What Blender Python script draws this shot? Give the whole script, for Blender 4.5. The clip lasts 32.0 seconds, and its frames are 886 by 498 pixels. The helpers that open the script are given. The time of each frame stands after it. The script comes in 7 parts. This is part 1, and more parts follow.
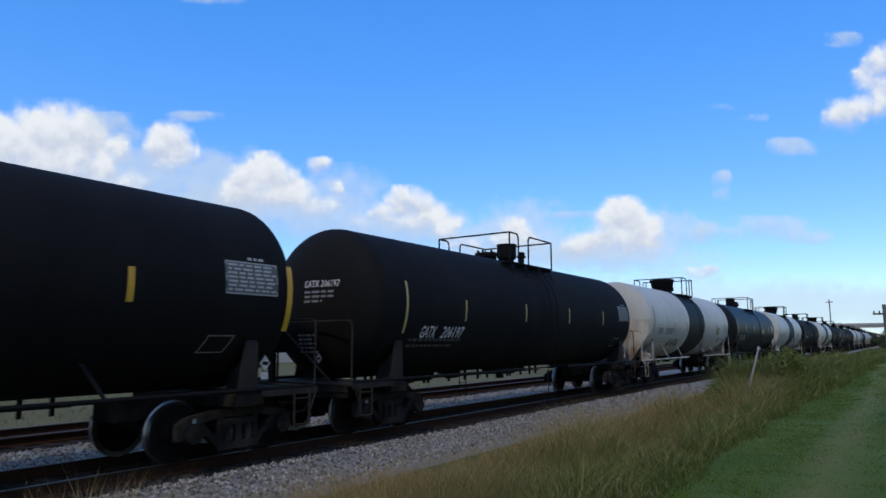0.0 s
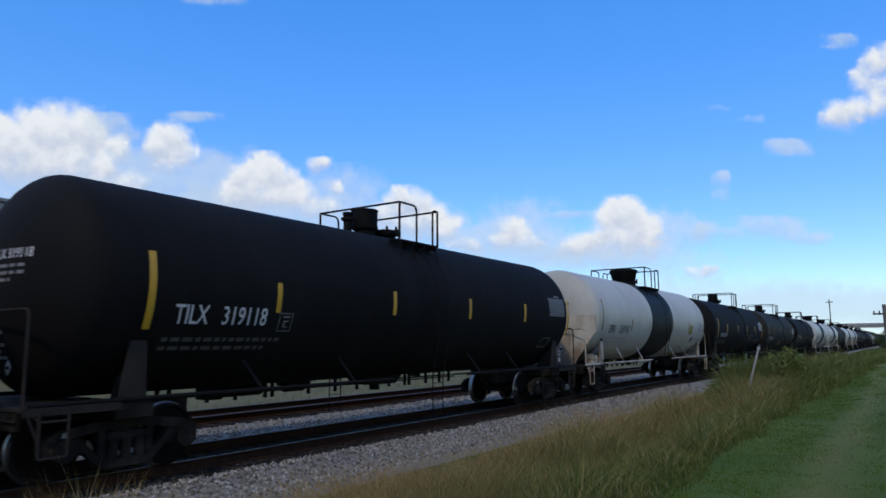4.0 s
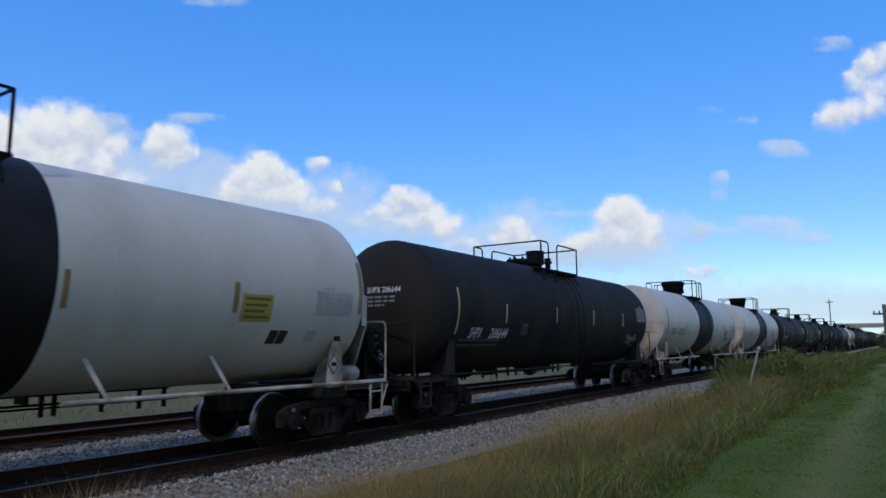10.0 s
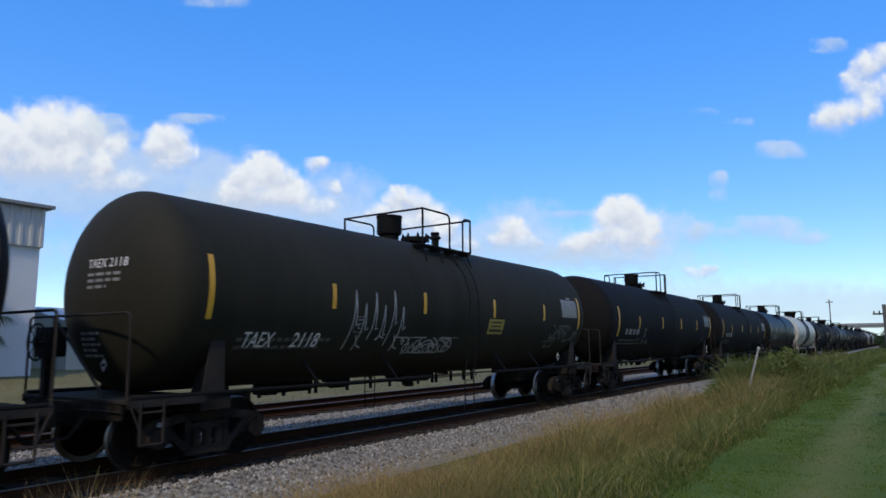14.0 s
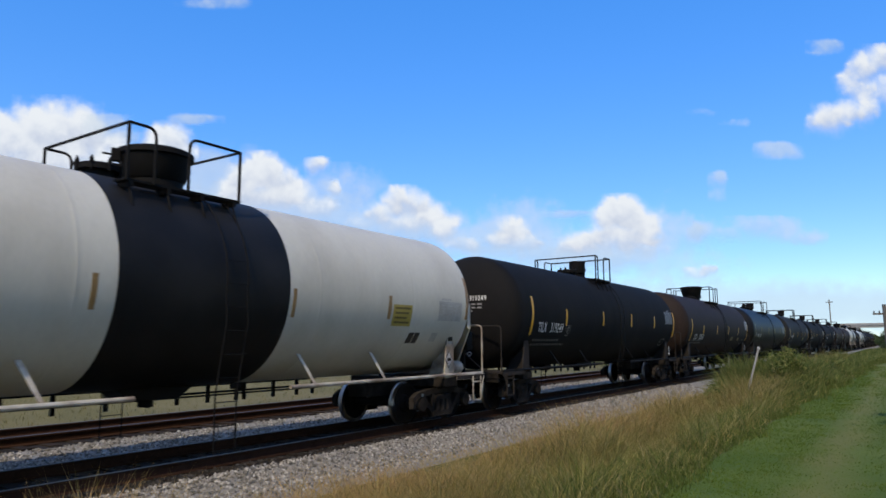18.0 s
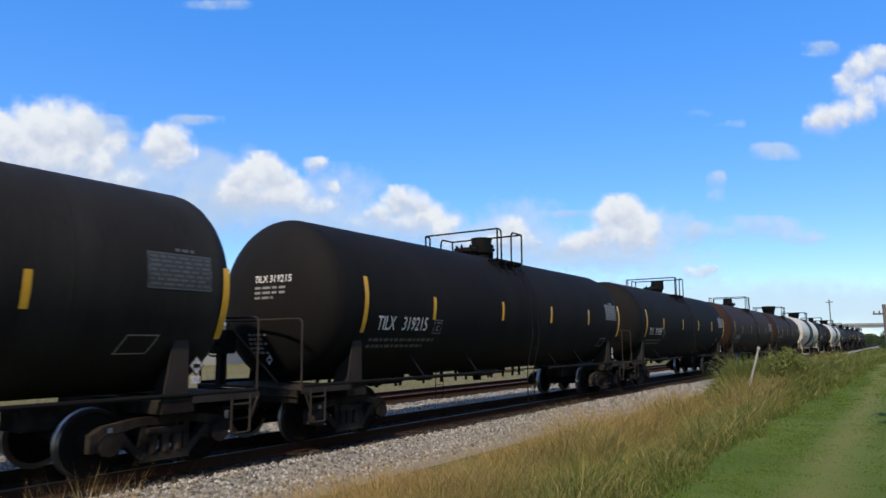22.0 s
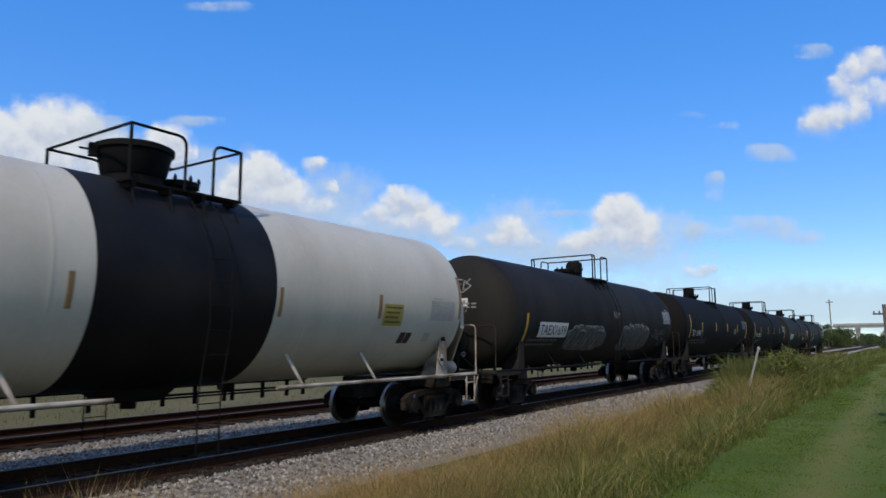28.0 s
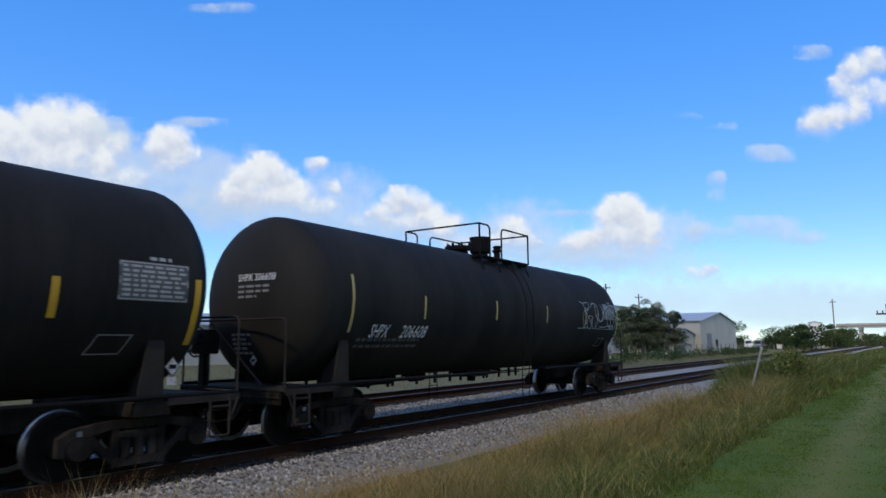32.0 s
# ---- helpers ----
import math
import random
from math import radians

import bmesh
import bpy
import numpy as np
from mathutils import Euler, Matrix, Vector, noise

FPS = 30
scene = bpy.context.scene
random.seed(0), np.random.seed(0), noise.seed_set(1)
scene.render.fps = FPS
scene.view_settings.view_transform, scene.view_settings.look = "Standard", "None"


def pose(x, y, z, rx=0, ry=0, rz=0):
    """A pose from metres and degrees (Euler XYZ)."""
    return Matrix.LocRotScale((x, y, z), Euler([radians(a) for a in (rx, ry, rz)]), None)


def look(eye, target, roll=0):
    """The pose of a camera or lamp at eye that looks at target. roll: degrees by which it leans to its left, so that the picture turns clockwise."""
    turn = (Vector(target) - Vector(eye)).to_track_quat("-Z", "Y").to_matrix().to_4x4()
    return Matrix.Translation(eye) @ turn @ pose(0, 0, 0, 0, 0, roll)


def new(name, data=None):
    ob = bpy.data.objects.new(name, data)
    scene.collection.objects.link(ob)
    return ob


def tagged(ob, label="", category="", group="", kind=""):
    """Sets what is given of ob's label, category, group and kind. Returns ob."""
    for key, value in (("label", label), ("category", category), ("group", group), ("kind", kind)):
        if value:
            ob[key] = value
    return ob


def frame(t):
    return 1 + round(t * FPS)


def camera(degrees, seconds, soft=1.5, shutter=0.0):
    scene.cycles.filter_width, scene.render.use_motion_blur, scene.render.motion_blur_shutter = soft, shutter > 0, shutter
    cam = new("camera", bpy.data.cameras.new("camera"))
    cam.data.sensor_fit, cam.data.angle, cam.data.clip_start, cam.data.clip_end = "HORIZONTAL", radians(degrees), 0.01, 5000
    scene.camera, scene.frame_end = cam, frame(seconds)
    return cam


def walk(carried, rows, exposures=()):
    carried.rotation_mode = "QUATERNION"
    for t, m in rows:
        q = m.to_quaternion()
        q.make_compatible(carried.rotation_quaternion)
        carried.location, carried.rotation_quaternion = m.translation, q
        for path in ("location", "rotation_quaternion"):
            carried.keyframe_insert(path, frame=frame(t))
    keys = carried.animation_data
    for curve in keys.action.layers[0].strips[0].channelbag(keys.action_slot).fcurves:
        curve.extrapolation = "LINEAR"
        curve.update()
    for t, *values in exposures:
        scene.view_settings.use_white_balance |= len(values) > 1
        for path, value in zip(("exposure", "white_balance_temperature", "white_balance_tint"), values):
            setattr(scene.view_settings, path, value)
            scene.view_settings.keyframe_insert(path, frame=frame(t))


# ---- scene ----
cam = camera(66.0, 32.0, soft=1.6, shutter=0.06)
CAM_H = 1.777                       # eye above the rail heads (z = 0 is the top of the rails)


def eye_pose(turn=0.0):
    return pose(0, 0, CAM_H, 90 + 7.92, 0.40, -56.17 + turn)


walk(cam, [(0.0, eye_pose()), (16.0, eye_pose()), (30.9, eye_pose()), (31.2, eye_pose(0.03)), (31.6, eye_pose(0.11)), (32.0, eye_pose(0.20))],
     exposures=[(0.0, 1.06, 8000, 10), (3.0, 1.03, 8000, 10), (7.5, 1.05, 8000, 10), (9.5, 0.97, 8000, 10), (11.0, 1.03, 8000, 10), (12.5, 0.94, 8000, 10), (14.0, 1.06, 8000, 10), (18.0, 1.06, 8000, 10),
                (24.0, 1.05, 8000, 10), (27.0, 0.95, 8000, 10), (28.0, 0.89, 8000, 10), (29.0, 1.00, 8000, 10), (30.5, 1.06, 8000, 10), (32.0, 1.06, 8000, 10)])

# the train's way along the track (metres), second by second
PITCH = 17.6
TRACK_Y = 10.25


SHIFT_T = (0, 2, 4, 6.6, 8, 9, 13, 14, 17, 18, 19, 20, 21, 22, 23, 24, 27, 28, 29, 30, 31, 32)
SHIFT_S = (0.10, 0, 0.05, 0, -0.02, 0.12, 0.14, 0.02, 0.06, 0.20, 0.44, 0.32, 0.36, 0.34, 0.28, 0.0, 0.02, 0.20, 0.27, 0.27, 0.33, 0.32)


def travelled(t):
    return -9.6556 + 19.04676 * t + 0.0121355 * t * t - 0.00013323 * t ** 3 + float(np.interp(t, SHIFT_T, SHIFT_S))


# ---------------- world, sun ----------------
SUN_DIR = Vector((-0.69, -0.22, 0.69)).normalized()
world = bpy.data.worlds.new("world")
scene.world = world
world.use_nodes = True
wn, wl = world.node_tree.nodes, world.node_tree.links
sky = wn.new("ShaderNodeTexSky")
sky.sky_type = "NISHITA"
sky.sun_disc = False
sky.sun_elevation = math.asin(SUN_DIR.z)
sky.sun_rotation = math.atan2(SUN_DIR.x, SUN_DIR.y)
sky.air_density, sky.dust_density, sky.ozone_density = 1.0, 0.0, 4.0
deep = wn.new("ShaderNodeHueSaturation")
flat = wn.new("ShaderNodeGamma")
flat.inputs["Gamma"].default_value = 0.45
tint = wn.new("ShaderNodeMix")
tint.data_type, tint.blend_type = "RGBA", "MULTIPLY"
tint.inputs[0].default_value = 1.0
tint.inputs[7].default_value = (0.70, 0.88, 1.0, 1)
wl.new(sky.outputs[0], flat.inputs["Color"])
deep.inputs["Saturation"].default_value = 1.60
deep.inputs["Hue"].default_value = 0.529
wl.new(flat.outputs[0], tint.inputs[6])
wl.new(tint.outputs[2], deep.inputs["Color"])
wl.new(deep.outputs[0], wn["Background"].inputs[0])
wn["Background"].inputs[1].default_value = 0.295
sun_data = bpy.data.lights.new("sun", "SUN")
sun_data.energy, sun_data.angle, sun_data.color = 2.2, radians(1.5), (1.0, 0.93, 0.82)
sun = new("sun", sun_data)
sun.matrix_world = look(SUN_DIR * 60, (0, 0, 0))


# ---------------- materials ----------------
def material(name, colour, rough=0.6, metal=0.0, vary=0.12, scale=3.0, fine=40.0, bump=0.15, spec=0.5, dirt=None, dirt_amount=0.4, dirt_scale=0.8, per_object=0.0, stretch=(1, 1, 1), coat=0.0, dirt_from=0.42):
    m = bpy.data.materials.new(name)
    m.use_nodes = True
    n, l = m.node_tree.nodes, m.node_tree.links
    b = n["Principled BSDF"]
    b.inputs["Roughness"].default_value = rough
    b.inputs["Metallic"].default_value = metal
    b.inputs["Specular IOR Level"].default_value = spec
    b.inputs["Coat Weight"].default_value = coat
    tc = n.new("ShaderNodeTexCoord")
    mp = n.new("ShaderNodeMapping")
    mp.inputs["Scale"].default_value = stretch
    l.new(tc.outputs["Object"], mp.inputs[0])
    n1, n2 = n.new("ShaderNodeTexNoise"), n.new("ShaderNodeTexNoise")
    n1.inputs["Scale"].default_value, n2.inputs["Scale"].default_value = scale, fine
    n1.inputs["Detail"].default_value = n2.inputs["Detail"].default_value = 5
    l.new(mp.outputs[0], n1.inputs["Vector"])
    l.new(mp.outputs[0], n2.inputs["Vector"])
    add = n.new("ShaderNodeMath")
    add.operation = "ADD"
    l.new(n1.outputs[0], add.inputs[0])
    l.new(n2.outputs[0], add.inputs[1])
    mr = n.new("ShaderNodeMapRange")
    mr.inputs[1].default_value, mr.inputs[2].default_value = 0.6, 1.4
    mr.inputs[3].default_value, mr.inputs[4].default_value = 1 - vary, 1 + vary
    l.new(add.outputs[0], mr.inputs[0])
    hsv = n.new("ShaderNodeHueSaturation")
    hsv.inputs["Color"].default_value = (*colour, 1)
    value = mr.outputs[0]
    if per_object:
        oi = n.new("ShaderNodeObjectInfo")
        r = n.new("ShaderNodeMapRange")
        r.inputs[3].default_value, r.inputs[4].default_value = 1 - per_object, 1 + per_object
        l.new(oi.outputs["Random"], r.inputs[0])
        mul = n.new("ShaderNodeMath")
        mul.operation = "MULTIPLY"
        l.new(r.outputs[0], mul.inputs[0])
        l.new(value, mul.inputs[1])
        value = mul.outputs[0]
    l.new(value, hsv.inputs["Value"])
    colour_out = hsv.outputs[0]
    if dirt:
        n3 = n.new("ShaderNodeTexNoise")
        n3.inputs["Scale"].default_value, n3.inputs["Detail"].default_value = dirt_scale, 7
        l.new(mp.outputs[0], n3.inputs["Vector"])
        rr = n.new("ShaderNodeMapRange")
        rr.inputs[1].default_value, rr.inputs[2].default_value = dirt_from, dirt_from + 0.30
        rr.inputs[4].default_value = dirt_amount
        l.new(n3.outputs[0], rr.inputs[0])
        mix = n.new("ShaderNodeMix")
        mix.data_type = "RGBA"
        l.new(rr.outputs[0], mix.inputs[0])
        l.new(colour_out, mix.inputs[6])
        mix.inputs[7].default_value = (*dirt, 1)
        colour_out = mix.outputs[2]
    l.new(colour_out, b.inputs["Base Color"])
    if bump:
        bp = n.new("ShaderNodeBump")
        bp.inputs["Strength"].default_value, bp.inputs["Distance"].default_value = bump, 0.01
        l.new(add.outputs[0], bp.inputs["Height"])
        l.new(bp.outputs[0], b.inputs["Normal"])
    return m


def stain_and_shade(m, colour, spots, amount=0.8):
    """Thrown dust, rust and some painted shade on paint: ragged smudges at both ends and sides (centre, radii)."""
    n, l = m.node_tree.nodes, m.node_tree.links
    b = n["Principled BSDF"]
    tc, ab, nz = n.new("ShaderNodeTexCoord"), n.new("ShaderNodeVectorMath"), n.new("ShaderNodeTexNoise")
    ab.operation = "ABSOLUTE"
    l.new(tc.outputs["Object"], ab.inputs[0])
    nz.inputs["Scale"].default_value, nz.inputs["Detail"].default_value = 3.2, 6
    l.new(tc.outputs["Object"], nz.inputs["Vector"])
    for centre, radii in spots:
        sub, div, ln, add, mr, mix = n.new("ShaderNodeVectorMath"), n.new("ShaderNodeVectorMath"), n.new("ShaderNodeVectorMath"), n.new("ShaderNodeMath"), n.new("ShaderNodeMapRange"), n.new("ShaderNodeMix")
        sub.operation, div.operation, ln.operation, add.operation = "SUBTRACT", "DIVIDE", "LENGTH", "MULTIPLY_ADD"
        sub.inputs[1].default_value, div.inputs[1].default_value = centre, radii
        l.new(ab.outputs[0], sub.inputs[0])
        l.new(sub.outputs[0], div.inputs[0])
        l.new(div.outputs[0], ln.inputs[0])
        l.new(nz.outputs[0], add.inputs[0])
        add.inputs[1].default_value = 1.0
        l.new(ln.outputs["Value"], add.inputs[2])
        mr.interpolation_type = "SMOOTHSTEP"
        mr.inputs[1].default_value, mr.inputs[2].default_value, mr.inputs[3].default_value, mr.inputs[4].default_value = 0.75, 1.55, amount, 0.0
        l.new(add.outputs[0], mr.inputs[0])
        mix.data_type = "RGBA"
        l.new(mr.outputs[0], mix.inputs[0])
        l.new(b.inputs["Base Color"].links[0].from_socket, mix.inputs[6])
        mix.inputs[7].default_value = (*colour, 1)
        l.new(mix.outputs[2], b.inputs["Base Color"])


TANK_PAINT = {
    "black": material("black_tank_paint", (0.0062, 0.0058, 0.0060), 0.78, vary=0.3, scale=1.2, fine=14, bump=0.02, spec=0.12, dirt=(0.0135, 0.0125, 0.0115), dirt_amount=0.65, dirt_scale=0.7, stretch=(1.5, 0.8, 0.3)),
    "gloss": material("glossy_black_tank_paint", (0.0068, 0.0066, 0.0072), 0.50, vary=0.2, scale=1.0, fine=14, bump=0.008, spec=0.15, dirt=(0.015, 0.015, 0.016), dirt_amount=0.50, dirt_scale=0.6, stretch=(1.5, 0.8, 0.3)),
    "grey": material("faded_black_tank_paint", (0.0125, 0.0115, 0.0105), 0.74, vary=0.25, scale=1.2, fine=14, bump=0.03, spec=0.15, dirt=(0.032, 0.03, 0.026), dirt_amount=0.70, dirt_scale=0.6, stretch=(1.5, 0.8, 0.3)),
    "olive": material("olive_tank_paint", (0.019, 0.018, 0.012), 0.74, vary=0.25, scale=1.2, fine=14, bump=0.03, spec=0.15, dirt=(0.03, 0.027, 0.02), dirt_amount=0.70, dirt_scale=0.7, stretch=(1.5, 0.8, 0.3)),
    "brown": material("brown_tank_paint", (0.024, 0.0145, 0.011), 0.70, vary=0.25, scale=1.2, fine=14, bump=0.03, spec=0.15, dirt=(0.016, 0.012, 0.010), dirt_amount=0.80, dirt_scale=0.7, stretch=(1.5, 0.8, 0.3)),
    "rust": material("rusty_brown_tank_paint", (0.027, 0.015, 0.0105), 0.72, vary=0.3, scale=1.2, fine=14, bump=0.04, spec=0.15, dirt=(0.02, 0.013, 0.0095), dirt_amount=0.90, dirt_scale=0.7, stretch=(1.5, 0.8, 0.3)),
    "white": material("white_tank_paint", (0.50, 0.485, 0.42), 0.5, vary=0.07, scale=1.0, fine=12, bump=0.03, spec=0.28, dirt=(0.30, 0.265, 0.21), dirt_amount=0.50, dirt_scale=0.6, stretch=(1.2, 0.9, 0.6)),
}
# saddle smudges mix dust with painted shade; the second spots darken the belly
stain_and_shade(TANK_PAINT["white"], (0.13, 0.105, 0.085), [((7.35, 0.9, 1.42), (0.75, 0.75, 0.55)), ((6.0, 0.5, 1.16), (1.6, 0.7, 0.20))], 0.75)
BAND = material("black_band_paint", (0.005, 0.005, 0.0056), 0.6, spec=0.2, vary=0.25, scale=2, fine=20, bump=0.03, dirt=(0.03, 0.028, 0.026), dirt_amount=0.4)
STEEL_BLACK = material("black_steel", (0.0055, 0.0052, 0.005), 0.75, vary=0.25, scale=4, bump=0.08, spec=0.15)
SHIELD_PAINT = material("rust_streaked_white_paint", (0.47, 0.42, 0.34), 0.6, vary=0.07, scale=1.2, fine=9, bump=0.04, dirt=(0.19, 0.105, 0.055), dirt_amount=0.95, dirt_scale=1.0, stretch=(1, 1.2, 0.6), dirt_from=0.43)
stain_and_shade(SHIELD_PAINT, (0.15, 0.085, 0.048), [((7.95, 0.95, 1.30), (0.5, 0.40, 0.62))], 0.9)
stain_and_shade(SHIELD_PAINT, (0.085, 0.068, 0.056), [((8.1, 0.2, 1.08), (0.4, 1.0, 0.42))], 0.85)
STEEL_WHITE = material("white_painted_steel", (0.48, 0.44, 0.37), 0.6, vary=0.15, scale=3, bump=0.08, dirt=(0.13, 0.075, 0.042), dirt_amount=0.9, dirt_scale=2.2, dirt_from=0.36)
stain_and_shade(STEEL_WHITE, (0.16, 0.095, 0.055), [((7.02, 1.35, 1.45), (0.24, 0.4, 0.55)), ((7.7, 0.6, 1.03), (0.8, 0.8, 0.2))], 0.9)
SADDLE_DUSTY = material("dusty_steel", (0.034, 0.029, 0.026), 0.85, spec=0.08, vary=0.3, scale=4, bump=0.1, dirt=(0.013, 0.012, 0.011), dirt_amount=0.7, dirt_scale=2)
TRUCK_STEEL = material("grimy_cast_steel", (0.014, 0.0118, 0.010), 0.9, spec=0.06, vary=0.35, scale=5, bump=0.2, dirt=(0.052, 0.043, 0.036), dirt_amount=0.65, dirt_scale=3)
WHEEL_STEEL = material("wheel_steel", (0.012, 0.010, 0.0085), 0.85, spec=0.06, vary=0.2, scale=6, bump=0.1)
TREAD = material("polished_tread_steel", (0.30, 0.29, 0.28), 0.35, metal=1.0, vary=0.06, bump=0.02)
YELLOW = material("yellow_reflective_tape", (0.56, 0.30, 0.025), 0.45, vary=0.12, scale=6, bump=0.02)
PALE_TAPE = material("faded_reflective_tape", (0.42, 0.34, 0.12), 0.45, vary=0.2, scale=6, bump=0.02)
BROWN_TAPE = material("dirty_amber_tape", (0.23, 0.135, 0.05), 0.5, vary=0.2, scale=6, bump=0.02)
WHITE_LETTER = material("white_lettering", (0.66, 0.66, 0.64), 0.5, vary=0.18, scale=8, bump=0.0)
DIM_LETTER = material("worn_white_lettering", (0.20, 0.20, 0.20), 0.55, vary=0.35, scale=10, bump=0.0)
BLACK_LETTER = material("black_lettering", (0.012, 0.012, 0.014), 0.5, vary=0.2, scale=8, bump=0.0)
FADED_BLACK = material("faded_black_lettering", (0.22, 0.22, 0.22), 0.5, vary=0.3, scale=8, bump=0.0)
YELLOW_PATCH = material("yellow_stencil_patch", (0.36, 0.27, 0.055), 0.5, vary=0.2, scale=5, bump=0.0)
SPRAY_GREY = material("grey_spray_paint", (0.060, 0.064, 0.064), 0.6, vary=0.4, scale=5, bump=0.0)
SPRAY_SILVER = material("silver_spray_paint", (0.27, 0.28, 0.275), 0.5, vary=0.35, scale=4, bump=0.0)
PANEL_FILL = material("grimy_grey_panel_paint", (0.075, 0.075, 0.072), 0.6, vary=0.3, scale=5, bump=0.0)
PANEL_WORN = material("worn_dark_panel_paint", (0.024, 0.025, 0.025), 0.6, vary=0.3, scale=5, bump=0.0)
TABLE_GREY = material("faint_grey_table_paint", (0.36, 0.35, 0.32), 0.55, vary=0.25, scale=5, bump=0.0)
GHOST_LETTER = material("faint_worn_lettering", (0.34, 0.33, 0.31), 0.5, vary=0.25, scale=10, bump=0.0)
SPRAY_BODY = material("grey_green_spray_fill", (0.068, 0.070, 0.070), 0.65, vary=0.6, scale=2.2, fine=14, bump=0.0)
SPRAY_DARK = material("black_spray_outline", (0.006, 0.006, 0.007), 0.6, vary=0.3, scale=5, bump=0.0)
OLIVE_PATCH = material("dull_olive_patch", (0.060, 0.062, 0.032), 0.6, vary=0.3, scale=5, bump=0.0)
OCHRE_PATCH = material("dull_ochre_patch", (0.12, 0.085, 0.022), 0.6, vary=0.3, scale=5, bump=0.0)
RAIL_SIDE = material("rusty_rail_steel", (0.040, 0.019, 0.011), 0.9, spec=0.08, vary=0.3, scale=6, bump=0.2)
RAIL_TOP = material("worn_rail_head", (0.085, 0.078, 0.072), 0.55, metal=0.5, vary=0.1, scale=3, bump=0.02)
TIE = material("weathered_tie_timber", (0.026, 0.019, 0.014), 0.9, spec=0.10, vary=0.35, scale=5, bump=0.4, per_object=0.25)
BALLAST_BED = material("ballast_bed", (0.215, 0.20, 0.175), 0.9, vary=0.55, scale=14, fine=45, bump=1.0)
POST_WHITE = material("white_weathered_post", (0.34, 0.33, 0.31), 0.6, vary=0.2, scale=6, bump=0.1, dirt=(0.25, 0.22, 0.18), dirt_amount=0.5)
PLACARD = material("worn_placard_paint", (0.40, 0.38, 0.37), 0.5, vary=0.5, scale=12, fine=30, bump=0.0)


# ---------------- mesh helpers ----------------
def mesh_of(name, bm, mat_list, smooth=True, angle=35):
    me = bpy.data.meshes.new(name)
    bm.normal_update()
    if smooth:
        lim = radians(angle)
        for f in bm.faces:
            f.smooth = True
        for e in bm.edges:
            if len(e.link_faces) == 2 and e.calc_face_angle(0) > lim:
                e.smooth = False
    bm.to_mesh(me)
    bm.free()
    for m in mat_list if isinstance(mat_list, (list, tuple)) else [mat_list]:
        me.materials.append(m)
    return me


def part(name, mesh, parent, label="", at=None):
    ob = new(name, mesh)
    ob.parent = parent
    if at is not None:
        ob.matrix_basis = at
    if label:
        ob["label"] = label
    return ob


def thing(name, label, category, group="", kind="", at=None, mesh=None):
    ob = new(name, mesh)
    if at is not None:
        ob.matrix_basis = at
    return tagged(ob, label, category, group, kind)


def box(bm, x0, x1, y0, y1, z0, z1, bevel=0.0, mi=0):
    r = bmesh.ops.create_cube(bm, size=1, matrix=Matrix.LocRotScale(((x0 + x1) / 2, (y0 + y1) / 2, (z0 + z1) / 2), None, (abs(x1 - x0), abs(y1 - y0), abs(z1 - z0))))
    vs = r["verts"]
    fs = {f for v in vs for f in v.link_faces}
    if bevel:
        es = list({e for v in vs for e in v.link_edges})
        out = bmesh.ops.bevel(bm, geom=es, offset=bevel, segments=2, affect="EDGES", profile=0.6)
        fs = set(out["faces"]) | {f for f in fs if f.is_valid}
    for f in fs:
        f.material_index = mi
    return vs


def tube(bm, pts, r, seg=8, mi=0, cap=True):
    """A round bar through the points."""
    pts = [Vector(p) for p in pts]
    rings = []
    ref = None
    for i, p in enumerate(pts):
        d = (pts[min(i + 1, len(pts) - 1)] - pts[max(i - 1, 0)]).normalized()
        if ref is None:
            ref = Vector((0, 0, 1)) if abs(d.z) < 0.9 else Vector((1, 0, 0))
        a = d.cross(ref)
        if a.length < 1e-4:
            a = d.orthogonal()
        a.normalize()
        b = a.cross(d).normalized()
        ref = b
        rings.append([bm.verts.new(p + a * (r * math.cos(2 * math.pi * k / seg)) + b * (r * math.sin(2 * math.pi * k / seg))) for k in range(seg)])
    for i in range(len(rings) - 1):
        for k in range(seg):
            f = bm.faces.new((rings[i][k], rings[i][(k + 1) % seg], rings[i + 1][(k + 1) % seg], rings[i + 1][k]))
            f.material_index = mi
    if cap:
        for f in (bm.faces.new(rings[0][::-1]), bm.faces.new(rings[-1])):
            f.material_index = mi


def rounded(pts, r=0.12, n=4):
    """The same path with its inner corners rounded."""
    pts = [Vector(p) for p in pts]
    out = [pts[0]]
    for a, b, c in zip(pts, pts[1:], pts[2:]):
        k = min(r, (a - b).length * 0.45, (c - b).length * 0.45)
        p, q = b + (a - b).normalized() * k, b + (c - b).normalized() * k
        for i in range(n + 1):
            u = i / n
            out.append(p * (1 - u) ** 2 + b * 2 * u * (1 - u) + q * u * u)
    return out + [pts[-1]]


def lathe(bm, profile, axis="Z", seg=24, centre=(0, 0, 0), mi=0):
    """Turn (radius, height) pairs about an axis."""
    c = Vector(centre)
    rings = []
    for r, h in profile:
        ring = []
        for k in range(seg):
            a = 2 * math.pi * k / seg
            u, v = r * math.cos(a), r * math.sin(a)
            ring.append(bm.verts.new(c + (Vector((u, v, h)) if axis == "Z" else Vector((h, u, v)) if axis == "X" else Vector((v, h, u)))))
        rings.append(ring)
    for i in range(len(rings) - 1):
        for k in range(seg):
            f = bm.faces.new((rings[i][k], rings[i][(k + 1) % seg], rings[i + 1][(k + 1) % seg], rings[i + 1][k]))
            f.material_index = mi
    for ring, flip in ((rings[0], True), (rings[-1], False)):
        f = bm.faces.new(ring[::-1] if flip else ring)
        f.material_index = mi


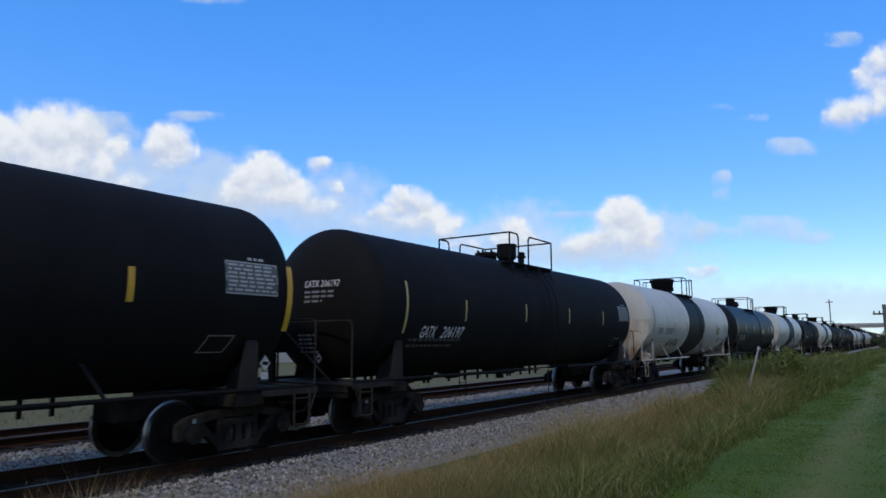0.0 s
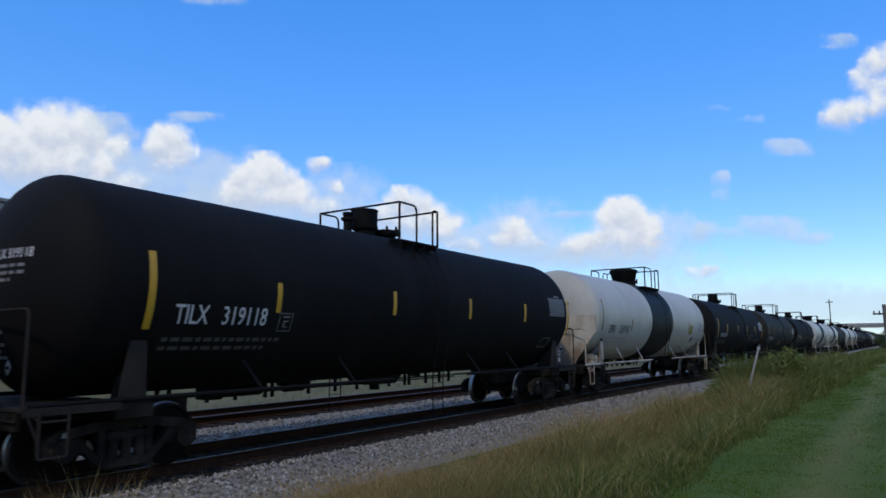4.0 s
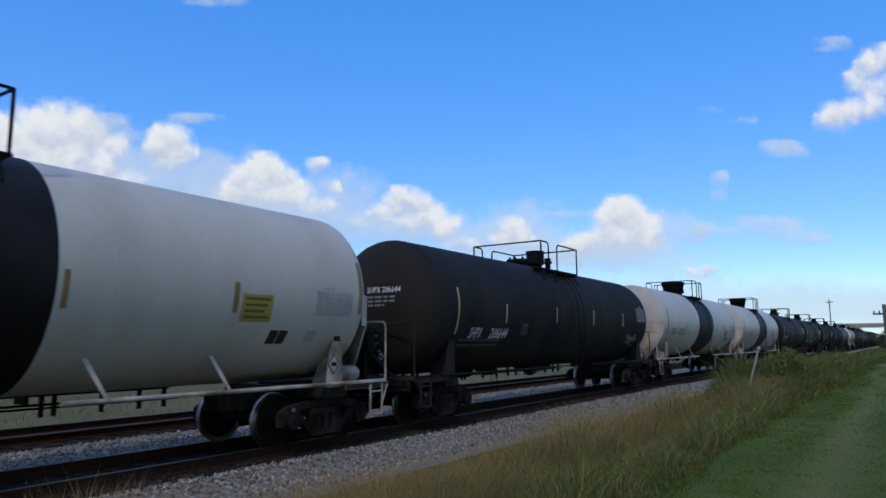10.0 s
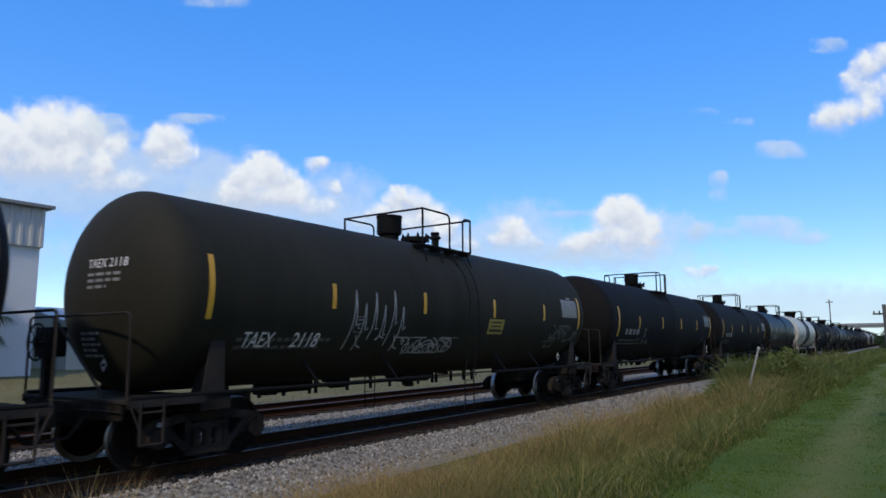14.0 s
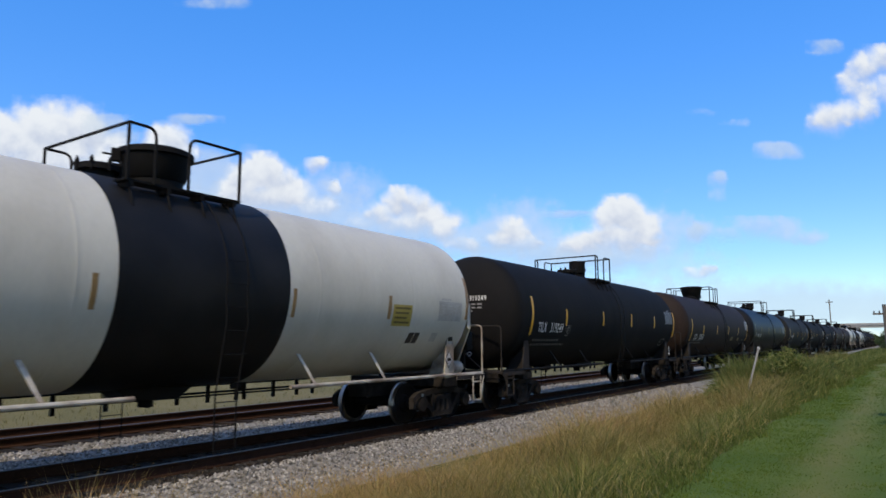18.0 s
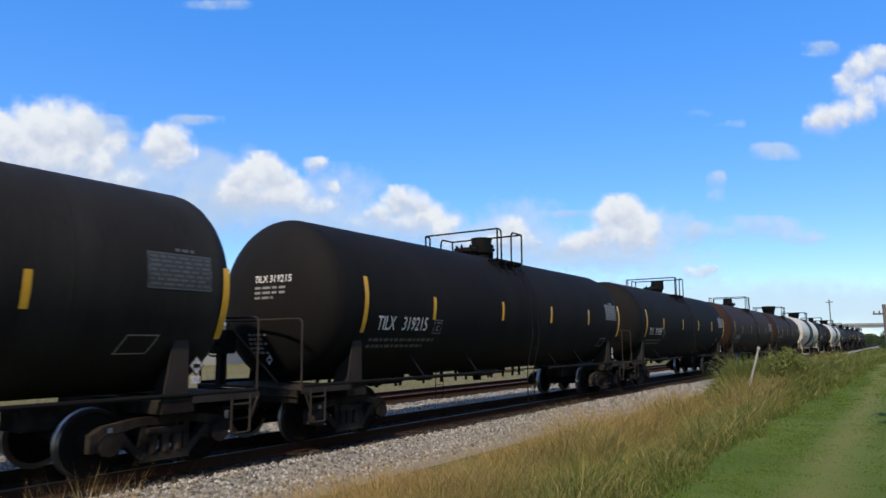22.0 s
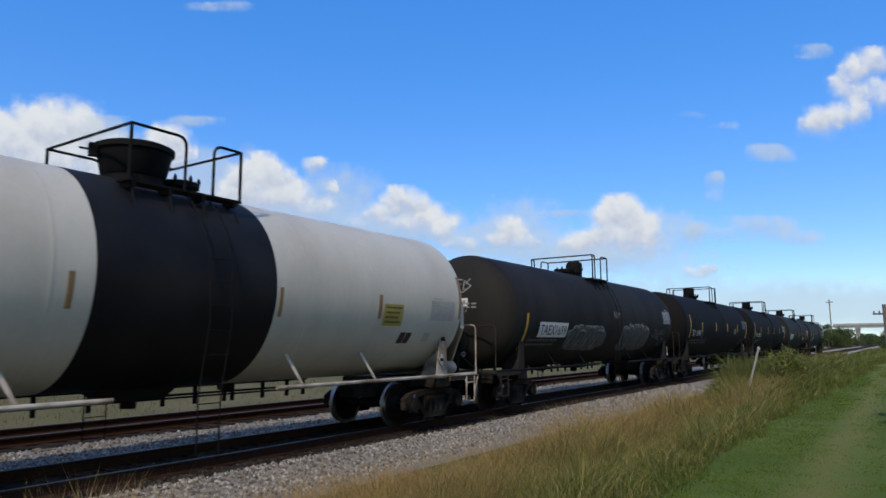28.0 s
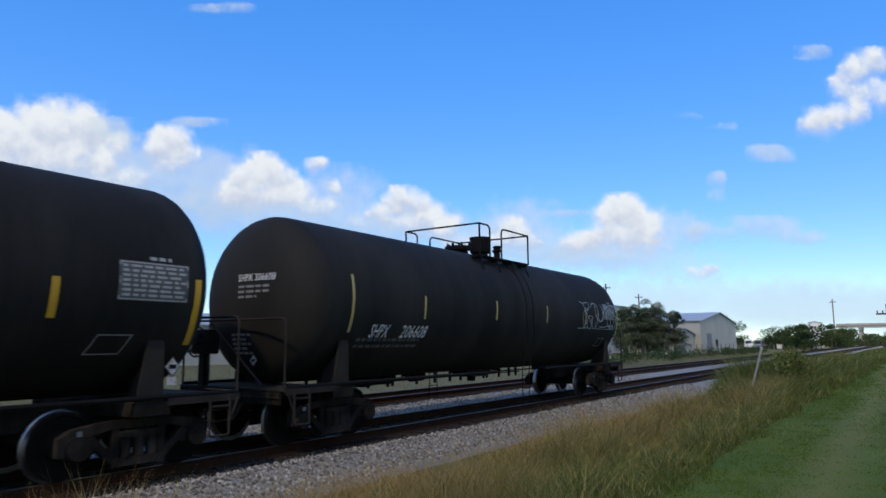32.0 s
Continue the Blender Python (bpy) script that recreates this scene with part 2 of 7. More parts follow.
def plate(bm, pts, axis, t, mi=0):
    """A flat polygon pushed by t along an axis vector."""
    ax = Vector(axis) * t
    a = [bm.verts.new(Vector(p)) for p in pts]
    b = [bm.verts.new(Vector(p) + ax) for p in pts]
    fs = [bm.faces.new(a), bm.faces.new(b[::-1])]
    n = len(a)
    for i in range(n):
        fs.append(bm.faces.new((a[i], b[i], b[(i + 1) % n], a[(i + 1) % n])))
    for f in fs:
        f.material_index = mi
    bmesh.ops.recalc_face_normals(bm, faces=fs)


# ---------------- tank car: the shared pieces ----------------
GEN = dict(R=1.62, zc=2.67, half=8.14, far=8.02, head=0.76)     # plain tanks
INS = dict(R=1.635, zc=2.74, half=8.08, far=7.86, head=0.64)    # jacketed white tanks
SILL_Y, SILL_Z = 1.42, 1.06
TRUCK_X = 6.80


def tank_mesh(spec, paint, name):
    R, hl, hd = spec["R"], spec["half"], spec["head"]
    bm = bmesh.new()
    prof = []
    n = 12
    for i in range(n + 1):
        a = math.pi / 2 * i / n
        prof.append((max(R * math.sin(a) ** 0.92, 0.02), -hl + hd * (1 - math.cos(a))))
    heads = list(prof)
    prof.append((R, -hl + hd + 0.04))
    for x in (-5.0, -2.1, 2.3, 5.1):         # welded seams
        prof += [(R, x - 0.06), (R, x - 0.025), (R + 0.003, x - 0.01), (R + 0.003, x + 0.01), (R, x + 0.025), (R, x + 0.06)]
    prof.append((R, spec["far"] - hd - 0.04))
    prof += [(r, spec["far"] - hl - h) for r, h in heads[::-1]]
    lathe(bm, prof, "X", 96, (0, 0, spec["zc"]))
    bmesh.ops.recalc_face_normals(bm, faces=bm.faces)
    return mesh_of(name, bm, paint, angle=60)


TANK_MESH = {k: tank_mesh(INS if k == "white" else GEN, m, "tank_" + k) for k, m in TANK_PAINT.items()}


def wrap(spec, x, s, out=0.006):
    """The same by the way s measured up along the skin from the tank's marking line."""
    R = spec["R"] + out
    a = (s + 0.12) / spec["R"]
    return Vector((x, -R * math.cos(a), spec["zc"] + R * math.sin(a)))


def on_head(spec, y, z, out=0.006):
    R = spec["R"]
    q = min(1.0, (y * y + (z - spec["zc"]) ** 2) / (R * R))
    a = math.asin(math.sqrt(q) ** (1 / 0.92)) if q < 1 else math.pi / 2
    return Vector((-spec["half"] + spec["head"] * (1 - math.cos(a)) - out, y, z))


def strip_mesh(spec, x, s0, s1, w, paint, name, out=0.004):
    bm = bmesh.new()
    n = max(2, int((s1 - s0) / 0.1))
    rows = []
    for i in range(n + 1):
        s = s0 + (s1 - s0) * i / n
        rows.append([bm.verts.new(wrap(spec, x + dx, s, o)) for dx, o in ((-w / 2, 0), (-w / 2, out), (w / 2, out), (w / 2, 0))])
    for a, b in zip(rows, rows[1:]):
        for k in range(3):
            bm.faces.new((a[k], a[k + 1], b[k + 1], b[k]))
    bmesh.ops.recalc_face_normals(bm, faces=bm.faces)
    return mesh_of(name, bm, paint)


def text_flat(body, height, shear=0.0):
    """A flat mesh of the words, lower left corner at 0, 0."""
    cu = bpy.data.curves.new("words", "FONT")
    cu.body, cu.size, cu.shear, cu.resolution_u = body, height / 0.70, shear, 2
    cu.offset = 0.003 * height / 0.3
    ob = new("words", cu)
    bpy.context.view_layer.update()
    me = bpy.data.meshes.new_from_object(ob.evaluated_get(bpy.context.evaluated_depsgraph_get()))
    bpy.data.objects.remove(ob)
    bm = bmesh.new()
    bm.from_mesh(me)
    bpy.data.meshes.remove(me)
    bmesh.ops.triangulate(bm, faces=bm.faces[:])
    for k in range(1, 8):
        bmesh.ops.bisect_plane(bm, geom=bm.verts[:] + bm.edges[:] + bm.faces[:], plane_co=(0, height * k / 8, 0), plane_no=(0, 1, 0))
    return bm


def side_text(spec, body, x0, s0, height, width, paint, name="lettering", shear=0.0):
    bm = text_flat(body, height, shear)
    w = max(v.co.x for v in bm.verts)
    for v in bm.verts:
        v.co = wrap(spec, x0 + v.co.x * width / w, s0 + v.co.y, 0.011)
    return mesh_of(name, bm, paint, smooth=False)


def head_text(spec, body, y0, z0, height, width, paint):
    bm = text_flat(body, height)
    w = max(v.co.x for v in bm.verts)
    for v in bm.verts:
        v.co = on_head(spec, y0 - v.co.x * width / w, z0 + v.co.y, 0.008)
    return mesh_of("end_lettering", bm, paint, smooth=False)


def quad_on(bm, place, u0, u1, v0, v1, nu=2, nv=2):
    g = [[bm.verts.new(place(u0 + (u1 - u0) * i / nu, v0 + (v1 - v0) * j / nv)) for i in range(nu + 1)] for j in range(nv + 1)]
    for j in range(nv):
        for i in range(nu):
            bm.faces.new((g[j][i], g[j][i + 1], g[j + 1][i + 1], g[j + 1][i]))


def bars_mesh(place, rects, paint, name):
    bm = bmesh.new()
    for r in rects:
        quad_on(bm, place, *r)
    return mesh_of(name, bm, paint, smooth=False)


def word_bars(rng, x0, s_top, lines, h, gap, width):
    """Rows of short bars for writing too small to read."""
    out = []
    for k in range(lines):
        x, s = x0, s_top - k * (h + gap)
        end = x0 + width * rng.uniform(0.75, 1.0)
        while x < end:
            w = rng.uniform(0.5, 1.6) * h * 1.6
            out.append((x, min(x + w, end), s - h, s))
            x += w + h * 0.7
    return out


def frame_rects(x0, x1, s0, s1, t):
    return [(x0, x1, s0, s0 + t), (x0, x1, s1 - t, s1), (x0, x0 + t, s0, s1), (x1 - t, x1, s0, s1)]


def scribble(spec, rng, x0, x1, s0, s1, paint, letters, w=0.05, name="graffiti"):
    """Sprayed loops and strokes wrapped on the tank's skin."""
    bm = bmesh.new()
    step = (x1 - x0) / letters
    for k in range(letters):
        cx, cs = x0 + (k + 0.5) * step, (s0 + s1) / 2
        for stroke in range(3):
            p0 = [cx + rng.uniform(-0.6, 0.6) * step, cs + rng.uniform(-0.5, 0.5) * (s1 - s0)]
            ang, curl = rng.uniform(0, 6.28), rng.uniform(-1, 1) * 0.55
            prev = None
            n = 12
            for i in range(n):
                ang += curl + rng.uniform(-0.2, 0.2)
                d = (s1 - s0) * 0.14
                p1 = [p0[0] + math.cos(ang) * d, max(s0, min(s1, p0[1] + math.sin(ang) * d))]
                nx, ns = -math.sin(ang) * w / 2, math.cos(ang) * w / 2
                pair = [bm.verts.new(wrap(spec, p1[0] + nx, p1[1] + ns, 0.005 + 0.0006 * stroke)), bm.verts.new(wrap(spec, p1[0] - nx, p1[1] - ns, 0.005 + 0.0006 * stroke))]
                if prev:
                    bm.faces.new((prev[0], prev[1], pair[1], pair[0]))
                prev, p0 = pair, p1
    return mesh_of(name, bm, paint, smooth=False)


def strokes(spec, lines, w, paint, out=0.006):
    """Sprayed lines of (x, s) points wrapped on the tank's skin."""
    bm = bmesh.new()
    for n, line in enumerate(lines):
        prev = None
        fine = [line[0]]
        for (xa, sa), (xb, sb) in zip(line, line[1:]):
            m = max(1, int(math.hypot(xb - xa, sb - sa) / 0.07))
            fine += [(xa + (xb - xa) * k / m, sa + (sb - sa) * k / m) for k in range(1, m + 1)]
        line = fine
        for k, (x, s) in enumerate(line):
            xa, sa = line[max(k - 1, 0)]
            xb, sb = line[min(k + 1, len(line) - 1)]
            d = math.hypot(xb - xa, sb - sa) or 1.0
            nx, ns = -(sb - sa) / d * w / 2, (xb - xa) / d * w / 2
            o = out + 0.0003 * (n % 7)
            pair = [bm.verts.new(wrap(spec, x + nx, s + ns, o)), bm.verts.new(wrap(spec, x - nx, s - ns, o))]
            if prev:
                bm.faces.new((prev[0], prev[1], pair[1], pair[0]))
            prev = pair
    return mesh_of("graffiti", bm, paint, smooth=False)


def tall_letters(rng, x0, x1, s0, s1, n):
    """Tall leaning zigzag strokes."""
    out = []
    for k in range(n):
        x = x0 + (x1 - x0) * k / n
        w = (x1 - x0) / n
        top, low = s1 - rng.uniform(0, 0.3) * (s1 - s0), s0 + rng.uniform(0, 0.3) * (s1 - s0)
        mid = s0 + rng.uniform(0.3, 0.6) * (s1 - s0)
        out.append([(x + 0.25 * w, low), (x + 0.45 * w, mid), (x + 0.5 * w, top)])
        out.append([(x + 0.5 * w, top), (x + 0.8 * w, mid), (x + 1.05 * w, mid + rng.uniform(0, 0.2))])
        if k % 2:
            out.append([(x + 0.1 * w, mid - 0.1), (x + 0.5 * w, low + 0.1), (x + 1.0 * w, low + 0.05)])
    return out


def block_letters(spec, rng, car, x0, x1, s0, s1):
    """A filled band of fat letters: body, pale edges and dark outlines."""
    bm = bmesh.new()
    n = int((x1 - x0) / 0.06)
    cols, crest = [], []
    for k in range(n + 1):
        x = x0 + (x1 - x0) * k / n
        e = min(1.0, 4 * k / n, 4 * (n - k) / n) ** 0.5
        hi = s1 - 0.10 + 0.16 * noise.noise((x * 2.1, 1, 0)) + 0.07 * noise.noise((x * 7, 2, 0)) - 0.3 * (1 - e)
        lo = s0 + 0.08 + 0.14 * noise.noise((x * 1.9, 5, 0)) + 0.2 * (1 - e)
        crest.append((x, hi + 0.012))
        cols.append([bm.verts.new(wrap(spec, x, lo + (hi - lo) * j / 5, 0.005)) for j in range(6)])
    for a, b in zip(cols, cols[1:]):
        for j in range(5):
            bm.faces.new((a[j], b[j], b[j + 1], a[j + 1]))
    part("graffiti", mesh_of("graffiti", bm, SPRAY_BODY, smooth=False), car, "grey block graffiti letters")
    dark, pale = [], [crest[a:a + 9] for a in range(0, len(crest) - 3, 11)]
    x = x0 + 0.15
    while x < x1 - 0.35:
        w, h = rng.uniform(0.32, 0.85), (s1 - s0) * rng.uniform(0.75, 1.0)
        lean = rng.uniform(-0.05, 0.25)
        dark.append([(x, s0 + 0.12 * h), (x + lean * 0.5, s0 + 0.5 * h), (x + lean, s0 + 0.86 * h)])
        dark.append([(x + lean + 0.03, s0 + 0.86 * h), (x + lean + 0.5 * w, s0 + 0.80 * h), (x + 0.6 * w, s0 + 0.50 * h), (x + 0.3 * w, s0 + 0.42 * h)])
        if rng.random() < 0.6:
            dark.append([(x + 0.5 * w, s0 + 0.45 * h), (x + 0.8 * w, s0 + 0.15 * h)])
        pale.append([(x + lean - 0.02, s0 + 0.90 * h), (x + lean + 0.25 * w, s0 + 0.97 * h), (x + lean + 0.7 * w, s0 + 0.90 * h)])
        pale.append([(x + 0.06, s0 + 0.2 * h), (x + 0.06 + lean * 0.6, s0 + 0.55 * h)])
        x += w
    part("graffiti", strokes(spec, dark, 0.060, SPRAY_DARK, 0.007), car, "black graffiti outlines")
    part("graffiti", strokes(spec, pale, 0.04, SPRAY_SILVER, 0.010), car, "pale graffiti edges")


# guard hoops (long from, to, short from, to), then the places along the tank of dome, manway and valve, and the dome's kinds
TOPS = {
    "tilx": ((-0.62, 0.02, 0.66, 0.86), -0.40, 0.38, -0.98),
    "tilx_turned": ((0.62, -0.02, -0.60, -0.82), 0.36, -0.42, 0.86),
    "gatx": ((-1.48, 0.03, 0.60, 1.30), -0.82, 0.36, -1.74),
    "gatx_turned": ((1.32, -0.27, -0.90, -1.44), 0.60, -0.55, 1.60),
    "taex": ((-1.08, 0.06, 0.66, 1.02), -0.80, 0.30, 1.18),
    "taex_turned": ((1.27, -0.38, -0.98, -1.46), 0.80, -0.80, -1.72),
    "pan": ((-0.92, 0.0, 0.52, 1.06), -0.12, 0.72, None),
    "pan_turned": ((0.74, -0.24, -0.82, -1.26), -0.05, -1.02, None),
}
GUARD_Y = 1.20


def dome_mesh(kind):
    bm = bmesh.new()
    z = (INS if kind == "pan" else GEN)
    top = z["zc"] + z["R"]
    if kind == "pan":      # wide flared housing
        prof = [(0.46, top - 0.15), (0.46, top + 0.10), (0.50, top + 0.14), (0.58, top + 0.50), (0.62, top + 0.52), (0.62, top + 0.60), (0.54, top + 0.64), (0.10, top + 0.66)]
    elif kind == "round":
        prof = [(0.24, top - 0.12), (0.24, top + 0.08), (0.30, top + 0.12), (0.31, top + 0.40), (0.28, top + 0.50), (0.20, top + 0.56), (0.06, top + 0.58)]
    else:                  # plain drum on a narrower neck
        prof = [(0.23, top - 0.12), (0.23, top + 0.10), (0.29, top + 0.14), (0.305, top + 0.18), (0.305, top + 0.55), (0.32, top + 0.55), (0.32, top + 0.59), (0.05, top + 0.605)]
    lathe(bm, prof, "Z", 28)
    bmesh.ops.recalc_face_normals(bm, faces=bm.faces)
    return mesh_of("dome_" + kind, bm, STEEL_BLACK)


def lug_mesh(kind):
    """The hinge lugs, latch and handle on the rim of a dome."""
    bm = bmesh.new()
    z = (INS if kind == "pan" else GEN)
    top, r = z["zc"] + z["R"], 0.60 if kind == "pan" else 0.30
    for a in (0.3,):
        c, s = math.cos(a), math.sin(a)
        box(bm, c * (r + 0.05) - 0.07, c * (r + 0.05) + 0.07, s * r - 0.05, s * r + 0.05, top + 0.36, top + 0.58, 0.015)
        tube(bm, [(c * (r + 0.08), s * r, top + 0.47), (c * (r + 0.26), s * r, top + 0.48)], 0.018, 6)
    bmesh.ops.recalc_face_normals(bm, faces=bm.faces)
    return mesh_of("latch", bm, STEEL_BLACK, smooth=False)


def manway_mesh(top):
    bm = bmesh.new()
    lathe(bm, [(0.25, top - 0.12), (0.25, top + 0.10), (0.33, top + 0.10), (0.33, top + 0.18), (0.28, top + 0.21), (0.03, top + 0.23)], "Z", 20)
    box(bm, -0.05, 0.05, 0.30, 0.46, top + 0.08, top + 0.24, 0.02)
    bmesh.ops.recalc_face_normals(bm, faces=bm.faces)
    return mesh_of("manway", bm, STEEL_BLACK)


def bolt_mesh():
    """A swing bolt: a pointed nut on a short shank."""
    bm = bmesh.new()
    lathe(bm, [(0.022, -0.10), (0.022, 0.02), (0.036, 0.02), (0.036, 0.06), (0.012, 0.12)], "Z", 6)
    bmesh.ops.recalc_face_normals(bm, faces=bm.faces)
    return mesh_of("bolt", bm, STEEL_BLACK, smooth=False)


BOLT = bolt_mesh()


def valve_mesh(top, x, y=0.0, h=0.36, r=0.09):
    bm = bmesh.new()
    lathe(bm, [(r, top - 0.1), (r, top + h * 0.55), (r * 1.5, top + h * 0.60), (r * 1.5, top + h * 0.74), (r * 0.95, top + h * 0.78), (r * 1.2, top + h * 0.86), (r * 1.2, top + h * 0.97), (r * 0.9, top + h)], "Z", 14, (x, y, 0))
    bmesh.ops.recalc_face_normals(bm, faces=bm.faces)
    return mesh_of("valve", bm, STEEL_BLACK)


def spans_of(kind):
    a, b, c, d = TOPS[kind][0]
    return min(a, b, c, d), max(a, b, c, d)


def platform_mesh(top, kind, w=GUARD_Y):
    bm = bmesh.new()
    x0, x1 = spans_of(kind)
    for side in (-1, 1):
        for k in range(3):     # grating bars
            y = side * (w - 0.05 - 0.10 * k)
            box(bm, x0 - 0.03, x1 + 0.06, y - 0.03, y + 0.03, top - 0.24, top - 0.20)
        for u in (0.04, 0.35, 0.65, 0.96):
            x = x0 + (x1 - x0) * u
            y0, y1 = sorted((side * 0.75, side * w))
            box(bm, x - 0.03, x + 0.03, y0, y1, top - 0.32, top - 0.24)
            tube(bm, [(x, side * (w - 0.06), top - 0.30), (x, side * 1.28, top - 0.62)], 0.018, 5)
    return mesh_of("platform", bm, STEEL_BLACK, smooth=False)


def railing_mesh(top, end, free, w=GUARD_Y):
    """One guard bent from a single tube: down, along one side, across the end and back along the other side."""
    bm = bmesh.new()
    zf, zt = top - 0.24, top + 0.62
    tube(bm, rounded([(free, -w, zf), (free, -w, zt), (end, -w, zt)], 0.16) + rounded([(end, -w, zt), (end, w, zt)], 0.05)[1:] + rounded([(end, w, zt), (free, w, zt), (free, w, zf)], 0.16)[1:], 0.024)
    for y in (-w, w):
        tube(bm, [(end, y, zf), (end, y, zt)], 0.026)
    return mesh_of("railing", bm, STEEL_BLACK)


def saddle_mesh(spec, x, side, paint):
    """One tapering side plate of the bolster that carries the tank, with its web."""
    bm = bmesh.new()
    ys = side * (SILL_Y - 0.05)
    zt = spec["zc"] - 0.80
    plate(bm, [(x - 0.26, ys, SILL_Z - 0.08), (x + 0.17, ys, SILL_Z - 0.08), (x + 0.14, ys, zt - 0.06), (x + 0.10, ys, zt + 0.04), (x + 0.02, ys, zt + 0.09), (x - 0.07, ys, zt + 0.06), (x - 0.12, ys, zt - 0.04)], (0, side, 0), 0.03)
    plate(bm, [(x, ys, SILL_Z - 0.08), (x, ys, zt), (x, ys * 0.80, zt - 0.10), (x, ys * 0.55, SILL_Z - 0.08)], (1, 0, 0), 0.05)
    return mesh_of("saddle", bm, paint, smooth=False)


def tag_mesh():
    bm = bmesh.new()
    box(bm, -0.032, 0.032, -1.262, -1.25, 0.62, 0.685)
    return mesh_of("tag", bm, DIM_LETTER, smooth=False)


TAG = tag_mesh()


def bolster_mesh(x, paint):
    bm = bmesh.new()
    box(bm, x - 0.28, x + 0.28, -SILL_Y, SILL_Y, SILL_Z - 0.26, SILL_Z - 0.06, 0.02)
    return mesh_of("body_bolster", bm, paint, smooth=False)


def stub_sill_mesh(sgn):
    bm = bmesh.new()
    x0, x1 = sorted((sgn * 5.2, sgn * 8.36))
    box(bm, x0, x1, -0.30, 0.30, 0.62, 0.96, 0.03)
    box(bm, sgn * 8.29 - 0.03, sgn * 8.29 + 0.03, -1.30, 1.30, 0.76, 0.975, 0.01)
    return mesh_of("stub_sill", bm, TRUCK_STEEL, smooth=False)


def end_platform_mesh(sgn, paint, top):
    """A thin deck over the end sill, with a turned-down lip on each edge."""
    bm = bmesh.new()
    xa, xb = sorted((sgn * 7.05, sgn * 8.32))
    box(bm, xa, xb, -1.44, 1.44, 0.985, 1.035, 0.01)
    for side in (-1, 1):
        box(bm, xa, xb, side * 1.44 - 0.015, side * 1.44 + 0.015, 0.93, 1.04, 0.006, 1)
    return mesh_of("end_platform", bm, [top, paint], smooth=False)


def side_sill_mesh(side, paint):
    bm = bmesh.new()
    y = side * SILL_Y
    for a, b in ((-8.25, -1.1), (1.8, 8.25)):
        tube(bm, [(a, y, SILL_Z), (b, y, SILL_Z)], 0.035, 8)
    return mesh_of("side_rail", bm, paint)


def strut_mesh(spec, side, paint):
    bm = bmesh.new()
    y = side * SILL_Y
    top = spec["zc"] - 1.12
    ys = side * math.sqrt(spec["R"] ** 2 - 1.12 ** 2)
    plate(bm, [(0.03, y, SILL_Z), (-0.03, y, SILL_Z), (-0.27, ys, top), (-0.19, ys, top)], (0, side, 0), 0.02)
    return mesh_of("strut", bm, paint, smooth=False)


def ladder_mesh(spec, side, paint):
    bm = bmesh.new()
    for dx in (-0.2, 0.2):
        pts = []
        for i in range(7):
            a = radians(58 - i * 11)
            pts.append((dx + 0.35, side * (spec["R"] + 0.10) * math.cos(a), spec["zc"] + (spec["R"] + 0.10) * math.sin(a)))
        pts += [(dx + 0.35, side * (spec["R"] + 0.12), spec["zc"] - 0.6), (dx + 0.35, side * (SILL_Y + 0.12), SILL_Z), (dx + 0.35, side * (SILL_Y + 0.12), 0.16)]
        tube(bm, pts, 0.013, 6)
    for k in range(9):
        z = 0.20 + 0.36 * k
        if z > spec["zc"]:
            dz = z - spec["zc"]
            y = side * math.sqrt(max((spec["R"] + 0.10) ** 2 - dz * dz, 0.2))
        else:
            y = side * (SILL_Y + 0.13 if z < 1.5 else spec["R"] + 0.12)
        tube(bm, [(0.15, y, z), (0.55, y, z)], 0.009, 6)
    return mesh_of("ladder", bm, paint)


def end_handrail_mesh(sgn, paint, braced):
    """A tall bent hoop over the end platform, on some ends with a post and a diagonal stay."""
    bm = bmesh.new()
    x = sgn * 8.30
    z = 2.24
    tube(bm, rounded([(x, -1.40, 1.0), (x, -1.40, z), (x, 1.40, z), (x, 1.40, 1.0)], 0.12), 0.020)
    if braced:
        tube(bm, [(x, 0.64, 1.0), (x, 0.64, z)], 0.022)
        tube(bm, [(x, 0.62, z - 0.04), (x, -0.85, 1.06)], 0.020)
    return mesh_of("end_handrail", bm, paint)


def stirrup_mesh(sgn, side, paint):
    bm = bmesh.new()
    y = side * 1.46
    xa = sgn * 8.12
    xb = sgn * 7.76
    tube(bm, rounded([(xa, y, 1.0), (xa, y, 0.42), (xb, y, 0.42), (xb, y, 1.0)], 0.04), 0.02, 6)
    tube(bm, rounded([(xa + 0.1 * sgn, y - 0.06 * side, 1.0), (xa, y, 0.86), (xb, y, 0.86), (xb, y - 0.06 * side, 1.0)], 0.04), 0.018, 6)
    tube(bm, [(sgn * 8.28, y, 0.98), (xa, y, 0.62)], 0.018, 6)
    return mesh_of("step", bm, paint)


WHEEL_AT = Vector((-8.46, 0.82, 1.85))


def brake_wheel_mesh():
    bm = bmesh.new()
    n = 24
    tube(bm, [WHEEL_AT + Vector((0, 0.28 * math.cos(2 * math.pi * i / n), 0.28 * math.sin(2 * math.pi * i / n))) for i in range(n + 1)], 0.018, 6)
    return mesh_of("brake_wheel", bm, STEEL_BLACK)


def spoke_mesh(k):
    bm = bmesh.new()
    a = 2 * math.pi * k / 8
    tube(bm, [WHEEL_AT, WHEEL_AT + Vector((0, 0.27 * math.cos(a), 0.27 * math.sin(a)))], 0.011, 5)
    return mesh_of("spoke", bm, STEEL_BLACK)


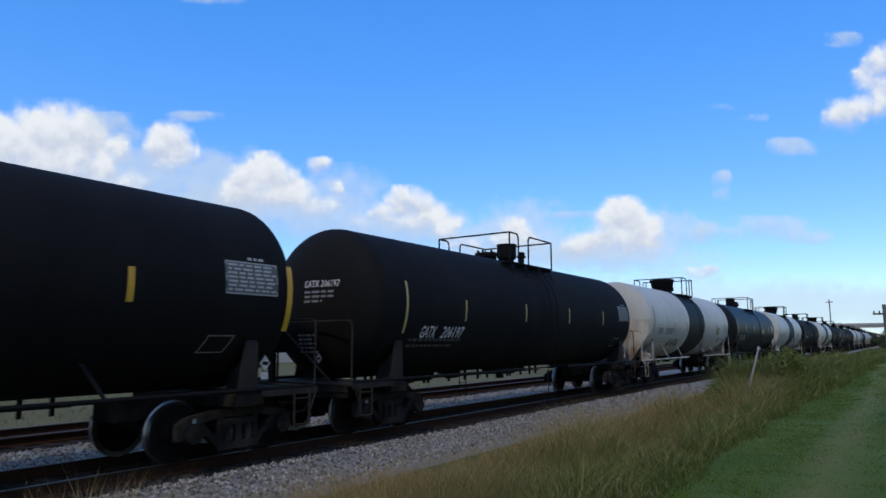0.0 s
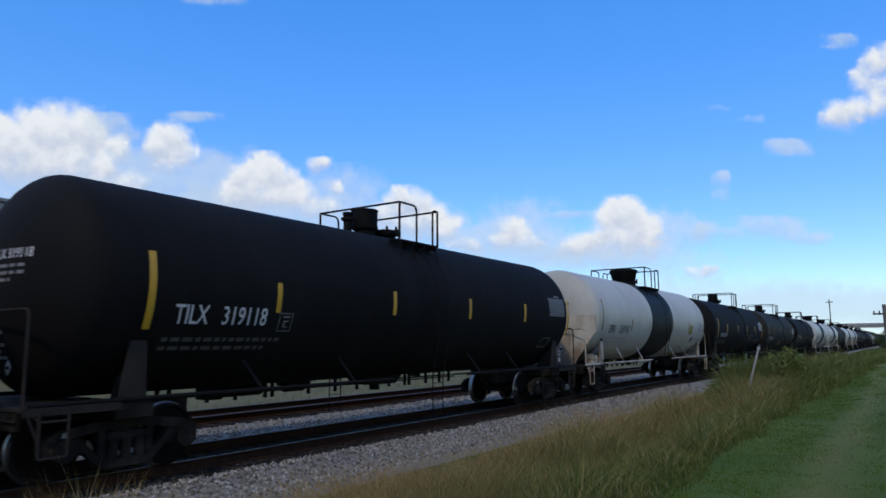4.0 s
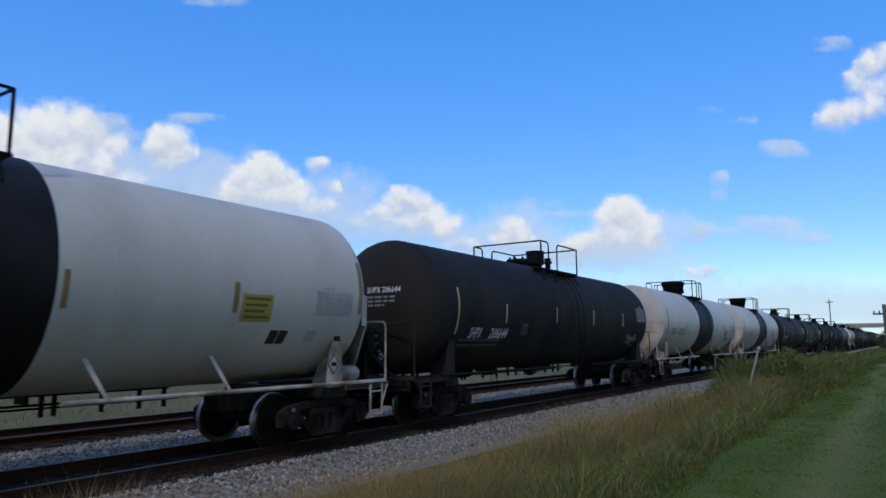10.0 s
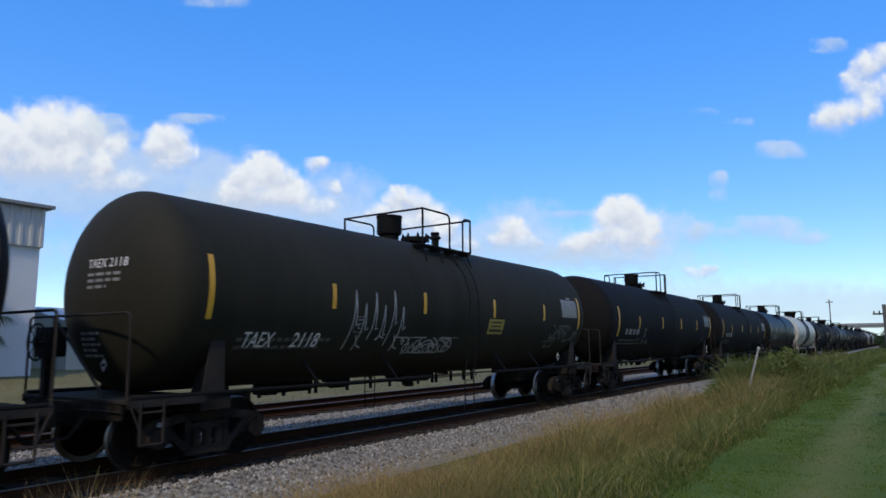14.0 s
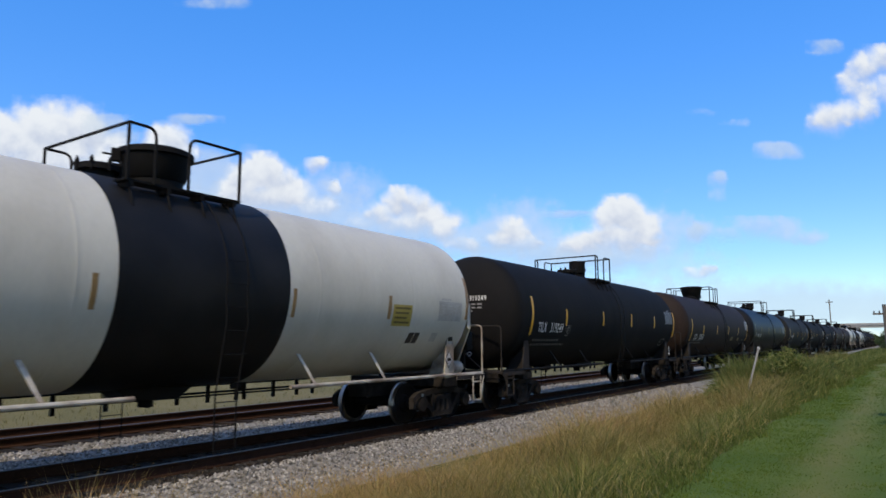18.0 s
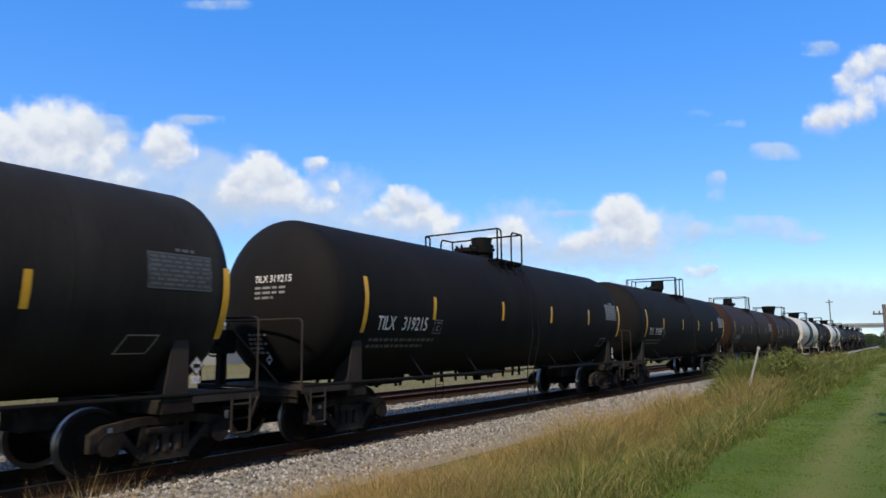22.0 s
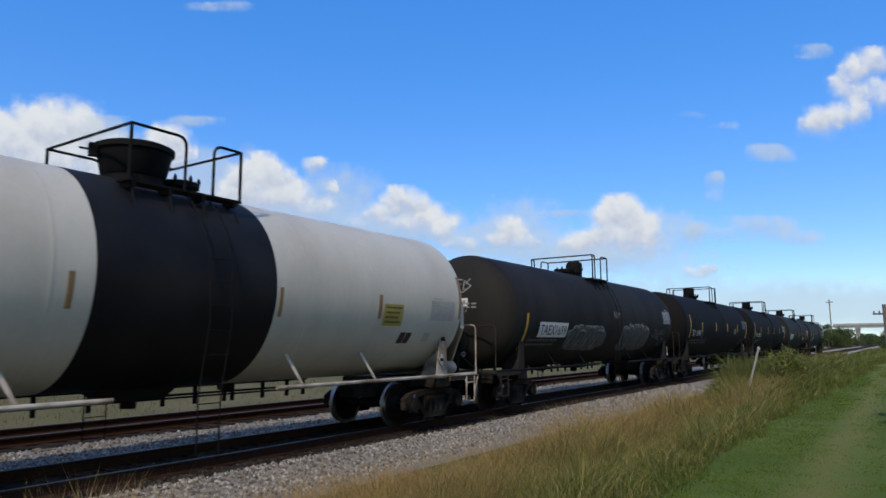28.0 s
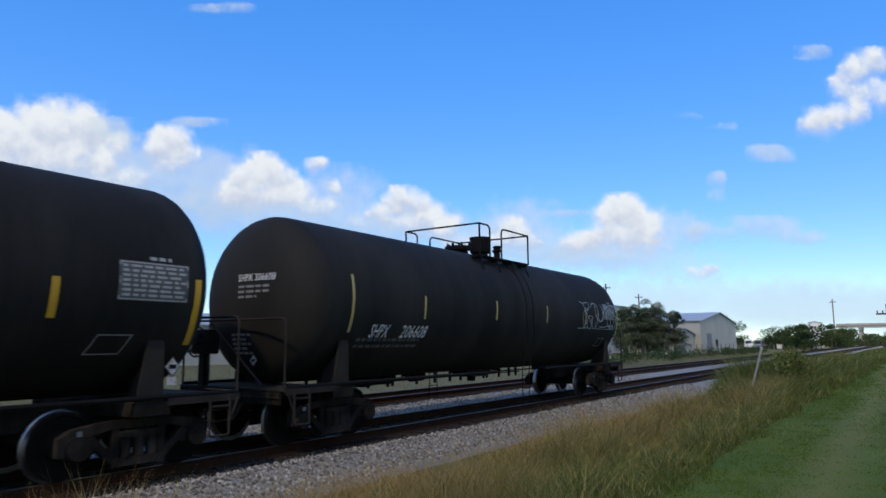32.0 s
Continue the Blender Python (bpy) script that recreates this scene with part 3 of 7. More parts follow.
def hub_mesh():
    bm = bmesh.new()
    lathe(bm, [(0.07, -0.04), (0.07, 0.16)], "X", 10, WHEEL_AT)
    bmesh.ops.recalc_face_normals(bm, faces=bm.faces)
    return mesh_of("hub", bm, STEEL_BLACK)


SPOKES, HUB = [spoke_mesh(k) for k in range(8)], hub_mesh()


def gear_box_mesh():
    bm = bmesh.new()
    box(bm, -8.38, -8.12, 0.57, 1.07, 1.62, 2.08, 0.03)       # gear housing
    box(bm, -8.34, -8.24, 0.75, 0.89, 1.0, 1.64)
    bmesh.ops.recalc_face_normals(bm, faces=bm.faces)
    return mesh_of("gear_box", bm, STEEL_BLACK)


def coupler_mesh(sgn):
    bm = bmesh.new()
    xa, xb = sorted((sgn * 8.28, sgn * 8.72))
    box(bm, xa, xb, -0.09, 0.09, 0.70, 0.86, 0.02)
    xa, xb = sorted((sgn * 8.58, sgn * 8.80))
    box(bm, xa, xb, -0.20, 0.16, 0.64, 0.94, 0.04)
    tube(bm, [(sgn * 8.28, -0.36, 0.80), (sgn * 8.5, -0.34, 0.50), (sgn * 8.78, -0.30, 0.48)], 0.03, 6)   # brake hose
    tube(bm, [(sgn * 8.34, -1.35, 0.88), (sgn * 8.36, -0.2, 0.88)], 0.015, 6)                             # uncoupling lever
    return mesh_of("coupler", bm, TRUCK_STEEL, smooth=False)


def head_shield_mesh(sgn):
    """The folded white plate over the lower half of a jacketed end, cut away to a narrow foot."""
    bm = bmesh.new()
    x, z0, out = -8.09 if sgn < 0 else 7.87, 1.02, 0.035
    plate(bm, [(x, -0.75, 2.72), (x, 0.75, 2.72), (x, 0.75, z0), (x, -0.75, z0)], (sgn, 0, 0), out)
    for side in (-1, 1):
        def back(y):
            return x - sgn * 0.36 * (y - 0.75) / 0.77
        flank = [(0.752, 2.72), (1.52, 2.72), (1.52, 2.14), (0.84, z0), (0.752, z0)]
        plate(bm, [(back(y), side * y, z) for y, z in flank], Vector((sgn, side * 0.46, 0)).normalized(), out)
        plate(bm, [(back(1.52), side * 1.52, 2.72), (back(1.52), side * 1.52, 2.14), (back(1.52) - sgn * 0.12, side * 1.53, 2.14), (back(1.52) - sgn * 0.12, side * 1.53, 2.72)], (0, side, 0), 0.02)
    return mesh_of("head_shield", bm, SHIELD_PAINT, smooth=False)


def brake_valve_mesh():
    """The lumpy cast valve on the end platform of a white car."""
    bm = bmesh.new()
    for k, (x, z, w, h) in enumerate([(-7.40, 1.22, 0.30, 0.30), (-7.18, 1.18, 0.20, 0.22), (-7.52, 1.30, 0.14, 0.18), (-7.05, 1.14, 0.10, 0.10)]):
        box(bm, x - w / 2, x + w / 2, -1.34, -1.06, z - h / 2, z + h / 2, 0.04)
    tube(bm, [(-7.1, -1.2, 1.2), (-6.9, -1.25, 1.22), (-6.85, -1.3, 1.1)], 0.02, 6)
    lathe(bm, [(0.09, -1.42), (0.09, -1.30)], "Y", 12, (-7.38, 0, 1.26))
    bmesh.ops.recalc_face_normals(bm, faces=bm.faces)
    return mesh_of("brake_valve", bm, STEEL_WHITE, smooth=False)


def reservoir_mesh():
    """A short white air reservoir lying on the end platform."""
    bm = bmesh.new()
    lathe(bm, [(0.05, 7.02), (0.13, 7.04), (0.16, 7.10), (0.16, 7.66), (0.13, 7.72), (0.05, 7.74)], "X", 18, (0, -1.08, 1.21))
    for x in (7.18, 7.56):
        box(bm, x - 0.03, x + 0.03, -1.20, -0.96, 1.03, 1.10)
    bmesh.ops.recalc_face_normals(bm, faces=bm.faces)
    return mesh_of("reservoir", bm, STEEL_WHITE)


BRAKE_VALVE, RESERVOIR = brake_valve_mesh(), reservoir_mesh()


def outlet_mesh(spec):
    bm = bmesh.new()
    z = spec["zc"] - spec["R"]
    plate(bm, [(-0.75, -0.28, z + 0.06), (0.75, -0.28, z + 0.06), (0.42, -0.28, z - 0.17), (-0.42, -0.28, z - 0.17)], (0, 1, 0), 0.56)
    lathe(bm, [(0.12, z - 0.30), (0.12, z - 0.15)], "Z", 12)
    return mesh_of("outlet_valve", bm, STEEL_BLACK, smooth=False)


def brake_gear_mesh(spec):
    """Reservoir, cylinder and pipes slung below the tank."""
    bm = bmesh.new()
    lathe(bm, [(0.05, -3.9), (0.18, -3.85), (0.18, -2.95), (0.05, -2.9)], "X", 14, (0, 0.55, 0.98))
    lathe(bm, [(0.14, -2.6), (0.14, -2.1)], "X", 12, (0, 0.2, 0.98))
    box(bm, -4.4, -4.1, 0.2, 0.6, 0.8, 1.1, 0.02)
    tube(bm, [(-8.1, 0.4, 0.84), (-5.0, 0.5, 0.92), (5.0, 0.5, 0.92), (8.1, 0.4, 0.84)], 0.022, 6)
    for x in (-4.2, -3.4, -2.4, 2.2):
        box(bm, x - 0.03, x + 0.03, 0.3, 0.62, 0.95, 1.42)
    tube(bm, [(-5.4, 1.30, 0.80), (5.4, 1.30, 0.80)], 0.02, 6)
    tube(bm, [(-5.2, 1.31, 1.0), (5.2, 1.31, 1.0)], 0.018, 6)
    for x in (-5.1, -4.7, -4.45, -3.6, -2.9, -2.1, -1.9, -0.8, 0.1, 0.9, 1.5, 2.2, 2.9, 3.1, 3.9, 4.6, 5.1):
        box(bm, x - 0.03, x + 0.03, 1.28, 1.34, 0.66, 1.14)
    bmesh.ops.recalc_face_normals(bm, faces=bm.faces)
    return mesh_of("brake_gear", bm, STEEL_BLACK, smooth=False)


def side_frame_mesh():
    """Cast side frame: arched top chord, two pedestals, a window with springs."""
    bm = bmesh.new()
    y0, t = -1.10, 0.16
    def member(pts, depth=0.13, inset=0.0):
        plate(bm, [(x, y0 + 0.03 - inset, z) for x, z in pts], (0, -1, 0), depth)
    member([(-1.12, 0.60), (-0.95, 0.70), (-0.45, 0.77), (0.45, 0.77), (0.95, 0.70), (1.12, 0.60), (1.12, 0.52), (0.70, 0.60), (0.42, 0.655), (-0.42, 0.655), (-0.70, 0.60), (-1.12, 0.52)])
    for sx in (-1, 1):
        q = [(1.12, 0.54), (1.12, 0.36), (1.03, 0.36), (0.99, 0.52)]
        member([(sx * x, z) for x, z in q])
        q = [(0.79, 0.56), (0.75, 0.36), (0.62, 0.40), (0.36, 0.15), (0.30, 0.24), (0.60, 0.52), (0.66, 0.60)]
        member([(sx * x, z) for x, z in q])
        q = [(0.30, 0.66), (0.40, 0.66), (0.40, 0.20), (0.30, 0.20)]
        member([(sx * x, z) for x, z in q], 0.12)
        lathe(bm, [(0.15, -0.17), (0.15, 0.02), (0.09, 0.05)], "Y", 16, (sx * 0.89, y0 - 0.03, 0.457))    # bearing
    member([(-0.40, 0.15), (0.40, 0.15), (0.34, 0.27), (-0.34, 0.27)], 0.15)
    for k in range(3):
        lathe(bm, [(0.075, 0.27), (0.075, 0.52)], "Z", 10, (-0.2 + 0.2 * k, y0 - 0.07, 0))
    box(bm, -0.30, 0.30, y0 - 0.13, y0, 0.52, 0.62, 0.02)
    bmesh.ops.recalc_face_normals(bm, faces=bm.faces)
    return mesh_of("side_frame", bm, TRUCK_STEEL, smooth=False)


def truck_bolster_mesh():
    bm = bmesh.new()
    box(bm, -0.22, 0.22, -1.15, 1.15, 0.46, 0.72, 0.03)
    lathe(bm, [(0.30, 0.72), (0.30, 0.80)], "Z", 18)
    for x in (-0.42, 0.42):
        box(bm, x - 0.05, x + 0.05, -0.80, 0.80, 0.36, 0.46)      # brake beams
        for y in (-0.75, 0.75):
            box(bm, x - 0.05, x + 0.07, y - 0.06, y + 0.06, 0.30, 0.58, 0.02)
    return mesh_of("truck_bolster", bm, TRUCK_STEEL, smooth=False)


def wheelset_mesh():
    bm = bmesh.new()
    lathe(bm, [(0.075, -1.05), (0.085, -0.8), (0.09, 0.8), (0.075, 1.05)], "Y", 14)
    for side in (-1, 1):
        def ring(r, a):
            return (r, side * a)
        prof = [ring(0.09, 0.66), ring(0.16, 0.66), ring(0.20, 0.70), ring(0.38, 0.72), ring(0.40, 0.685), ring(0.483, 0.685), ring(0.483, 0.715), ring(0.460, 0.73), ring(0.455, 0.82), ring(0.41, 0.83), ring(0.39, 0.79), ring(0.20, 0.75), ring(0.16, 0.83), ring(0.09, 0.84)]
        n0 = len(bm.faces)
        lathe(bm, prof, "Y", 40)
        bm.faces.ensure_lookup_table()
        for f in bm.faces[n0:]:
            c = f.calc_center_median()
            if math.hypot(c.x, c.z) > 0.435:
                f.material_index = 1
    bmesh.ops.recalc_face_normals(bm, faces=bm.faces)
    return mesh_of("wheelset", bm, [WHEEL_STEEL, TREAD])


PIECE = {}
for key, spec, steel, saddle_paint in (("gen", GEN, STEEL_BLACK, SADDLE_DUSTY), ("ins", INS, STEEL_WHITE, STEEL_WHITE)):
    top = spec["zc"] + spec["R"]
    PIECE[key] = dict(
        manway=manway_mesh(top), valve=valve_mesh(top, 0.0, 0.0, 0.46, 0.10), small_valve=valve_mesh(top, 0.0, 0.34, 0.26, 0.07),
        tops={k: (platform_mesh(top, k), railing_mesh(top, v[0][0], v[0][1]), railing_mesh(top, v[0][3], v[0][2])) for k, v in TOPS.items()},
        bolster_a=bolster_mesh(-6.84, TRUCK_STEEL), bolster_b=bolster_mesh(6.84, TRUCK_STEEL),
        saddle_an=saddle_mesh(spec, -6.84, -1, saddle_paint), saddle_bn=saddle_mesh(spec, 6.84, -1, saddle_paint), saddle_af=saddle_mesh(spec, -6.84, 1, saddle_paint), saddle_bf=saddle_mesh(spec, 6.84, 1, saddle_paint),
        sill_a=stub_sill_mesh(-1), sill_b=stub_sill_mesh(1), deck_a=end_platform_mesh(-1, steel, SADDLE_DUSTY), deck_b=end_platform_mesh(1, steel, SADDLE_DUSTY), rail_n=side_sill_mesh(-1, steel), rail_f=side_sill_mesh(1, steel),
        strut_n=strut_mesh(spec, -1, steel), strut_f=strut_mesh(spec, 1, steel), ladder_n=ladder_mesh(spec, -1, STEEL_BLACK), ladder_f=ladder_mesh(spec, 1, STEEL_BLACK),
        hand_a=end_handrail_mesh(-1, saddle_paint, key == "gen"), hand_b=end_handrail_mesh(1, saddle_paint, False), 
        outlet=outlet_mesh(spec), gear=brake_gear_mesh(spec))
    for sgn in (-1, 1):
        for side in (-1, 1):
            PIECE[key]["step", sgn, side] = stirrup_mesh(sgn, side, saddle_paint)
DOME = {k: dome_mesh(k) for k in ("pan", "round", "drum")}
LATCH = {k: lug_mesh(k) for k in ("pan", "round", "drum")}
GEAR_BOX = gear_box_mesh()
BRAKE_WHEEL, COUPLER_A, COUPLER_B = brake_wheel_mesh(), coupler_mesh(-1), coupler_mesh(1)
SHIELD_A, SHIELD_B = head_shield_mesh(-1), head_shield_mesh(1)
SIDE_FRAME, TRUCK_BOLSTER, WHEELSET = side_frame_mesh(), truck_bolster_mesh(), wheelset_mesh()
WHEELS = []


def band_mesh():
    """The black jacket band under the dome of a white tank."""
    bm = bmesh.new()
    R = INS["R"]
    lathe(bm, [(R - 0.01, -1.55), (R + 0.006, -1.55), (R + 0.006, 1.54), (R - 0.01, 1.54)], "X", 72, (0, 0, INS["zc"]))
    bmesh.ops.recalc_face_normals(bm, faces=bm.faces)
    return mesh_of("band", bm, BAND)


BAND_MESH = band_mesh()


def bracket_mesh():
    bm = bmesh.new()
    z = INS["zc"] - 0.80
    box(bm, -0.09, 0.07, -1.425, -1.402, z - 0.10, z + 0.05, 0.02)
    return mesh_of("bracket", bm, TRUCK_STEEL, smooth=False)


BRACKET = bracket_mesh()


# ---------------- the cars ----------------
# paint, dome, side number, end number, tape, extras
CARS = [
    ("black", "drum", "", "", "yellow", ()),
    ("black", "drum", "GATX 206197", "GATX 206197", "pale", ()),
    ("white", "pan", "DPRX  259730", "DPRX 259730", "amber", ("tag",)),
    ("gloss", "drum", "TAEX  2137", "TAEX 2137", "yellow", ("box", "notice")),
    ("white", "pan", "DPRX  259745", "DPRX 259745", "amber", ()),
    ("black", "drum", "TILX  319118", "TILX 319118", "yellow", ("box",)),
    ("white", "pan", "DPRX  259742", "DPRX 259742", "amber", ()),
    ("black", "drum", "", "", "yellow", ("sprayed",)),
    ("olive", "drum", "GATX  206217", "GATX 206217", "dull", ("box", "lowpatch")),
    ("black", "drum", "TILX  195956", "TILX 195956", "yellow", ("box", "smallscrawl")),
    ("white", "pan", "DPRX  259717", "DPRX 259717", "amber", ("scrawlright",)),
    ("white", "pan", "DPRX  259482", "DPRX 259482", "amber", ()),
    ("grey", "drum", "SHPX  206644", "SHPX 206644", "pale", ("box", "corner")),
    ("white", "pan", "DPRX  259735", "DPRX 259735", "amber", ()),
    ("white", "pan", "DPRX  259758", "DPRX 259758", "amber", ("scrawlmid",)),
    ("brown", "round", "TAEX  2949", "TAEX 2949", "pale", ()),
    ("olive", "drum", "TAEX  2118", "TAEX 2118", "yellow", ("box", "spiky")),
    ("black", "drum", "", "", "yellow", ("box", "scrawlright")),
    ("black", "drum", "", "", "yellow", ()),
    ("gloss", "drum", "TAEX  2130", "TAEX 2130", "yellow", ("box", "olive")),
    ("white", "pan", "DPRX  259682", "DPRX 259682", "amber", ()),
    ("black", "drum", "TILX  319249", "TILX 319249", "yellow", ("box",)),
    ("brown", "pan", "CTCX  733250", "CTCX 733250", "yellow", ("patches",)),
    ("gloss", "drum", "TAEX 2833", "TAEX 2833", "dull", ("box", "square")),
    ("grey", "drum", "TILX  319224", "TILX 319224", "yellow", ("box", "patch")),
    ("black", "drum", "TILX  319215", "TILX 319215", "yellow", ("box",)),
    ("black", "drum", "TILX  319095", "TILX 319095", "yellow", ("box",)),
    ("rust", "round", "TAEX 2954", "TAEX 2954", "dull", ()),
    ("rust", "pan", "", "", "pale", ()),
    ("white", "pan", "", "", "amber", ()),
    ("black", "drum", "TILX  196007", "TILX 196007", "yellow", ("box", "lowmarks")),
    ("white", "pan", "DPRX  259471", "DPRX 259471", "amber", ()),
    ("grey", "round", "TAEX1699", "", "yellow", ("plate", "mural")),
    ("black", "drum", "TILX  197436", "TILX 197436", "yellow", ("box", "scrawlright", "ochre")),
    ("black", "drum", "TILX  196901", "TILX 196901", "yellow", ("box",)),
    ("grey", "round", "TAEX 1696", "TAEX 1696", "yellow", ("plate", "late")),
    ("grey", "drum", "SHPX  206608", "SHPX 206608", "pale", ("ghost",)),
]
TAPE_DROP = {9: 0.55, 22: 0.18, 24: 0.15, 32: 0.5, 35: 0.25}      # how much lower the tapes sit on some cars
LETTER_SHIFT = {3: 0.07, 19: 0.55, 23: 0.27}      # how much further along
LETTER_DROP = {16: 0.22, 15: -0.06, 25: 0.03, 19: -0.06, 23: -0.16}      # how much lower the numbers sit
WORDS = {
    "black": "black-painted railway tank car with dusty underframe on the near track",
    "gloss": "glossy black railway tank car with yellow tape on the near track",
    "grey": "faded charcoal railway tank car with worn paint on the near track",
    "olive": "faded olive-black railway tank car with worn paint",
    "brown": "dark brown railway tank car with weathered paint on the near track",
    "rust": "rusty brown railway tank car with worn paint on the near track",
    "white": "white jacketed railway tank car with a black middle band",
}
TAPE = {"yellow": YELLOW, "dull": YELLOW_PATCH, "pale": PALE_TAPE, "amber": BROWN_TAPE}
STRIPS = {}
for tape, paint in TAPE.items():
    spec = INS if tape == "amber" else GEN
    if tape == "amber":
        rows = [(-7.12, -0.66, 0.44, 0.10), (-4.05, -0.66, -0.20, 0.10), (-1.86, -0.62, -0.14, 0.08), (1.66, -0.62, -0.12, 0.08), (4.3, -0.58, -0.10, 0.10), (7.24, -0.52, 0.50, 0.10)]
    else:
        rows = [(-6.8, -0.80, 0.32, 0.11), (-4.45, -0.48, 0.02, 0.10), (-1.3, -0.42, 0.06, 0.10), (1.66, -0.42, 0.06, 0.10), (4.55, -0.42, 0.06, 0.10), (7.45, -0.80, 0.32, 0.11)]
    STRIPS[tape] = [strip_mesh(spec, x, s0, s1, w if tape in ("yellow", "amber") else w * 0.6, paint, "reflector") for x, s0, s1, w in rows]


STRIPS["taex"] = [strip_mesh(GEN, x, s0, s1, 0.10, YELLOW, "reflector") for x, s0, s1 in ((-7.15, -0.62, 0.38), (-4.45, -0.36, 0.10), (-1.56, -0.36, 0.10), (1.50, -0.36, 0.10), (4.42, -0.36, 0.10), (6.98, -0.58, 0.42))]
STRIPS["late"] = [strip_mesh(GEN, x, -0.42, 0.10, 0.10, YELLOW, "reflector") for x in (-6.0, -2.6, -0.2, 1.55, 2.9, 5.30)] + [strip_mesh(GEN, 7.35, -0.80, 0.20, 0.10, YELLOW, "reflector")]


TOP_OF = {0: "gatx_turned", 1: "gatx_turned", 3: "taex", 4: "pan_turned", 8: "gatx", 10: "pan_turned", 12: "gatx_turned", 16: "taex", 19: "taex", 20: "pan_turned", 21: "tilx_turned", 22: "pan",
          23: "taex_turned", 24: "tilx_turned", 25: "tilx_turned", 26: "tilx_turned", 28: "pan", 32: "tilx_turned", 36: "gatx_turned"}


def truck(parent, x):
    tr = part("truck", TRUCK_BOLSTER, parent, at=pose(x, 0, 0))
    part("side_frame", SIDE_FRAME, tr)
    part("side_frame", SIDE_FRAME, tr, at=pose(0, 0, 0, 0, 0, 180))
    part("tag", TAG, tr, "small white tag on the side frame", at=pose(-0.9, -0.02, 0))
    for dx in (-0.89, 0.89):
        w = part("wheelset", WHEELSET, tr, "steel wheels with polished treads on an axle", at=pose(0, 0, 0.457))
        w.matrix_parent_inverse = Matrix.Translation((dx, 0, 0))
        WHEELS.append(w)


def diamond(car, place, way, r):
    """A diamond warning placard: dark rim, pale face and a dark bar across it."""
    out = Vector(way)
    rim = None
    for k, (size, ink) in enumerate(((r, BLACK_LETTER), (r * 0.82, PLACARD), (r * 0.70, TRUCK_STEEL))):
        bm = bmesh.new()
        pts = [(0, size), (-size * 0.85, 0), (0, -size), (size * 0.85, 0)] if k < 2 else [(-size * 0.55, size * 0.28), (-size * 0.55, -size * 0.28), (size * 0.55, -size * 0.28), (size * 0.55, size * 0.28)]
        plate(bm, [place(u, v) + out * 0.006 * k for u, v in pts], way, 0.006)
        piece = part(("placard", "face", "print")[k], mesh_of("placard", bm, ink, smooth=False), rim or car, ("diamond warning placard with a dark rim", "", "dark bar of print")[k])
        rim = rim or piece


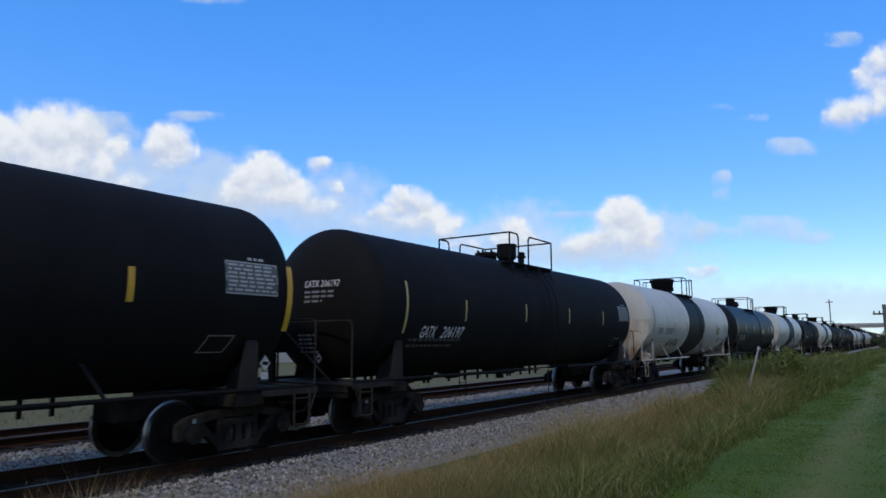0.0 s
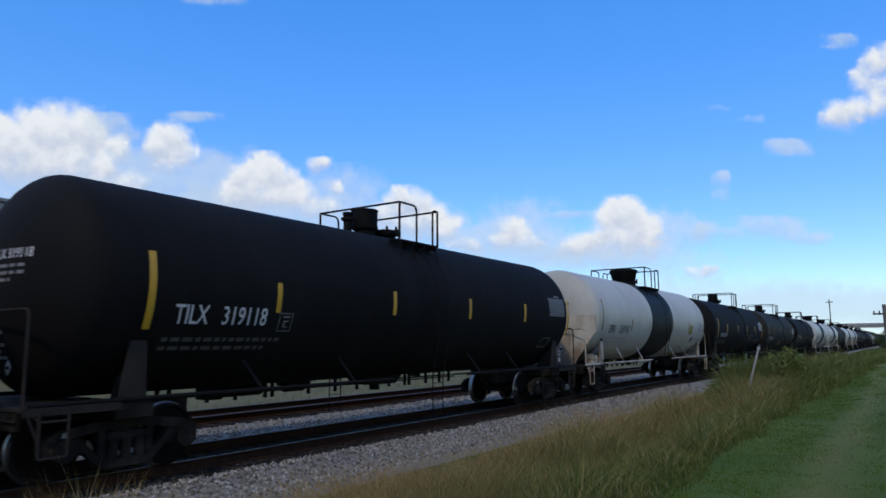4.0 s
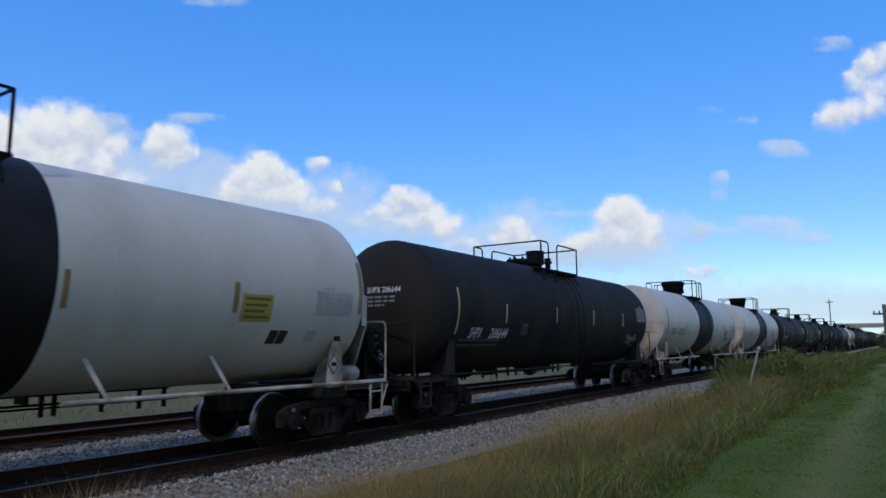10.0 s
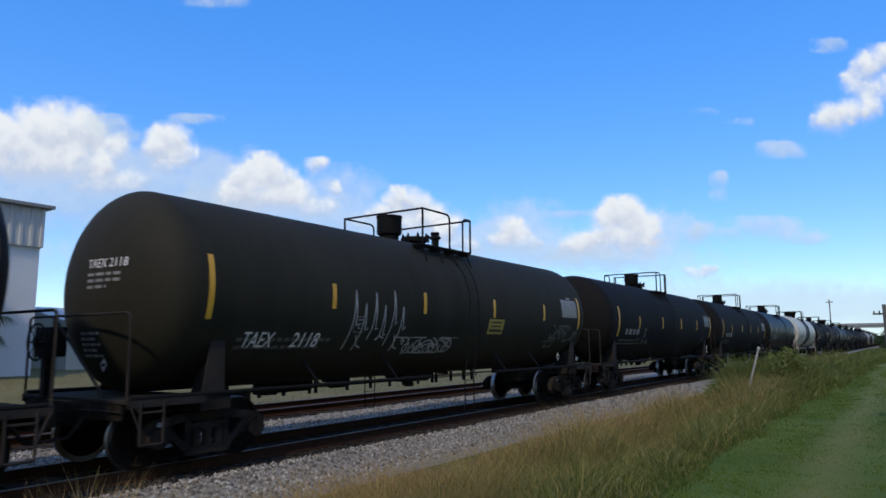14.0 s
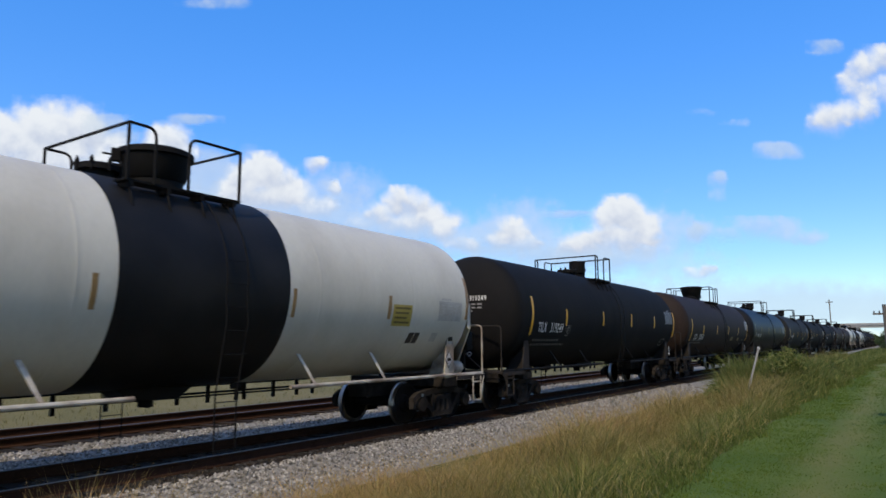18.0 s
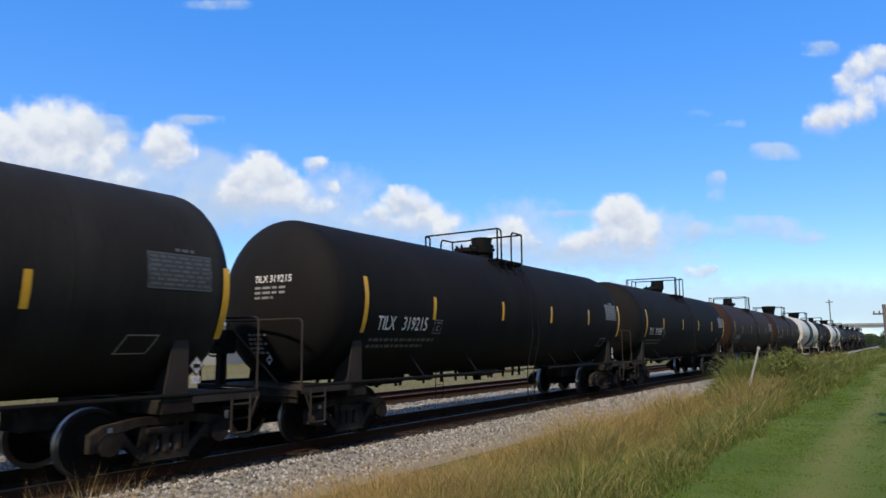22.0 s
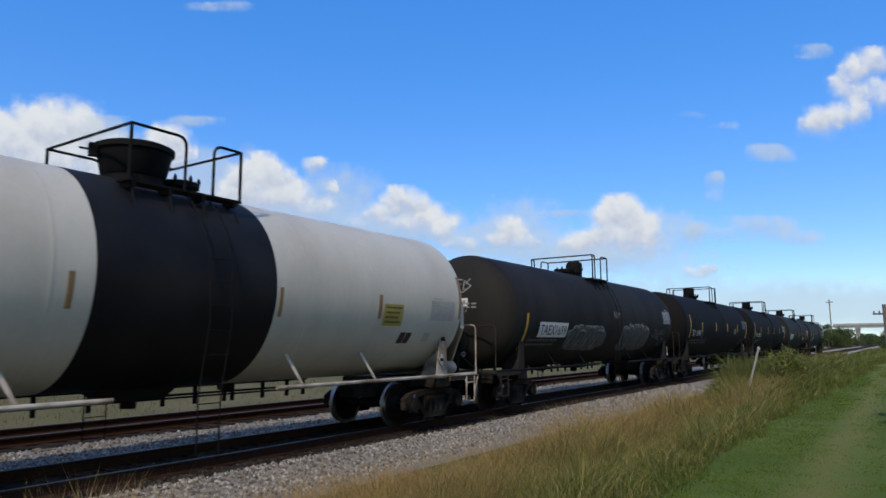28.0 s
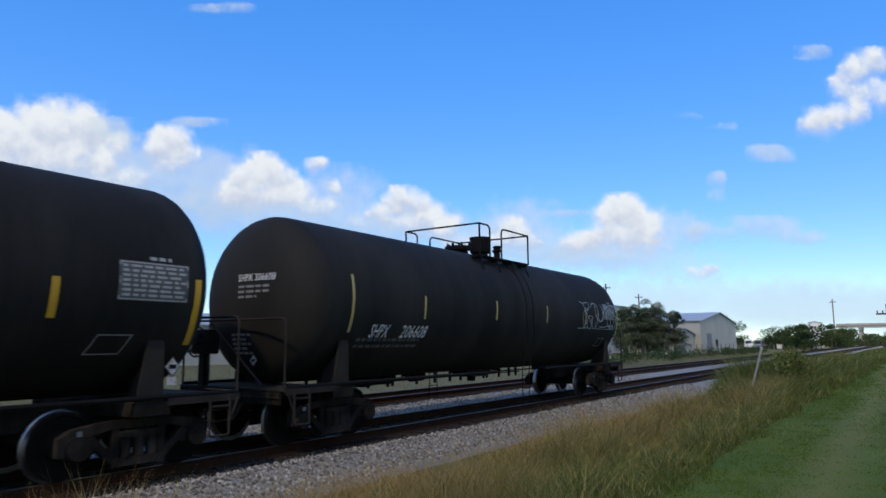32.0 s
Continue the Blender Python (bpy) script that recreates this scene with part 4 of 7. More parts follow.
def tank_car(i, paint, dome, side_no, end_no, tape, extras):
    rng = random.Random(100 + i)
    white = paint == "white"
    spec, p = (INS, PIECE["ins"]) if white else (GEN, PIECE["gen"])
    label = WORDS[paint]
    marked = {"mural": "large graffiti", "spiky": "white spiky graffiti", "sprayed": "sprayed letters", "tag": "a black tag", "scrawlright": "a thin scrawl", "scrawlmid": "a thin scrawl", "smallscrawl": "a small scrawl", "ghost": "a pale tag"}
    for e in extras:
        if e in marked:
            label = " ".join(label.split()[:7]) + " and " + marked[e]
    car = thing("tank_car", label, "tank car", "tank cars of the freight train", at=pose(0, TRACK_Y, 0))
    part("tank", TANK_MESH[paint], car)
    kind = TOP_OF.get(i, "pan" if white else "tilx")
    walkway, long_guard, short_guard = p["tops"][kind]
    _, dome_x, manway_x, valve_x = TOPS[kind]
    lid = part("dome", DOME[dome], car, "black steel dome housing", at=pose(dome_x, 0, 0))
    part("latch", LATCH[dome], lid)
    if dome == "pan":
        part("latch", LATCH[dome], lid, at=pose(0, 0, 0, 0, 0, 155))
    piece = part("manway", p["manway"], car, at=pose(manway_x, 0, 0))
    for k in range(8):
        part("bolt", BOLT, piece, at=pose(0.33 * math.cos(k * 0.7854), 0.33 * math.sin(k * 0.7854), spec["zc"] + spec["R"] + 0.17))
    if valve_x is not None:
        part("valve", p["valve"], car, "brass-topped safety valve" if paint in ("gloss", "olive") else "", at=pose(valve_x, 0, 0))
    part("valve", p["small_valve"], car, at=pose((dome_x + manway_x) / 2, 0, 0))
    part("walkway", walkway, car)
    part("railing", long_guard, car)
    part("railing", short_guard, car)
    for key, name in (("bolster_a", "body_bolster"), ("bolster_b", "body_bolster"), ("saddle_an", "saddle"), ("saddle_bn", "saddle"), ("saddle_af", "saddle"), ("saddle_bf", "saddle"), ("sill_a", "end_sill"), ("sill_b", "end_sill"), ("deck_a", "end_platform"), ("deck_b", "end_platform"),
                      ("rail_n", "side_rail"), ("rail_f", "side_rail"), ("ladder_n", "ladder"), ("ladder_f", "ladder"), ("hand_a", "end_handrail"), ("hand_b", "end_handrail"),
                      ("outlet", "outlet_valve"), ("gear", "brake_gear")):
        part(name, p[key], car)
    for sgn in (-1, 1):
        for side in (-1, 1):
            part("step", p["step", sgn, side], car)
    struts = (-4.6, -2.3, 2.4, 4.4) if white or side_no[:4] in ("TILX", "TAEX", "CTCX") or not side_no else ()
    for x in struts:
        part("strut", p["strut_n"], car, at=pose(x, 0, 0))
        part("strut", p["strut_f"], car, at=pose(x, 0, 0))
    for name, piece in (("brake_wheel", BRAKE_WHEEL), ("gear_box", GEAR_BOX)):
        wheel = part(name, piece, car, at=pose(0, 0, 0, 0, 0, 180) if white or i == 3 else None)
        if name == "brake_wheel":
            part("hub", HUB, wheel)
            for spoke in SPOKES:
                part("spoke", spoke, wheel)
    part("coupler", COUPLER_A, car)
    part("coupler", COUPLER_B, car)
    if white:
        part("band", BAND_MESH, car, "black painted band round the tank")
        part("brake_valve", BRAKE_VALVE, car)
        part("reservoir", RESERVOIR, car)
        for x in (-6.84, 6.84):
            part("bracket", BRACKET, car, "dark steel bracket", at=pose(x, 0, 0))
        part("head_shield", SHIELD_A, car)
        part("head_shield", SHIELD_B, car)
    late = "late" in extras
    drop = Matrix.Translation((0, 0, spec["zc"])) @ Matrix.Rotation(TAPE_DROP.get(i, 0.0) / spec["R"], 4, "X") @ Matrix.Translation((0, 0, -spec["zc"]))
    taex = side_no[:4] == "TAEX" and paint in ("gloss", "olive")
    for m in STRIPS["late"] if late else STRIPS["taex"] if i in (3, 16, 19) else STRIPS[tape][:1] if "mural" in extras else STRIPS[tape]:
        part("reflector", m, car, "vertical reflective tape", at=drop)
    truck(car, -TRUCK_X)
    truck(car, TRUCK_X)

    # lettering
    ink, dim = (BLACK_LETTER, FADED_BLACK) if white else (GHOST_LETTER, SPRAY_GREY) if paint == "rust" else (WHITE_LETTER, DIM_LETTER)

    def side(x, s):
        return wrap(spec, x, s, 0.006)

    def head(u, v):
        return on_head(spec, -u, v, 0.007)
    if "plate" in extras:
        px, py = (-6.15, -0.82) if late else (-6.0, -0.86)
        part("painted_panel", bars_mesh(side, [(px, px + 2.0, py, py + 0.46, 2, 4)], WHITE_LETTER, "plate"), car, "white painted panel")
        bm = text_flat(side_no, 0.30)
        w = max(v.co.x for v in bm.verts)
        for v in bm.verts:
            v.co = wrap(spec, px + 0.10 + v.co.x * 1.8 / w, py + 0.08 + v.co.y, 0.011)
        part("lettering", mesh_of("lettering", bm, BLACK_LETTER, smooth=False), car)
    elif side_no:
        slanted = side_no[:4] in ("SHPX", "CTCX", "GATX")
        x, low, h, pitch, shear = (-6.5, -0.74, 0.30, 0.185, 0.15) if white else (-6.2, -0.90, 0.28, 0.165, 0.28) if slanted else (-6.4, -0.88 if side_no[:4] == "TAEX" else -0.70, 0.29, 0.18 if taex else 0.156, 0.12 if taex else 0.0)
        low -= LETTER_DROP.get(i, 0.0)
        x += LETTER_SHIFT.get(i, 0.0)
        for word in side_no.split():
            at = side_no.index(word) - (0.7 if "TILX  " in side_no and word != "TILX" else 0.0)
            part("lettering", side_text(spec, word, x + pitch * at, low, h, pitch * (len(word) - 0.25), ink, shear=shear), car)
    else:
        part("lettering", bars_mesh(side, word_bars(rng, -6.0, -0.5, 1, 0.22, 0.1, 2.0), dim, "lettering"), car, "worn lettering")
    rows = word_bars(rng, -6.5, -0.92, 2, 0.07, 0.08, 2.3)
    part("small_lettering", bars_mesh(side, rows, GHOST_LETTER if white else SPRAY_GREY, "small_lettering"), car)
    if end_no and "plate" not in extras:
        part("end_lettering", head_text(spec, end_no, 0.24 if white else 0.08, spec["zc"] + 0.11 + 0.18, 0.135, 0.98 if white else 0.90, ink), car)
    elif "plate" in extras:
        part("end_plate", bars_mesh(head, [(-0.35, 0.45, spec["zc"] + 0.12, spec["zc"] + 0.34, 4, 2)], WHITE_LETTER, "end_plate"), car, "white painted panel")
        bm = text_flat(side_no, 0.13)
        w = max(v.co.x for v in bm.verts)
        for v in bm.verts:
            v.co = on_head(spec, 0.31 - v.co.x * 0.70 / w, spec["zc"] + 0.165 + v.co.y, 0.012)
        part("end_lettering", mesh_of("end_lettering", bm, BLACK_LETTER, smooth=False), car)
    nudge = 0.18 if white else 0.34
    rows = []
    for k, words in enumerate([(0.16, 0.20, 0.12, 0.14), (0.16, 0.20, 0.12, 0.14), (0.16, 0.18, 0.05)]):
        u, z = -0.40 + nudge, spec["zc"] + 0.21 - 0.095 * k
        for w in words:
            rows.append((u, u + w, z - 0.045, z))
            u += w + 0.045
    part("small_lettering", bars_mesh(head, rows, DIM_LETTER if not white else dim, "end_small_lettering"), car)
    # data panel near the far end
    x0, x1 = (6.12, 7.17)
    if late:
        part("painted_patch", bars_mesh(side, [(2.65, 3.40, -0.92, -0.66, 2, 2)], YELLOW, "painted_patch"), car, "yellow painted patch")
        part("painted_patch", bars_mesh(side, [(3.45, 4.30, -0.90, -0.66, 2, 2)], DIM_LETTER, "painted_patch"), car, "grey painted patch")
    if white:
        rows = frame_rects(6.08, 7.01, -0.56, -0.14, 0.012) + word_bars(rng, 6.16, -0.06, 1, 0.045, 0.04, 0.40)
        for k in range(6):
            rows += word_bars(rng, 6.12, -0.17 - 0.066 * k, 1, 0.034, 0.03, 0.84)
        part("panel", bars_mesh(lambda x, s: wrap(spec, x, s, 0.003), [(6.07, 7.02, -0.57, -0.13, 2, 4)], TABLE_GREY, "panel"), car, "faint grey painted panel")
        part("painted_patch", bars_mesh(side, [(5.98, 6.22, -1.08, -0.86, 1, 2)], TABLE_GREY, "painted_patch"), car, "faint grey painted patch")
        part("data_panel", bars_mesh(side, rows, GHOST_LETTER, "data_panel"), car, "faint stencilled data table")
        diamond(car, lambda u, v: Vector((6.72 + u, -1.44, 1.42 + v)), (0, -1, 0), 0.19)
        part("test_patch", bars_mesh(side, [(4.5, 5.25, -0.86, -0.42, 2, 3) if i == 13 else (4.42, 5.06, -0.72, -0.27, 2, 3)], YELLOW_PATCH, "test_patch"), car, "yellow painted patch with worn print")
        left, top = (4.5, -0.42) if i == 13 else (4.42, -0.27)
        rows = [(left + 0.05 + 0.02 * (k % 2), left + 0.58 - 0.05 * (k % 3), top - 0.09 - 0.10 * k, top - 0.05 - 0.10 * k, 2, 1) for k in range(4)]
        part("small_lettering", bars_mesh(lambda x, s: wrap(spec, x, s, 0.009), rows, OCHRE_PATCH, "patch_print"), car, "worn dark print")
        for k in (0, 1):
            part("placard", bars_mesh(lambda x, s: side(x + 0.12 * (s + 1.0), s), [(5.13 + 0.21 * k, 5.32 + 0.21 * k, -1.12, -0.86, 1, 3)], BLACK_LETTER, "placard"), car, "black slanted warning plate")
    else:
        x0, x1, top = (5.66, 6.80, 0.30 if i == 16 else 0.17) if taex else (6.57, 7.44, 0.28) if i == 22 else (x0, x1, 0.13 if i in (8, 35) else 0.31)
        clear = i in (0, 3, 7, 8, 16, 19, 22, 32, 35)
        rects = frame_rects(x0, x1, top - 0.52, top, 0.018) + word_bars(rng, x0 + 0.45, top + 0.09, 1, 0.05, 0.04, 0.36)
        for k in range(7):
            s = top - 0.04 - 0.066 * k
            x = x0 + 0.04
            while x < x1 - 0.1:
                w = rng.uniform(0.06, 0.2)
                rects.append((x, min(x + w, x1 - 0.03), s - 0.035, s))
                x += w + 0.04
        part("panel", bars_mesh(lambda x, s: wrap(spec, x, s, 0.004), [(x0 - 0.01, x1 + 0.01, top - 0.53, top + 0.01, 2, 4)], PANEL_FILL if clear else PANEL_WORN, "panel"), car, "grimy grey painted panel")
        part("data_panel", bars_mesh(side, rects, GHOST_LETTER if clear else SPRAY_GREY if i in (24, 33) else DIM_LETTER, "data_panel"), car, "white stencilled data table")
        part("placard_holder", bars_mesh(lambda x, s: side(x + 0.35 * (s + 1.0), s), frame_rects(5.0 if taex else 5.92, 5.48 if taex else 6.42, -1.20, -0.88, 0.020), DIM_LETTER, "placard_holder"), car)
    # warning diamonds at the ends, with the label plate that hangs below the one by the saddle
    hx, hy, hz, hr = (-8.14, -0.46, 1.57, 0.19) if white else (on_head(spec, -0.20, 1.50, 0.04).x, -0.20, 1.50, 0.12)
    diamond(car, lambda u, v: Vector((hx, hy - u, hz + v)), (-1, 0, 0), hr)
    if not white:
        dx, dz = (5.66, 1.37) if taex else (7.10, 1.48)
        diamond(car, lambda u, v: Vector((dx + u, -1.43, dz + v)), (0, -1, 0), 0.15)
        bm = bmesh.new()
        box(bm, 7.03, 7.17, -1.442, -1.43, 1.22, 1.33)
        part("label_plate", mesh_of("label_plate", bm, PLACARD, smooth=False), car, "small pale label plate")
        rows = []
        for k in range(5):
            u = -0.30
            for w in (0.11, 0.07, 0.14, 0.08)[:4 - (k % 2)]:
                rows.append((u, u + w, spec["zc"] - 0.72 - 0.085 * k, spec["zc"] - 0.675 - 0.085 * k))
                u += w + 0.035
        part("small_lettering", bars_mesh(head, rows, DIM_LETTER, "end_small_lettering"), car)
    if "notice" in extras:
        part("notice", bars_mesh(side, [(1.70, 2.46, -0.45, -0.14, 2, 3)], YELLOW, "notice"), car, "yellow painted notice with dark print")
        rows = [(1.80, 2.36, -0.20, -0.18, 2, 1), (1.84, 2.30, -0.26, -0.24, 2, 1)] + [(1.76 + 0.07 * k, 1.81 + 0.07 * k, -0.40, -0.31, 1, 1) for k in range(9)]
        part("small_lettering", bars_mesh(lambda x, s: wrap(spec, x, s, 0.009), rows, BLACK_LETTER, "notice_print"), car, "dark print bars")
        part("lettering", side_text(spec, "VENT TO UNLOAD", 1.34, -0.90, 0.10, 0.62, WHITE_LETTER, shear=0.2), car)
        part("small_lettering", bars_mesh(side, word_bars(rng, 2.47, -0.84, 1, 0.05, 0.04, 1.2), DIM_LETTER, "small_lettering"), car)
    if "box" in extras:
        x = -6.4 + 0.165 * max(10, len(side_no)) + (0.02 if side_no[:4] == "TILX" else 1.15 if i == 19 else 0.95)
        part("stencil_box", bars_mesh(side, frame_rects(x, x + 0.30, -0.80, -0.48, 0.014) + [(x + 0.08, x + 0.24, -0.56, -0.53), (x + 0.11, x + 0.14, -0.73, -0.61), (x + 0.14, x + 0.21, -0.63, -0.61), (x + 0.14, x + 0.21, -0.73, -0.71)], DIM_LETTER, "stencil_box"), car)
    if "patch" in extras:
        part("painted_patch", bars_mesh(side, [(2.5, 3.3, -0.98, -0.66, 2, 2)], YELLOW_PATCH, "painted_patch"), car, "dull yellow painted patch")
        part("painted_patch", bars_mesh(side, [(1.3, 1.95, -0.60, -0.54, 2, 1)], DIM_LETTER, "painted_patch"), car)
    if "square" in extras:
        part("square_patch", bars_mesh(side, [(-6.7, -6.35, -0.62, -0.38)], DIM_LETTER, "square_patch"), car)
    if white and i in (10, 11, 13, 20, 31, 4, 2):
        part("stencil_box", bars_mesh(side, frame_rects(-3.75, -3.45, -0.75, -0.42, 0.016) + [(-3.69, -3.52, -0.50, -0.47), (-3.66, -3.63, -0.68, -0.57), (-3.63, -3.55, -0.60, -0.57), (-3.63, -3.55, -0.68, -0.65)], FADED_BLACK, "stencil_box"), car)
    if "tag" in extras:
        part("graffiti", scribble(spec, rng, -4.5, -2.7, -1.32, -0.98, BLACK_LETTER, 8, 0.045), car, "black sprayed tag")
    if "scrawlright" in extras:
        part("graffiti", scribble(spec, rng, 1.7 if white else -4.4, 4.0 if white else -2.9, -0.86 if white else -1.12, -0.44 if white else -0.80, FADED_BLACK if white else SPRAY_GREY, 8 if white else 4, 0.035), car, "thin sprayed scrawl")
    if "smallscrawl" in extras:
        part("graffiti", scribble(spec, rng, -3.9, -2.6, -1.1, -0.65, SPRAY_GREY, 5, 0.035), car, "thin sprayed scrawl")
    if "scrawlmid" in extras:
        part("graffiti", scribble(spec, rng, -3.6, -1.7, -0.85, -0.50, FADED_BLACK, 8, 0.03), car, "thin sprayed scrawl")
    if "sprayed" in extras:
        part("graffiti", scribble(spec, rng, 1.5, 5.6, -0.95, -0.50, SPRAY_GREY, 10, 0.04), car, "pale sprayed letters")
    if "spiky" in extras:
        part("graffiti", strokes(spec, tall_letters(rng, -4.0, -2.2, -1.30, 0.10, 6), 0.035, SPRAY_SILVER), car, "white spiky sprayed letters")
        part("graffiti", scribble(spec, rng, -2.1, -0.1, -1.30, -0.90, SPRAY_SILVER, 9, 0.04), car, "grey sprayed letters")
        part("painted_patch", bars_mesh(side, [(1.27, 2.05, -0.79, -0.40, 2, 3)], YELLOW_PATCH, "painted_patch"), car, "worn yellow painted notice")
        part("small_lettering", bars_mesh(lambda x, s: wrap(spec, x, s, 0.009), [(1.36, 1.95, -0.50, -0.46, 2, 1), (1.40, 1.90, -0.60, -0.56, 2, 1), (1.34, 1.98, -0.73, -0.66, 3, 1)], SPRAY_DARK, "notice_print"), car, "worn dark print")
        part("graffiti", scribble(spec, rng, 5.0, 6.9, -1.0, -0.5, SPRAY_GREY, 5, 0.05), car, "grey sprayed letters")
    if "corner" in extras:
        part("graffiti", strokes(spec, tall_letters(rng, 5.2, 6.3, -1.12, -0.70, 4), 0.05, SPRAY_SILVER), car, "pale sprayed letters")
    if "olive" in extras:
        part("painted_patch", bars_mesh(side, [(-1.15, -0.45, -1.02, -0.72, 2, 2)], OLIVE_PATCH, "painted_patch"), car, "dull olive painted patch")
        part("painted_patch", bars_mesh(side, [(2.5, 3.5, -0.92, -0.88, 2, 1)], SPRAY_GREY, "painted_patch"), car)
    if "lowmarks" in extras:
        part("graffiti", scribble(spec, rng, -2.9, -1.6, -1.16, -0.72, SPRAY_GREY, 5, 0.055), car, "worn grey sprayed letters")
        part("graffiti", scribble(spec, rng, 1.65, 4.45, -1.02, -0.80, SPRAY_GREY, 9, 0.035), car, "worn grey sprayed letters")
    if "lowpatch" in extras:
        part("painted_patch", bars_mesh(lambda x, s: side(x + 0.3 * (s + 1.2), s), [(-0.40, 0.06, -1.42, -1.02, 2, 3)], YELLOW_PATCH, "painted_patch"), car, "worn pale yellow patch")
    if "ochre" in extras:
        part("painted_patch", bars_mesh(side, [(3.52, 4.18, -0.56, -0.24, 2, 2)], OCHRE_PATCH, "painted_patch"), car, "worn ochre patch")
    if "patches" in extras:
        part("painted_patch", bars_mesh(side, [(2.6, 3.35, -0.98, -0.72, 2, 2)], OCHRE_PATCH, "painted_patch"), car, "worn ochre patch")
        part("painted_patch", bars_mesh(side, [(4.6, 5.2, -0.98, -0.76, 2, 2)], OCHRE_PATCH, "painted_patch"), car, "worn ochre patch")
    if "ghost" in extras:
        part("graffiti", scribble(spec, rng, 4.4, 7.2, -0.55, 0.30, SPRAY_SILVER, 7, 0.032), car, "pale sprayed letters")
    if "mural" in extras:
        block_letters(spec, rng, car, -3.9, -0.5, -1.45, -0.36)
        block_letters(spec, rng, car, 1.0, 4.35, -1.52, -0.24)
        part("graffiti", strokes(spec, tall_letters(rng, 0.0, 0.62, -0.18, 0.17, 3), 0.028, SPRAY_SILVER), car, "pale sprayed scrawl")

        part("graffiti", scribble(spec, rng, 5.08, 6.2, -0.92, -0.5, SPRAY_GREY, 6, 0.03), car, "thin sprayed scrawl")

        def crown(u, v):
            return on_head(spec, -u, v, 0.008)
        rows = []
        for k, (u0, v0, u1, v1) in enumerate([(-0.5, 0.5, -0.44, 0.86), (-0.44, 0.86, -0.28, 0.82), (-0.28, 0.82, -0.42, 0.68), (-0.22, 0.56, -0.12, 0.88), (-0.12, 0.88, -0.02, 0.56), (-0.2, 0.68, -0.04, 0.68), (0.06, 0.56, 0.08, 0.86), (0.08, 0.86, 0.24, 0.84), (0.07, 0.72, 0.2, 0.72), (0.28, 0.56, 0.29, 0.84), (0.28, 0.56, 0.42, 0.58), (0.46, 0.86, 0.34, 0.76), (0.34, 0.76, 0.5, 0.66), (0.5, 0.66, 0.3, 0.50), (0.3, 0.50, -0.52, 0.46)]):
            m = max(2, int(math.hypot(u1 - u0, v1 - v0) / 0.03))
            for j in range(m):
                u, v = u0 + (u1 - u0) * j / m, spec["zc"] + v0 + (v1 - v0) * j / m
                rows.append((u, u + 0.034, v, v + 0.034, 1, 1))
        part("graffiti", bars_mesh(crown, rows, DIM_LETTER, "graffiti"), car, "pale sprayed scrawl on the end")
    for o in car.children:
        if o.name.split(".")[0] in ("small_lettering", "data_panel", "graffiti", "walkway"):
            o["kind"] = "stuff"
    return car


TRAIN = [tank_car(i, *row) for i, row in enumerate(CARS)]


# ---------------- ground ----------------
def ground_height(y):
    pts = [(-400, 0.10), (-6, 0.16), (2.2, 0.15), (3.0, -0.02), (4.4, -0.42), (6.8, -0.58), (7.7, -0.55), (8.75, -0.20), (12.2, -0.20), (12.9, -0.17), (13.4, -0.10), (17.0, -0.09), (18.6, -0.50), (24, -0.30), (34, 0.15), (60, 0.35), (3000, 0.0)]
    for (a, za), (b, zb) in zip(pts, pts[1:]):
        if a <= y <= b:
            u = (y - a) / (b - a)
            return za + (zb - za) * u
    return 0.0


def lawn_edge(x):
    """Where the mown lawn ends and the rough verge begins."""
    return 2.5 - 1.9 * max(0.0, min(1.0, (x - 20) / 34)) ** 0.9


def bank(x, y):
    """The verge swells into a low bank down the line."""
    u, v = max(0.0, min(1.0, (x - 18) / 36)), max(0.0, min(1.0, (7.4 - y) / 3.0))
    return 0.62 * u * u * (3 - 2 * u) * v * v * (3 - 2 * v)


def rough_height(x, y):
    k = 0.05 if y < 7.6 else 0.02
    return ground_height(y) + bank(x, y) + k * noise.noise((x * 0.35, y * 0.5, 3.0)) + 0.4 * k * noise.noise((x * 1.7, y * 1.7, 8.0))


